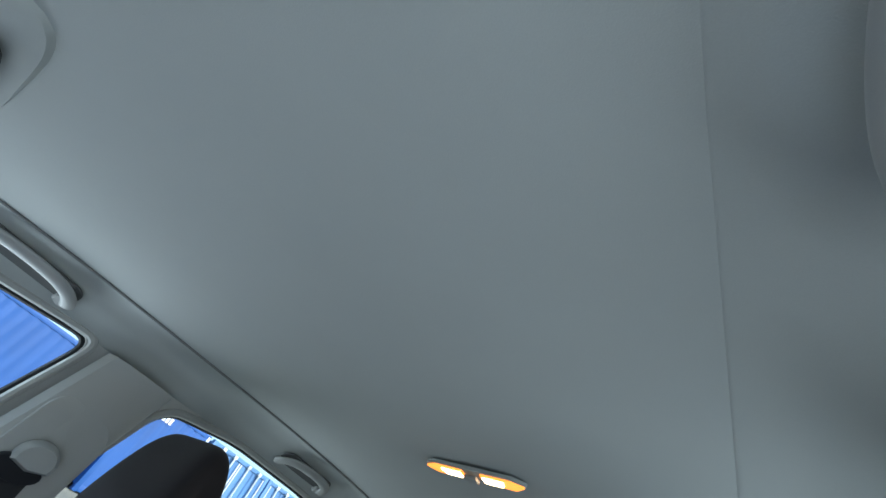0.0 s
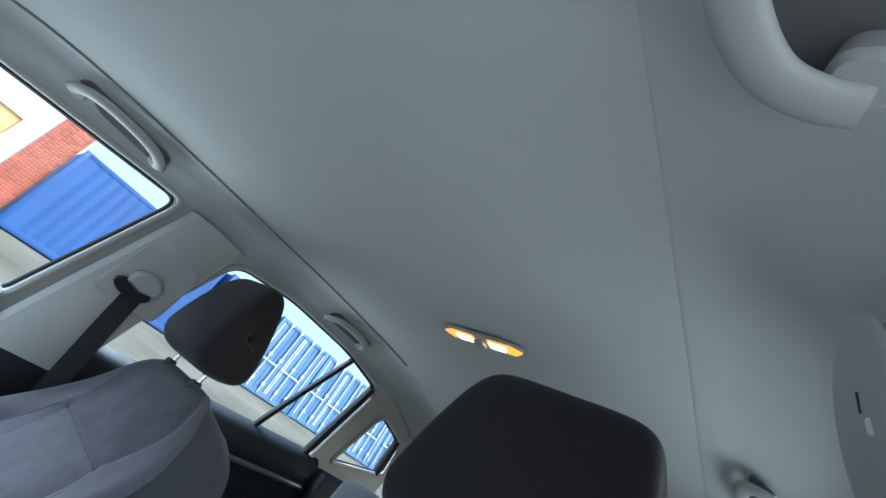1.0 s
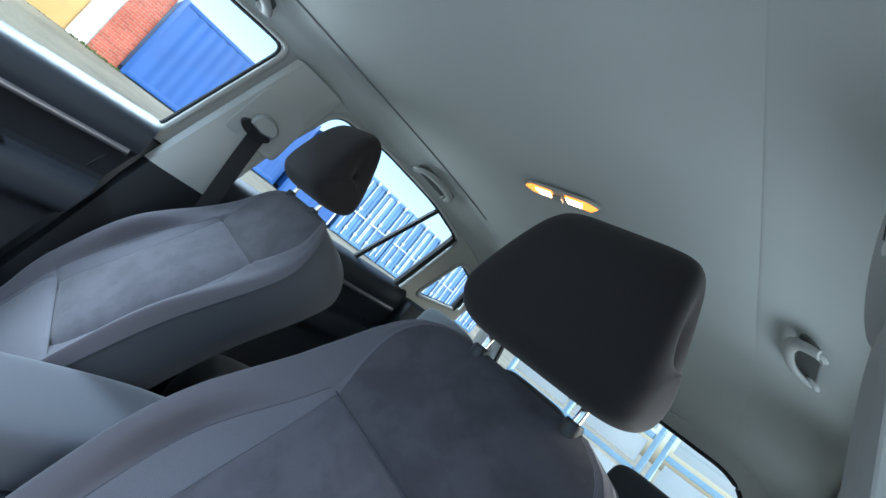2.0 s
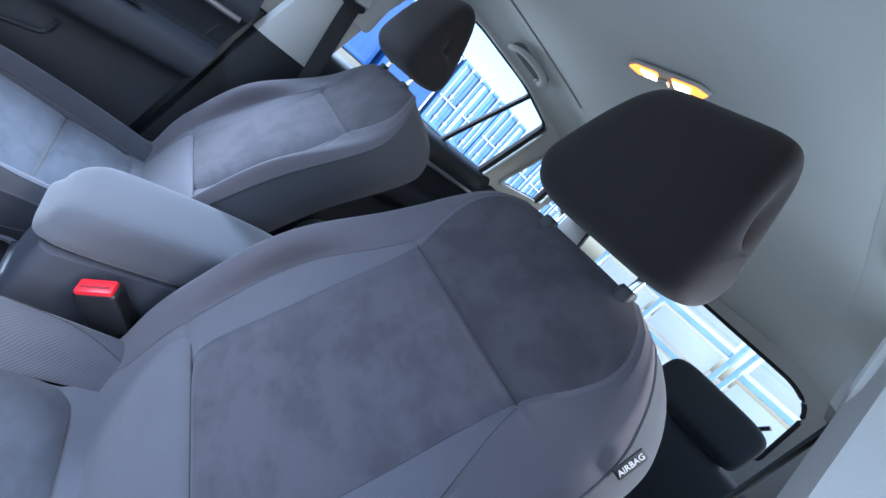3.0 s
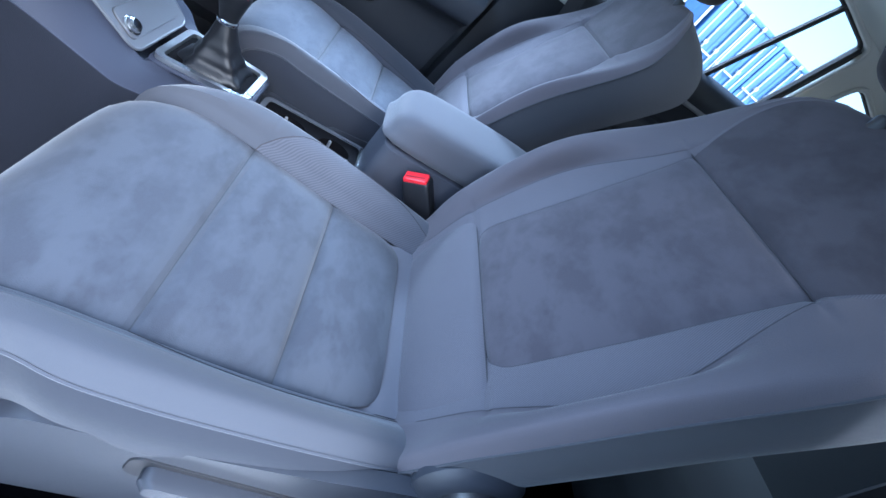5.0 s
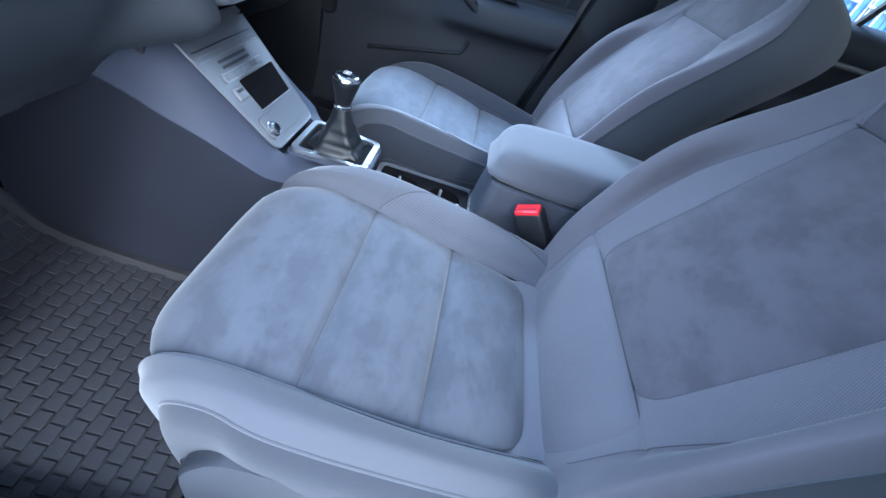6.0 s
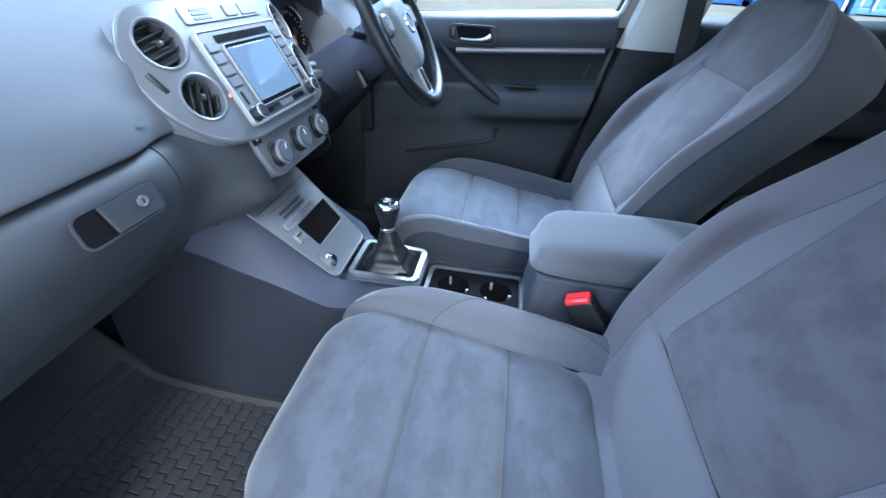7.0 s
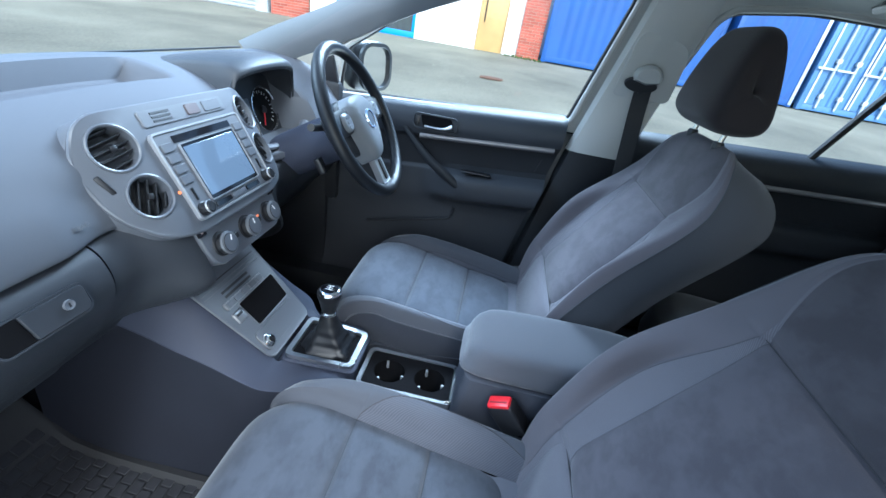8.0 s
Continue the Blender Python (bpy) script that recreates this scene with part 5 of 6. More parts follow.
def dash_lower():
    prof = smooth_path([(0, 0.762, 0.936), (0, 0.738, 0.924), (0, 0.723, 0.898), (0, 0.729, 0.868), (0, 0.754, 0.825), (0, 0.800, 0.772), (0, 0.850, 0.722), (0, 0.90, 0.668), (0, 1.02, 0.66), (0, 1.25, 0.68)], 5)

    def sheet(x0, x1, n=16, off=0.0):
        rows = []
        for p in prof:
            row = []
            for k in range(n + 1):
                x = x0 + (x1 - x0) * k / n
                # the panels swell out beside the climate controls
                swell = (ease(-0.225, -0.126, x) if x < 0 else 1 - ease(0.126, 0.215, x)) * ease(0.735, 0.845, p.z)
                y = p.y + swell * min(0.0, 0.690 + 0.41 * (p.z - 0.890) - p.y)
                row.append(V(x, y + 0.012 * ease(-0.45, -0.74, x) + off, p.z + 0.022 * (1 - ease(-0.23, -0.10, x)) * ease(0.85, 0.95, p.z)))
            rows.append(row)
        return grid(rows)
    part("knee_panel", sheet(-0.262, -0.118), GLOVE, dash)
    glove = part("glovebox_lid", sheet(-0.70, -0.267, off=-0.004), GLOVE, dash, "glovebox lid with framed catch, darkened for the shade under its curve")
    part("knee_panel", sheet(0.122, 0.72, 60), DASH_LOW, dash)
    part("end_cap", box(-0.745, -0.702, 0.76, 1.2, 0.66, 1.08, 0.02), DASH_LOW, dash)
    part("end_cap", box(0.702, 0.745, 0.76, 1.2, 0.66, 1.08, 0.02), DASH_LOW, dash)
    # glovebox catch: framed paddle and lock, outer end a black plate for shade
    F = face_frame((-0.368, 0.7165, 0.913), (1, 0, -0.01), (0, 0.30, 1)) @ Matrix.Diagonal((0.80, 0.72, 0.9, 1))
    part("catch_frame", hollow(loop2d(0.150, 0.060, 0.016), loop2d(0.142, 0.052, 0.013), 0.003, F @ pose(0, 0, -0.001), 0.001), GLOVE, glove)
    part("catch_recess", slab(round_poly([(-0.071, -0.026), (-0.022, -0.026), (-0.032, 0.026), (-0.071, 0.026)], [0.012, 0.002, 0.002, 0.012]), 0.0016, F), WELL_DARK, glove, "black plate standing in for the shaded finger recess")
    part("catch_paddle", slab(round_poly([(-0.021, -0.0252), (0.0705, -0.0252), (0.0705, 0.0252), (-0.031, 0.0252)], [0.002, 0.013, 0.013, 0.002]), 0.0050, F @ pose(0, 0, -0.001), 0.0018), GLOVE, glove)
    part("lock", lathe([(0.0, 0.0030), (0.006, 0.0030), (0.0072, 0.0038), (0.0090, 0.0036), (0.0095, 0.0)], 24, F @ pose(0.036, 0.002, 0.0036)), BEZEL_RIM, glove, "round grey lock")
    part("key_slot", moved(box(-0.0012, 0.0012, -0.004, 0.004, 0, 0.0006, 0), F @ pose(0.036, 0.002, 0.0066)), BLACK, glove)
    lettering("AIRBAG", 0.0098, face_frame((-0.272, 0.7475, 0.985), (1, 0, 0.03), (0, 0.45, 0.9)), DASH_MARK, dash, "embossed_word", 0.0003)


dash_lower()
part("centre_core", box(-0.117, 0.124, 0.800, 1.25, 0.60, 0.935, 0.004), DASH_LOW, dash)

STACK = face_frame((0, 0.734, 1.003), (1, 0, 0), (0, 0.5055, 0.863))


def bow(u):
    """How far the bezel falls back beside the radio."""
    return -2.6 * max(0.0, abs(u) - 0.118) ** 2


def bowed(bm):
    """Bend a part of the stack, given in the stack's own frame, and set it in place."""
    for u in (-0.21, -0.19, -0.165, -0.14, -0.118, 0.118, 0.14, 0.165, 0.19, 0.21):
        bmesh.ops.bisect_plane(bm, geom=bm.verts[:] + bm.edges[:] + bm.faces[:], plane_co=(u, 0, 0), plane_no=(1, 0, 0))
    for q in bm.verts:
        q.co.z += bow(q.co.x)
    return moved(bm, STACK)


def air_vent(u, v, r, parent, spin):
    m = STACK @ pose(u, v, -0.004 + bow(u), 0, math.copysign(math.degrees(math.atan(5.2 * max(0.0, abs(u) - 0.118))), u), 0)
    vent = part("air_vent", lathe([(r + 0.004, 0.002), (r + 0.0035, 0.0090), (r + 0.0015, 0.0100), (r - 0.001, 0.0085), (r - 0.003, -0.02)], 36, m), BEZEL, parent, "round air vent with dark slats")
    part("vent_back", lathe([(0.0, -0.022), (r - 0.004, -0.022)], 28, m), BLACK, vent)
    for k in range(-2, 3):
        h = k * 0.0128
        w = math.sqrt(max((r - 0.004) ** 2 - h * h, 0))
        b = moved(box(-w, w, -0.0075, 0.0075, -0.0014, 0.0014, 0.0008, 1), pose(0, h, -0.006, 78, 0, 0))
        part("slat", moved(b, m @ pose(0, 0, 0, 0, 0, spin)), VENT_SLAT, vent)
    part("slat_tab", moved(box(-0.005, 0.005, -0.004, 0.004, -0.002, 0.004, 0.0015), m @ pose(0, 0, 0.004, 0, 0, spin)), BLACK, vent)


POD = mat("switch_pod_plastic", (0.22, 0.23, 0.245), 0.4, vary=0.05, bump=0.05)
VENT_SLAT = mat("vent_slat_plastic", (0.02, 0.021, 0.024), 0.3, vary=0.1, bump=0.03)


def centre_stack():
    half = [(-0.112, -0.092), (-0.176, -0.076), (-0.218, -0.014), (-0.224, 0.068), (-0.192, 0.124)]
    out = round_poly(half + [(-a, b) for a, b in half[::-1]], [0.02, 0.03, 0.03, 0.026, 0.030, 0.030, 0.026, 0.03, 0.03, 0.02], 5)
    # the pad swells up to the bezel all round
    collar = grid([[V(a * k, b * k, d) for a, b in out] for k, d in ((0.97, -0.005), (1.008, -0.005), (1.018, -0.009), (1.028, -0.022), (1.038, -0.050), (1.045, -0.110))], close_u=True)
    part("stack_collar", bowed(collar), DASH, dash)
    circles = [[(u + 0.0355 * math.cos(k * math.pi / 14), v + 0.0355 * math.sin(k * math.pi / 14)) for k in range(28)] for u, v in ((-0.166, 0.073), (0.166, 0.073), (-0.160, -0.008), (0.160, -0.008))]
    bez = part("stack_bezel", bowed(plate(out, circles, 0.016, pose(0, 0, -0.012))), BEZEL, dash, "satin grey centre bezel")
    rim = [out[0]]
    for q in out[1:]:
        if (Vector(q) - Vector(rim[-1])).length > 0.004 and (Vector(q) - Vector(out[0])).length > 0.004:
            rim.append(q)
    part("bezel_rim", tube([STACK @ V(x * 0.998, y * 0.998, 0.0 + bow(x)) for x, y in rim], 0.0042, 8, closed=True), BEZEL, dash)
    for s in (-1, 1):
        air_vent(s * 0.166, 0.073, 0.0335, bez, 8)
        air_vent(s * 0.160, -0.008, 0.0325, bez, 60 if s < 0 else -60)
        part("vent_dial", moved(box(-0.004, 0.004, -0.016, 0.016, 0, 0.006, 0.002), STACK @ pose(s * 0.204, 0.030, 0.002 + bow(0.206), 0, s * 38, -s * 20)), BLACK, bez)
        part("warning_led", lathe([(0.0, 0.0012), (0.0028, 0.001), (0.003, 0)], 12, STACK @ pose(s * 0.116, -0.02 if s < 0 else -0.03, 0.0042)), AMBER, bez, "small amber light")
    # switch strip above the radio
    strip = part("switch_strip", slab(loop2d(0.21, 0.026, 0.004), 0.003, STACK @ pose(0.0, 0.101, 0.0035)), BEZEL_RIM, bez)
    for k in range(3):
        part("grille_slot", moved(box(-0.062, -0.02, -0.0016, 0.0016, 0, 0.0015, 0), STACK @ pose(-0.02, 0.101 + (k - 1) * 0.0065, 0.006)), BLACK, strip)
    part("hazard_switch", slab(loop2d(0.034, 0.019, 0.003), 0.003, STACK @ pose(0.015, 0.101, 0.006)), HAZARD, strip)
    part("blank_switch", slab(loop2d(0.05, 0.019, 0.003), 0.0025, STACK @ pose(0.068, 0.101, 0.006)), BEZEL, strip)
    # radio
    radio = thing("car_radio", "touchscreen car radio with silver frame, dark screen given a faint glow", "radio")
    R = STACK @ pose(0.005, 0.0, 0.004)
    part("fascia", slab(loop2d(0.232, 0.150, 0.008), 0.006, R, 0.002), BEZEL_RIM, radio)
    part("silver_frame", hollow(loop2d(0.236, 0.154, 0.009), loop2d(0.228, 0.146, 0.006), 0.008, R), RADIO_LINE, radio)
    part("disc_slot", moved(box(-0.078, 0.078, -0.006, 0.006, 0, 0.0012, 0), R @ pose(0.0, 0.060, 0.006)), GLOSS_BLACK, radio)
    scr = part("screen_surround", slab(loop2d(0.150, 0.104, 0.004), 0.0025, R @ pose(0.002, -0.002, 0.006)), GLOSS_BLACK, radio)
    part("screen", slab(loop2d(0.140, 0.090, 0.002), 0.001, R @ pose(0.002, -0.001, 0.0086)), SCREEN, scr, "dark glossy screen, faint blue glow standing in for reflected daylight")
    part("screen_edge", hollow(loop2d(0.152, 0.106, 0.004), loop2d(0.148, 0.102, 0.003), 0.0042, R @ pose(0.002, -0.002, 0.006)), RADIO_LINE, radio)
    for s in (-1, 1):
        for k in range(4):
            part("button", slab(loop2d(0.026, 0.0145, 0.002), 0.0035, R @ pose(s * 0.097, 0.050 - k * 0.0185, 0.006), 0.001), BEZEL, radio)
        for k in range(2):
            part("card_slot", moved(box(-0.0025, 0.0025, -0.011, 0.011, 0, 0.001, 0), R @ pose(s * 0.100, -0.032, 0.0062)), BLACK, radio)
        kn = part("knob", lathe([(0.0, 0.019), (0.0085, 0.019), (0.0105, 0.0165), (0.011, 0.004), (0.0125, 0.003), (0.0125, 0.0)], 28, R @ pose(s * 0.100, -0.060, 0.006)), BLACK, radio)
        part("knob_ring", lathe([(0.0108, 0.0175), (0.0118, 0.0165), (0.0118, 0.0145), (0.0105, 0.0140)], 28, R @ pose(s * 0.100, -0.060, 0.006)), SILVER, kn)
    for k in range(3):
        part("lower_button", slab(loop2d(0.044, 0.009, 0.002), 0.003, R @ pose((k - 1) * 0.047, -0.064, 0.006), 0.001), GLOSS_BLACK if k != 1 else BEZEL, radio)


RADIO_LINE = mat("radio_edge_metal", (0.30, 0.31, 0.33), 0.35, metal=0.4, vary=0.05, bump=0)
HAZARD = mat("hazard_switch_plastic", (0.09, 0.07, 0.074), 0.4, vary=0.05, bump=0)
centre_stack()


def climate_panel():
    t = thing("climate_panel", "climate control panel with three ringed rotary knobs", "climate control", at=(0, 0, 0))
    C = face_frame((0, 0.681, 0.890), (1, 0, 0), (0, 0.38, 0.925))
    out = round_poly([(-0.108, -0.042), (-0.122, 0.0), (-0.124, 0.060), (0.124, 0.060), (0.122, 0.0), (0.108, -0.042)], [0.022, 0.02, 0.006, 0.006, 0.02, 0.022])
    part("fascia", slab(out, 0.05, C @ pose(0, 0, -0.050), 0.003), BEZEL, t)
    for k in (-1, 0, 1):
        m = C @ pose(k * 0.080, -0.006, 0)
        ring = part("knob", lathe([(0.0, 0.020), (0.017, 0.020), (0.0185, 0.018), (0.0195, 0.004), (0.0225, 0.003), (0.0235, 0.0)], 32, m), BLACK, t)
        part("silver_ring", lathe([(0.0178, 0.0195), (0.0205, 0.0185), (0.0215, 0.0145), (0.0200, 0.0135)], 32, m), KNOB_RING, ring, "silver knob ring")
        part("knob_face", lathe([(0.0, 0.0212), (0.0165, 0.0206)], 28, m), BEZEL, ring)
        part("pointer", moved(box(-0.001, 0.001, 0.004, 0.014, 0.021, 0.0218, 0), m @ pose(0, 0, 0, 0, 0, 25 * k)), WHITE, ring)
        if k < 1:
            part("side_button", slab(loop2d(0.016, 0.013, 0.002), 0.003, C @ pose(k * 0.080 + 0.040, -0.008, 0)), BLACK, t)
    for k in range(6):
        part("button", slab(loop2d(0.026, 0.012, 0.002), 0.003, C @ pose(-0.068 + k * 0.0272, 0.034, 0), 0.001), BEZEL_RIM, t)
    for s in (-1, 1):
        b = part("seat_heater_button", slab(loop2d(0.021, 0.017, 0.002), 0.003, C @ pose(s * 0.114, 0.032, 0), 0.001), GLOSS_BLACK, t)
        part("symbol", slab(loop2d(0.007, 0.008, 0.002), 0.0006, C @ pose(s * 0.114, 0.032, 0.003)), HEAT_MARK, b)
    part("amber_led", slab(loop2d(0.008, 0.004, 0.001), 0.001, C @ pose(0.040, -0.0, 0.003)), AMBER, t)


KNOB_RING = mat("knob_ring_plastic", (0.16, 0.168, 0.182), 0.3, metal=0.3, vary=0.05, bump=0)
HEAT_MARK = mat("pale_symbol", (0.7, 0.5, 0.45), 0.6, vary=0.05, bump=0)
climate_panel()


def instrument_binnacle():
    t = thing("instrument_cluster", "round instrument dials under a dark hood, needles red", "instrument cluster", at=(0, 0, 0))
    prof = smooth_path([(0, 0.800, 1.134), (0, 0.794, 1.144), (0, 0.803, 1.156), (0, 0.84, 1.164), (0, 0.92, 1.158), (0, 1.02, 1.136), (0, 1.08, 1.10)], 5)
    rows = []
    for p in prof:
        f = ease(0.83, 1.08, p.y)
        row = []
        for k in range(-20, 21):
            s = k / 20
            x = 0.345 + s * (0.158 + 0.05 * f)
            drop = 0.034 * abs(s) ** 3 + 0.075 * ease(0.80, 1.0, abs(s)) ** 1.5
            row.append(V(x, p.y + 0.030 * abs(s) ** 3, p.z - drop))
        rows.append(row)
    part("hood", solid(grid(rows), 0.009), GLOVE, t, "soft dark grey hood")
    D = face_frame((0.345, 0.878, 1.012), (1, 0, 0), (0, 0.32, 0.947))
    holes = [[(u + 0.0605 * math.cos(k * math.pi / 18), 0.0605 * math.sin(k * math.pi / 18)) for k in range(36)] for u in (-0.086, 0.086)]
    # pale surround toned down, with the hood's shade put into its colour
    part("cluster_surround", plate(loop2d(0.320, 0.185, 0.05), holes, 0.006, D @ pose(0, 0, 0)), GLOVE, t, "grey instrument surround, darkened for the hood's shade")
    part("cluster_back", slab(loop2d(0.31, 0.17, 0.05), 0.004, D @ pose(0, 0, -0.02)), DIAL, t)
    for u in (-0.086, 0.086):
        d = part("dial", lathe([(0.0, 0.0), (0.054, 0.0), (0.058, 0.006), (0.0600, 0.006), (0.0605, -0.01)], 40, D @ pose(u, 0.0, -0.004)), DIAL, t, "round dial with chrome rim")
        part("dial_rim", lathe([(0.0575, 0.005), (0.0590, 0.0085), (0.0612, 0.0085), (0.0615, 0.005)], 40, D @ pose(u, 0, 0)), CHROME, d)
        for k in range(21):
            a = radians(225 - 13.5 * k)
            n = 0.009 if k % 2 == 0 else 0.005
            part("mark", moved(box(-n, 0, -0.0011, 0.0011, 0, 0.0006, 0), D @ pose(u + 0.051 * math.cos(a), 0.051 * math.sin(a), -0.003, 0, 0, math.degrees(a))), WHITE, d)
        part("needle", moved(box(0, 0.044, -0.0020, 0.0020, 0, 0.0015, 0), D @ pose(u, 0, 0.002, 0, 0, 246)), RED, d, "red needle")
        part("needle_cap", lathe([(0.0, 0.008), (0.010, 0.007), (0.011, 0.002)], 20, D @ pose(u, 0, -0.002)), BLACK, d)
    part("info_screen", slab(loop2d(0.042, 0.075, 0.004), 0.002, D @ pose(0, 0.0, 0.0055)), POD, t, "pale grey info screen")
    # pale lip that sweeps under the dials
    part("lower_lip", tube(smooth_path([(0.205, 0.785, 0.985), (0.25, 0.775, 0.966), (0.345, 0.770, 0.958), (0.44, 0.775, 0.966), (0.49, 0.785, 0.985)], 6), 0.008, 10, flat=1.6, side=(0, 0, 1)), BEZEL, t)


instrument_binnacle()


HUB = mat("hub_plastic", (0.19, 0.20, 0.215), 0.5, vary=0.05, fine=1500, bump=0.15)


def steering():
    t = thing("steering_wheel", "black leather steering wheel with silver spoke trim", "steering wheel", at=(0, 0, 0))
    W = face_frame((0.345, 0.564, 1.052), (1, 0, 0), (0, 0.50, 0.866))
    ring = [W @ V(0.181 * math.sin(2 * math.pi * k / 64), 0.181 * math.cos(2 * math.pi * k / 64) * (1.0 if k < 20 or k > 44 else 0.985), 0) for k in range(64)]
    rim = part("rim", tube(ring, 0.0152, 12, closed=True, side=W.to_3x3() @ V(0, 0, 1)), LEATHER, t, "black leather rim")
    part("hub_shell", dome(round_poly([(-0.088, 0.066), (0.088, 0.066), (0.100, 0.010), (0.050, -0.080), (-0.050, -0.080), (-0.100, 0.010)], [0.05, 0.05, 0.03, 0.04, 0.04, 0.03]), 0.040, W @ pose(0, 0, -0.052)), HOOD, t, "dark shell behind the airbag pad")
    hub = part("hub", dome(round_poly([(-0.060, 0.066), (0.060, 0.066), (0.080, 0.020), (0.056, -0.050), (0.028, -0.098), (-0.028, -0.098), (-0.056, -0.050), (-0.080, 0.020)], [0.04, 0.04, 0.03, 0.04, 0.015, 0.015, 0.04, 0.03]), 0.062, W @ pose(0, 0, -0.040)), HUB, t, "grey airbag hub with round badge")
    part("badge", lathe([(0.019, 0.0035), (0.021, 0.0055), (0.024, 0.0052), (0.026, 0.0)], 32, W @ pose(0, 0.0, 0.0205)), CHROME, hub, "round chrome badge")
    part("badge_face", lathe([(0.0, 0.0040), (0.0195, 0.0036)], 28, W @ pose(0, 0.0, 0.0205)), BEZEL_RIM, hub)
    for s in (-1, 1):
        sp = part("spoke", pillow([(a, b) for a, b in [(0.030, 0.006), (0.022, 0.012), (-0.022, 0.012), (-0.030, 0.006), (-0.026, -0.014), (0.026, -0.014)]], 0, 0.115, 8, 8, W @ pose(s * 0.062, 0.016, -0.010) @ Matrix.Diagonal((s, 1, 1, 1))), BLACK, t)
        pad = part("button_pad", slab(loop2d(0.046, 0.044, 0.018), 0.012, W @ pose(s * 0.102, 0.014, -0.002), 0.005), POD, sp, "grey switch pad")
        for k in range(3):
            part("switch", slab(loop2d(0.022, 0.009, 0.003), 0.002, W @ pose(s * 0.102, 0.026 - 0.012 * k, 0.0095)), HUB, pad)
    low = part("lower_spoke", pillow([(0.026, 0.005), (-0.026, 0.005), (-0.020, -0.014), (0.020, -0.014)], 0, 0.108, 8, 8, W @ pose(0, -0.070, -0.008, 0, 0, -90)), SILVER, t, "silver lower spoke")
    part("spoke_slot", pillow([(0.007, 0.004), (-0.007, 0.004), (-0.006, -0.004), (0.006, -0.004)], 0, 0.055, 6, 8, W @ pose(0, -0.100, -0.002, 0, 0, -90)), BLACK, low)
    # column and stalks
    c = thing("steering_column", "black steering column shroud with stalks", "steering column", at=(0, 0, 0))
    part("shroud", pillow([(0.062 * math.cos(k * 0.3142) , 0.058 * math.sin(k * 0.3142) - 0.01) for k in range(20)], 0.04, 0.26, 9, 16, W @ Matrix(((0, 1, 0, 0), (0, 0, 1, 0), (-1, 0, 0, 0), (0, 0, 0, 1)))), CONSOLE, c)
    for s in (-1, 1):
        part("stalk", tube(smooth_path([W @ V(s * 0.05, 0.02, -0.075), W @ V(s * 0.11, 0.03, -0.07), W @ V(s * 0.15, 0.035, -0.06)], 5), 0.0085, 10), BLACK, c)
    part("ignition_key", moved(box(-0.012, 0.012, -0.02, 0.02, -0.008, 0.008, 0.004), W @ pose(-0.095, -0.055, -0.11)), BLACK, c, "dark key head")


steering()


# ---------------------------------------------------------------- centre console
# along the car: y, top height, left and right edge of the top, left crease x and z, right crease x
CONSOLE_LINE = [(1.10, 0.83, 0.084, 0.134, 0.150, 0.740, 0.190), (0.86, 0.800, 0.084, 0.134, 0.146, 0.690, 0.190), (0.765, 0.7525, 0.080, 0.130, 0.142, 0.656, 0.190),
                (0.69, 0.6845, 0.068, 0.121, 0.140, 0.632, 0.190), (0.625, 0.6255, 0.056, 0.111, 0.138, 0.606, 0.180), (0.59, 0.600, 0.056, 0.108, 0.130, 0.588, 0.150),
                (0.54, 0.596, 0.058, 0.110, 0.112, 0.578, 0.122), (0.44, 0.592, 0.056, 0.104, 0.098, 0.566, 0.110), (0.415, 0.500, 0.055, 0.096, 0.096, 0.480, 0.104),
                (0.20, 0.500, 0.055, 0.090, 0.090, 0.480, 0.100), (-0.20, 0.50, 0.055, 0.090, 0.085, 0.480, 0.100)]


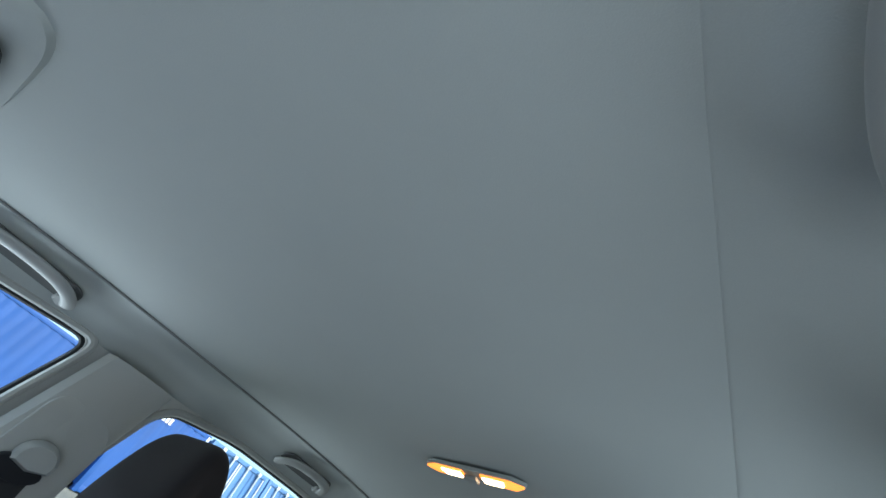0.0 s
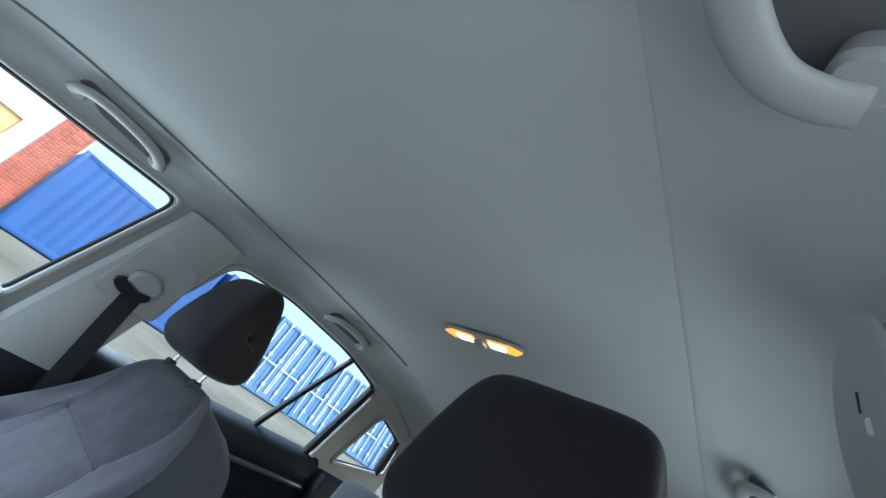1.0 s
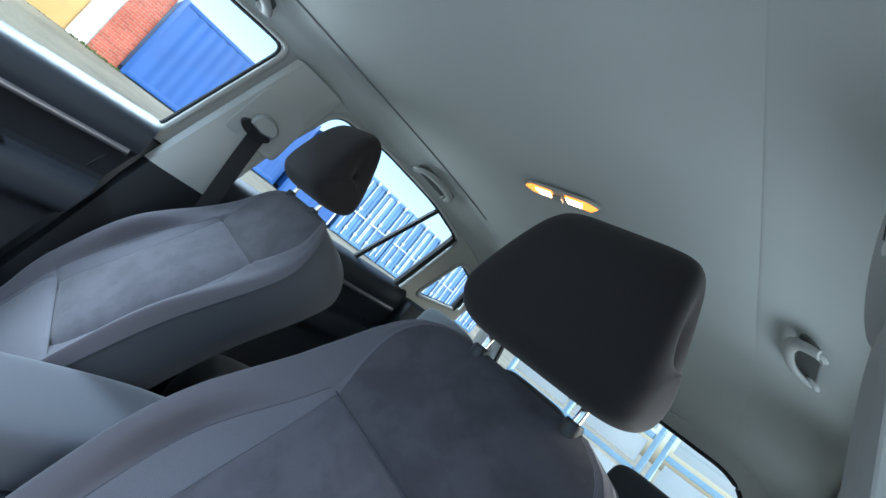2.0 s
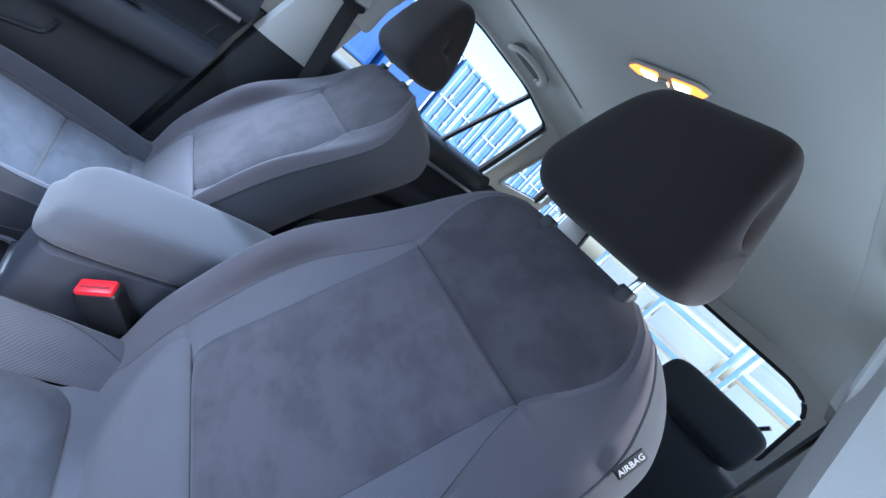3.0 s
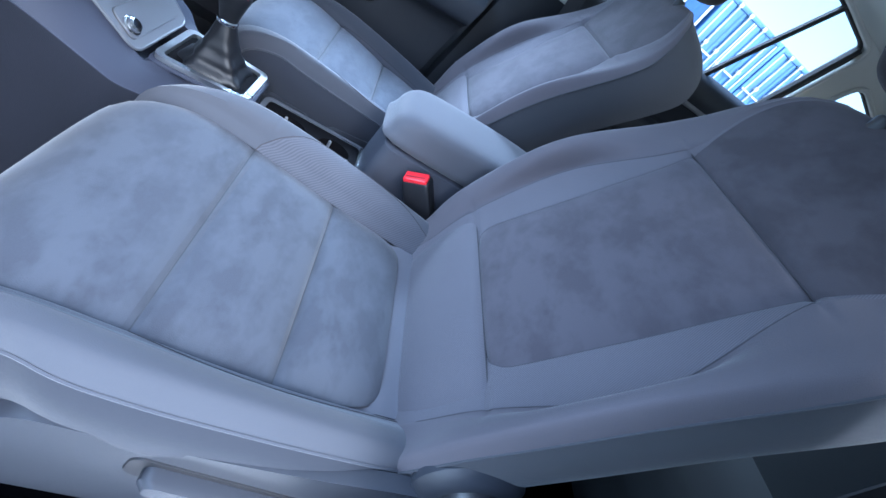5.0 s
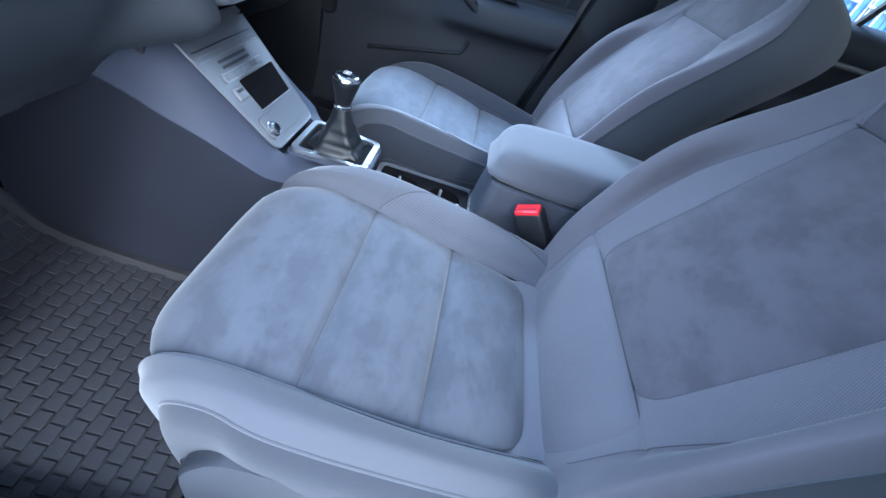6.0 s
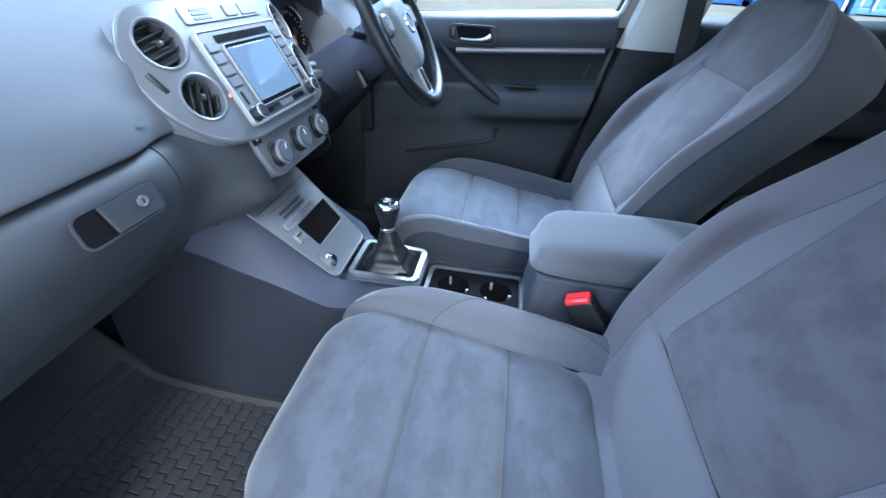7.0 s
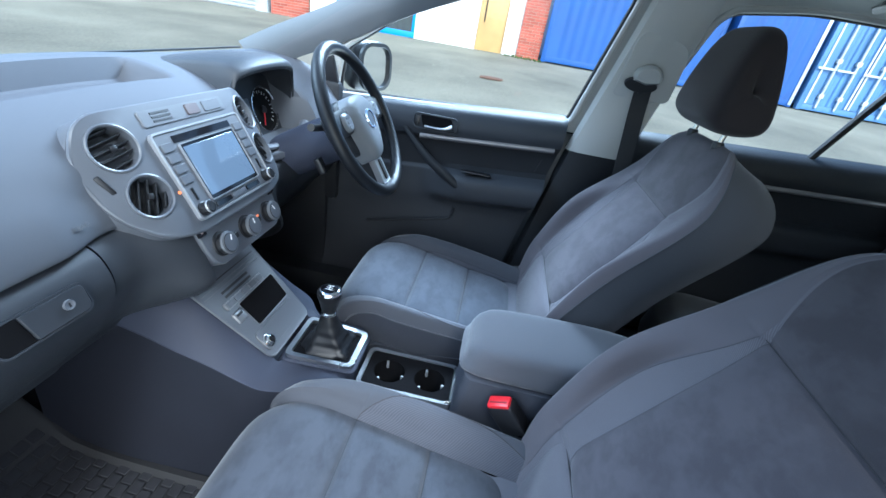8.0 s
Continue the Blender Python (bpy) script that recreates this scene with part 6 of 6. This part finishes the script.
def gear_lever(G):
    lev = thing("gear_lever", "black leather gear lever with chrome-capped knob", "gear lever", at=(0, 0, 0))
    gaiter = []
    for k in range(29):
        f = k / 28
        w = 0.036 * (1 - f) ** 2.6 + 0.0135 + 0.007 * math.sin(math.pi * f)
        ring = []
        pts = loop2d(2 * w, 2 * w * 1.08, w * (0.55 + 0.44 * f), 6)
        for j, (x, y) in enumerate(pts):
            # soft creases that run up and round the leather
            c = 1 + (0.09 * math.sin(5 * 2 * math.pi * j / len(pts) + 5 * f) + 0.05 * math.sin(f * 26)) * (1 - f)
            ring.append(V(x * c - 0.004 * f, y * c + 0.002 * f, 0.002 + 0.094 * f))
        gaiter.append([G @ q for q in ring])
    part("gaiter", grid(gaiter, close_u=True), LEATHER, lev, "creased black leather gaiter")
    K = G @ pose(-0.004, 0.002, 0.090) @ Matrix.Diagonal((1.14, 1.14, 1.04, 1))
    part("collar", lathe([(0.0140, 0.0), (0.0152, 0.002), (0.0150, 0.006), (0.0130, 0.008)], 28, K), CHROME, lev, "chrome collar")
    kn = part("knob", lathe([(0.0130, 0.007), (0.0140, 0.012), (0.0165, 0.024), (0.0200, 0.038), (0.0225, 0.046), (0.0232, 0.053), (0.0225, 0.057)], 32, K), LEATHER, lev)
    part("knob_ring", lathe([(0.0228, 0.0565), (0.0225, 0.060), (0.0190, 0.0645), (0.0170, 0.0650)], 32, K), CHROME, kn, "chrome knob ring")
    cap = part("knob_cap", lathe([(0.0172, 0.0648), (0.010, 0.0668), (0.0, 0.0673)], 28, K), GLOSS_BLACK, kn, "gloss black shift-pattern cap")
    for x in (-0.006, 0.0, 0.006):
        part("pattern_line", moved(box(-0.0006, 0.0006, -0.006, 0.006, 0, 0.0004, 0), K @ pose(x, 0, 0.0671)), WHITE, cap)
    part("pattern_line", moved(box(-0.006, 0.006, -0.0006, 0.0006, 0, 0.0005, 0), K @ pose(0, 0, 0.0671)), WHITE, cap)


def front_panel(t):
    """The sloping panel under the climate controls: slots, switches, open tray, lid and socket."""
    P = face_frame((0.025, 0.687, 0.6800), (1, 0, 0), (0, 0.7395, 0.673))
    out = round_poly([(-0.083, -0.112), (-0.112, 0.135), (0.116, 0.135), (0.092, -0.112)], [0.02, 0.012, 0.012, 0.02])
    hole = round_poly([(-0.044, 0.022), (0.094, 0.022), (0.083, -0.043), (-0.044, -0.043)], 0.007)
    panel = part("front_panel", plate(out, [hole], 0.006, P), BEZEL, t, "satin grey console panel")
    part("panel_edge", tube([P @ V(x, y, 0.004) for x, y in out], 0.0028, 8, closed=True), BEZEL, panel)
    deep = [(x * 0.97, y * 0.9 - 0.004) for x, y in hole]
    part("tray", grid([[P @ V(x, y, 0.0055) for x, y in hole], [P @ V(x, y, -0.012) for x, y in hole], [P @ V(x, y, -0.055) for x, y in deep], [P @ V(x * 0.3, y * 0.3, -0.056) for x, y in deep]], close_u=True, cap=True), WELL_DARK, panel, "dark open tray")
    part("tray_edge", tube([P @ V(x, y, 0.0062) for x, y in hole], 0.0014, 6, closed=True), BEZEL_RIM, panel)
    for k, v in enumerate((0.090, 0.080, 0.071)):
        part("ridge", moved(box(-0.098, 0.100, -0.0012, 0.0012, 0, 0.0016, 0.0005, 1), P @ pose(0.0, v, 0.0058)), BEZEL_RIM if k else BLACK, panel)
    for k in range(2):
        part("slot", moved(box(-0.050, 0.044, -0.0028, 0.0028, 0, 0.0010, 0), P @ pose(-0.004, 0.061 - 0.011 * k, 0.006)), BLACK, panel)
    sw = part("switch_bar", slab(loop2d(0.140, 0.017, 0.003), 0.005, P @ pose(-0.006, 0.0335, 0.006), 0.001), KNOB_RING, panel)
    for k in range(5):
        part("switch", slab(loop2d(0.0245, 0.0125, 0.002), 0.003, P @ pose(-0.060 + 0.027 * k, 0.0335, 0.0108), 0.001), BEZEL, sw)
    part("socket_cover", slab(loop2d(0.030, 0.026, 0.004), 0.007, P @ pose(-0.064, 0.002, 0.004), 0.002), KNOB_RING, panel)
    part("cover_tab", moved(box(-0.009, 0.009, -0.003, 0.003, 0, 0.003, 0.001), P @ pose(-0.064, 0.006, 0.0105)), BLACK, panel)
    lid = round_poly([(-0.076, -0.049), (0.080, -0.049), (0.076, -0.097), (-0.076, -0.097)], 0.012)
    part("lid_gap", slab([(x * 1.012, y * 1.006 + 0.0004) for x, y in lid], 0.0012, P @ pose(0, 0, 0.0055), 0.0004), BLACK, panel)
    part("storage_lid", slab(lid, 0.0030, P @ pose(0, 0, 0.0058), 0.0012), BEZEL, panel)
    part("socket_cap", lathe([(0.0, 0.012), (0.009, 0.012), (0.0115, 0.010), (0.012, 0.004), (0.015, 0.003), (0.0155, 0.0)], 28, P @ pose(-0.060, -0.079, 0.0085)), CHROME, panel, "chrome socket cap")
    part("socket_face", lathe([(0.0, 0.0128), (0.0075, 0.0124)], 24, P @ pose(-0.060, -0.079, 0.0085)), GLOSS_BLACK, panel)


def console():
    t = thing("centre_console", "dark plastic centre console with cup holders and grey padded armrest", "centre console", at=(0, 0, 0))
    # hollow under the sloping panel
    well = lambda y: 0.085 if 0.60 < y < 0.80 else 0.002
    sec = []
    for y, z, xl, xr, cl, zc, cr in CONSOLE_LINE:
        sec.append([V(-cl - 0.022, y, 0.27), V(-cl - 0.014, y, 0.42), V(-cl - 0.003, y, zc - 0.012), V(-cl, y, zc), V(-cl * 0.62 - xl * 0.38, y, zc * 0.50 + z * 0.50 + 0.006), V(-xl - 0.012, y, z - 0.003), V(-xl, y, z),
                    V(-xl + 0.006, y, z - well(y)), V(xr - 0.006, y, z - well(y)), V(xr, y, z), V(xr + 0.012, y, z - 0.003), V(cr * 0.62 + xr * 0.38, y, zc * 0.5 + z * 0.5 + 0.006), V(cr, y, zc), V(cr + 0.003, y, zc - 0.012), V(cr + 0.014, y, 0.42), V(cr + 0.022, y, 0.27)])
    rows = [list(r) for r in zip(*[smooth_path(list(c), 4) for c in zip(*sec)])]
    part("console_body", grid([r[3:13] for r in rows]), CONSOLE, t)
    for sel in (slice(0, 4), slice(12, 16)):
        part("console_side", grid([r[sel] for r in rows]), CARPET_SIDE, t, "lower console side, darkened for footwell shade")
    part("console_seam", tube([r[3] for r in rows[2:-12]], 0.0012, 6), CONSOLE, t)
    front_panel(t)
    # gear surround: a raised satin frame that narrows to the back
    G = pose(0.026, 0.508, 0.602)
    wide = round_poly([(-0.070, 0.078), (0.072, 0.078), (0.060, -0.078), (-0.066, -0.078)], 0.018)
    tight = round_poly([(-0.058, 0.066), (0.060, 0.066), (0.049, -0.065), (-0.055, -0.065)], 0.010)
    part("gear_frame", hollow(wide, tight, 0.012, G, 0.004), SATIN, t, "bright satin gear surround")
    part("gear_skirt", slab([(x * 1.09, y * 1.07) for x, y in wide], 0.006, G @ pose(0, 0, -0.003), 0.003), CONSOLE, t)
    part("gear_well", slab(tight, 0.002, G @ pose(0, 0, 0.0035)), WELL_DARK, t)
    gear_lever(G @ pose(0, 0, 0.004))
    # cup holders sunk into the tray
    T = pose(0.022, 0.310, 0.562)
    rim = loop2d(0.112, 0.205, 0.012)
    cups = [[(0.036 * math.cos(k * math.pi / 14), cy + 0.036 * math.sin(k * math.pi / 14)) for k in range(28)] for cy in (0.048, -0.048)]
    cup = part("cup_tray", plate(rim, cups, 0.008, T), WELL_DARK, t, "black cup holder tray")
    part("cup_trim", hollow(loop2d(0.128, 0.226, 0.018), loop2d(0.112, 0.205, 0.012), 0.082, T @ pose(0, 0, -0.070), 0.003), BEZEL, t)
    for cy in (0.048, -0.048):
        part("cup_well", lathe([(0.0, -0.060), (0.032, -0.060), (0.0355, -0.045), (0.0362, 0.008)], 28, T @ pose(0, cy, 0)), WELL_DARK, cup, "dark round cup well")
        for a in (20, 140, 260):
            part("cup_tab", moved(box(-0.004, 0.004, -0.0025, 0.0025, -0.016, 0.002, 0.001), T @ pose(0.033 * math.cos(radians(a)), cy + 0.033 * math.sin(radians(a)), 0.004, 0, 0, a)), POD, cup, "pale grip tab")
    part("chrome_strip", tube([T @ V(-0.058, -0.092, 0.010), T @ V(-0.058, -0.103, 0.012), T @ V(0.052, -0.103, 0.012)], 0.0045, 8), CHROME, t)
    # armrest
    boxy = []
    for z, y0, g in ((0.49, 0.210, 0.0), (0.60, 0.203, 0.001), (0.66, 0.196, 0.001), (0.690, 0.192, 0.0), (0.694, 0.186, -0.006)):
        boxy.append([V(x, y, z) for x, y in [(p[0] + 0.007, p[1] + (y0 - 0.21) / 2) for p in loop2d(0.164 + 2 * g, 0.21 + y0, 0.022, 5)]])
    part("armrest_box", grid(boxy, close_u=True, cap=True), ARM_BOX, t, "grey moulded armrest base")
    prof = [(p.y, p.z) for p in smooth_path([(0, 0.192, 0.697), (0, 0.199, 0.725), (0, 0.182, 0.756), (0, 0.135, 0.769), (0, -0.05, 0.775), (0, -0.17, 0.765), (0, -0.20, 0.73), (0, -0.19, 0.697), (0, 0.0, 0.692)], 4, closed=True)]
    part("armrest_lid", pillow(prof, -0.078, 0.092, 6, 22), CLOTH_ARM, t, "rounded grey cloth lid")


ARM_BOX = mat("armrest_plastic", (0.046, 0.049, 0.062), 0.6, vary=0.06, scale=5, fine=1300, bump=0.25, spec=0.3)
# console colour taken down: the footwell's shade sits in this lining
CARPET_SIDE = mat("footwell_shade_lining", (0.0115, 0.013, 0.020), 0.8, vary=0.15, scale=9, fine=700, bump=0.4, spec=0.2)
CLOTH_ARM = mat("armrest_cloth", (0.080, 0.082, 0.096), 0.9, vary=0.06, scale=5, fine=1100, bump=0.3, spec=0.15, sheen=0.3)
console()


def buckle(x, y, z, label):
    t = thing("belt_buckle", label, "belt buckle", "belt buckles", at=(x, y, z))
    # leans forward out of the gap beside the seat
    t.matrix_basis = Matrix.Translation((x, y, z)) @ face_frame((0, 0, 0), (0.30, 0.80, -0.52), (-0.10, 0.55, 0.80)) @ pose(0, 0, 0, -90, 0, 0) @ Matrix.Scale(1.12, 4)
    part("buckle_body", pillow([(0.014, -0.075), (0.014, -0.004), (0.011, 0.0), (-0.011, 0.0), (-0.014, -0.004), (-0.014, -0.075)], -0.024, 0.024, 9, 14), BLACK, t)
    b = part("press_button", box(-0.0205, 0.0205, -0.010, 0.012, -0.010, 0.005, 0.003), RED, t, "red release button")
    part("button_slot", box(-0.016, 0.016, 0.0025, 0.0055, 0.0045, 0.0056, 0), BUTTON_SLOT, b)
    part("stem", box(-0.014, 0.014, -0.005, 0.005, -0.16, -0.07, 0.003), BLACK, t)


BUTTON_SLOT = mat("dark_red_slot", (0.25, 0.01, 0.015), 0.5, vary=0.05, bump=0)
buckle(-0.106, 0.116, 0.684, "black belt buckle with red button beside the armrest")
buckle(0.114, 0.170, 0.676, "black belt buckle with red button on the driver side")


# ---------------------------------------------------------------- doors
DOOR_CLOTH = mat("door_cloth", (0.018, 0.019, 0.022), 0.85, vary=0.1, scale=6, fine=1100, bump=0.25, spec=0.15)


STRIP = mat("satin_strip", (0.20, 0.19, 0.195), 0.32, metal=0.6, vary=0.05, bump=0.02)


def door_panel(s, y0, y1, label, name, front=True):
    t = thing(name, label, "car door", "closed car doors", kind="structure")
    sill = (lambda y: 1.086 - 0.07 * (y - 0.0)) if front else (lambda y: 1.080 - 0.042 * (y + 0.2))
    prof = [(0.775, 0.012), (0.745, 0.006), (0.722, -0.006), (0.708, -0.03), (0.704, -0.06), (0.712, -0.088), (0.722, -0.105), (0.728, -0.15), (0.728, -0.195), (0.722, -0.207), (0.722, -0.225), (0.722, -0.255), (0.722, -0.288), (0.722, -0.312), (0.724, -0.36), (0.715, -0.50), (0.70, -0.66), (0.72, -0.70)]
    ys = [y0 + (y1 - y0) * k / 30 for k in range(31)]
    base = smooth_path([(a, 0, b) for a, b in prof], 3)
    # armrest bulge, fading towards the hinge, and a rear edge that leans forward below
    bulge = smooth_path([(0.0, 0, -0.19), (0.040, 0, -0.203), (0.062, 0, -0.222), (0.066, 0, -0.255), (0.058, 0, -0.290), (0.014, 0, -0.312), (0.0, 0, -0.33)], 8)

    def out_by(y, d):
        if d > -0.19 or d < -0.33:
            return 0.0
        return min(bulge, key=lambda b: abs(b.z - d)).x * ((1 - ease(0.30, 0.46, y)) if front else 0.7)

    def edge_lean(y, d):
        return 0.217 * max(0.0, -d - 0.08) * max(0.0, 1 - (y - y0) / 0.30) if front else 0.0
    rows = [[V(s * (q.x - out_by(y, q.z)), y + edge_lean(y, q.z), sill(y) + q.z) for q in base] for y in ys]
    # the upper roll, cloth middle and lower bin are separate mouldings
    k1, k2 = 15, 24
    # front and doorway-side panels get lighter plastic, painting the light that reaches them
    part("upper_roll", grid([r[:k1 + 1] for r in rows]), FASCIA if front or s < 0 else DASH_LOW, t, "dark soft upper door roll")
    part("door_insert", grid([r[k1:k2 + 1] for r in rows]), DOOR_CLOTH, t, "dark cloth door insert")
    part("lower_panel", grid([r[k2:] for r in rows]), FASCIA if front or s < 0 else DASH_LOW, t, "dark lower door panel")
    strip = [V(s * 0.709, y, sill(y) - 0.094) for y in [y0 + 0.02 + (min(y1, 0.49) - y0 - 0.03) * k / 12 for k in range(13)]]
    part("trim_strip", tube(strip, 0.0085, 8, flat=0.5, side=(0, 0, 1)), STRIP, t, "slim satin grey trim strip")
    if front:
        hm = face_frame((s * 0.706, 0.432, 1.008), (0, -s, 0.0), (0, 0, 1))
        h = part("handle_bezel", hollow(loop2d(0.150, 0.052, 0.018), loop2d(0.142, 0.044, 0.014), 0.005, hm, 0.0015), GLOVE, t)
        # flat plate, its black painting the shade of a finger hollow
        part("handle_cup", slab(round_poly([(-0.040, -0.018), (0.052, -0.018), (0.058, 0.0), (0.052, 0.020), (-0.052, 0.020)], 0.008), 0.0025, hm @ pose(0, 0, 0.001)), WELL_DARK, h, "black plate standing in for the shaded finger hollow")
        part("door_pull", tube(smooth_path([hm @ V(-0.034, -0.015, 0.008), hm @ V(0.0, -0.015, 0.012), hm @ V(0.034, -0.012, 0.014), hm @ V(0.058, -0.002, 0.012)], 6), lambda f: 0.0045 + 0.0105 * max(0.0, f - 0.45) ** 1.2, 12), SATIN, h, "satin teardrop door pull")
        part("lock_switch", slab(loop2d(0.016, 0.030, 0.003), 0.003, hm @ pose(-0.060, 0, 0.003)), BLACK, h)
        # grab moulding that sweeps down into the armrest, and the lip of the door pocket
        path = smooth_path([(s * 0.712, 0.54, 0.985), (s * 0.700, 0.49, 0.935), (s * 0.684, 0.43, 0.888), (s * 0.672, 0.37, 0.852), (s * 0.668, 0.31, 0.815), (s * 0.672, 0.25, 0.780)], 6)
        part("grab_moulding", tube(path, lambda f: 0.007 + 0.009 * math.sin(math.pi * f), 12, flat=0.7), DASH_LOW, t)
        part("pocket_lip", tube(smooth_path([(s * 0.712, 0.64, 0.606), (s * 0.706, 0.50, 0.642), (s * 0.702, 0.37, 0.675), (s * 0.703, 0.335, 0.690), (s * 0.708, 0.325, 0.725)], 5), 0.006, 8), DASH_LOW, t)
        part("window_switch", box(*sorted((s * 0.668, s * 0.692)), 0.22, 0.32, 0.873, 0.879, 0.003), BLACK, t)
        part("panel_seam", tube([(s * 0.7275, 0.058, 0.965), (s * 0.7275, 0.076, 0.905)], 0.0016, 6), BLACK, t)
        part("mirror_sail", slab(round_poly([(0.0, 0.0), (-0.07, 0.0), (-0.075, 0.10), (-0.02, 0.13)], 0.012), 0.012, face_frame((s * 0.735, 0.765, 1.035), (0, -s, 0), (-s * 0.26, 0, 1))), BLACK, t)
    return t


door_panel(1, 0.012, 0.86, "closed driver door with dark panel, silver strip and handle", "door_1")
door_panel(1, -1.05, -0.205, "closed rear door with dark panel", "door_2", front=False)
door_panel(-1, -1.05, -0.205, "closed rear door with dark panel", "door_3", front=False)


def boot_trim():
    for s in (1, -1):
        tagged(link("boot_side_trim", box(*sorted((s * 0.66, s * 0.74)), -1.56, -1.05, 0.36, 1.10, 0.02), DASH_LOW), "dark boot side trim", "trim", kind="structure")


boot_trim()


def door_mirror():
    t = thing("door_mirror", "black door mirror with pale reflecting glass outside the window", "door mirror", at=(0.925, 0.745, 1.120))
    part("mirror_shell", pillow([(0.06 * math.cos(k * 0.3142) * (1 if math.cos(k * 0.3142) > 0 else 0.3), 0.084 * math.sin(k * 0.3142)) for k in range(20)], -0.092, 0.092, 5, 18, pose(0, 0, 0, 0, 0, -23)), BLACK, t)
    part("mirror_glass", slab(loop2d(0.150, 0.140, 0.045), 0.004, Matrix.Translation((-0.012, -0.030, 0)) @ face_frame((0, 0, 0), (0.92, -0.39, 0), (0, 0.05, 1))), MIRROR, t, "silvered mirror glass")
    part("mirror_rim", hollow(loop2d(0.172, 0.162, 0.055), loop2d(0.146, 0.136, 0.044), 0.012, Matrix.Translation((-0.013, -0.032, 0)) @ face_frame((0, 0, 0), (0.92, -0.39, 0), (0, 0.05, 1))), BLACK, t)
    part("mirror_arm", box(-0.19, -0.05, -0.01, 0.04, -0.14, -0.085, 0.01), BLACK, t)


MIRROR = mat("mirror_silver", (0.9, 0.9, 0.9), 0.03, metal=1.0, vary=0.01, bump=0)
door_mirror()


def wiper():
    t = thing("windscreen_wiper", "black windscreen wiper resting at the screen base", "wiper", at=(-0.2, 1.16, 1.10))
    part("wiper_arm", tube([(-0.40, 0.0, 0.0), (-0.1, 0.0, 0.01), (0.06, 0.02, 0.02)], 0.007, 8), BLACK, t)
    part("wiper_blade", box(-0.4, 0.06, -0.012, 0.006, 0.012, 0.026, 0.004), RUBBER, t)


wiper()
tagged(link("scuttle_panel", box(-0.72, 0.72, 1.13, 1.30, 1.04, 1.085, 0.01), BLACK), "black scuttle panel below the windscreen", "trim", kind="structure")
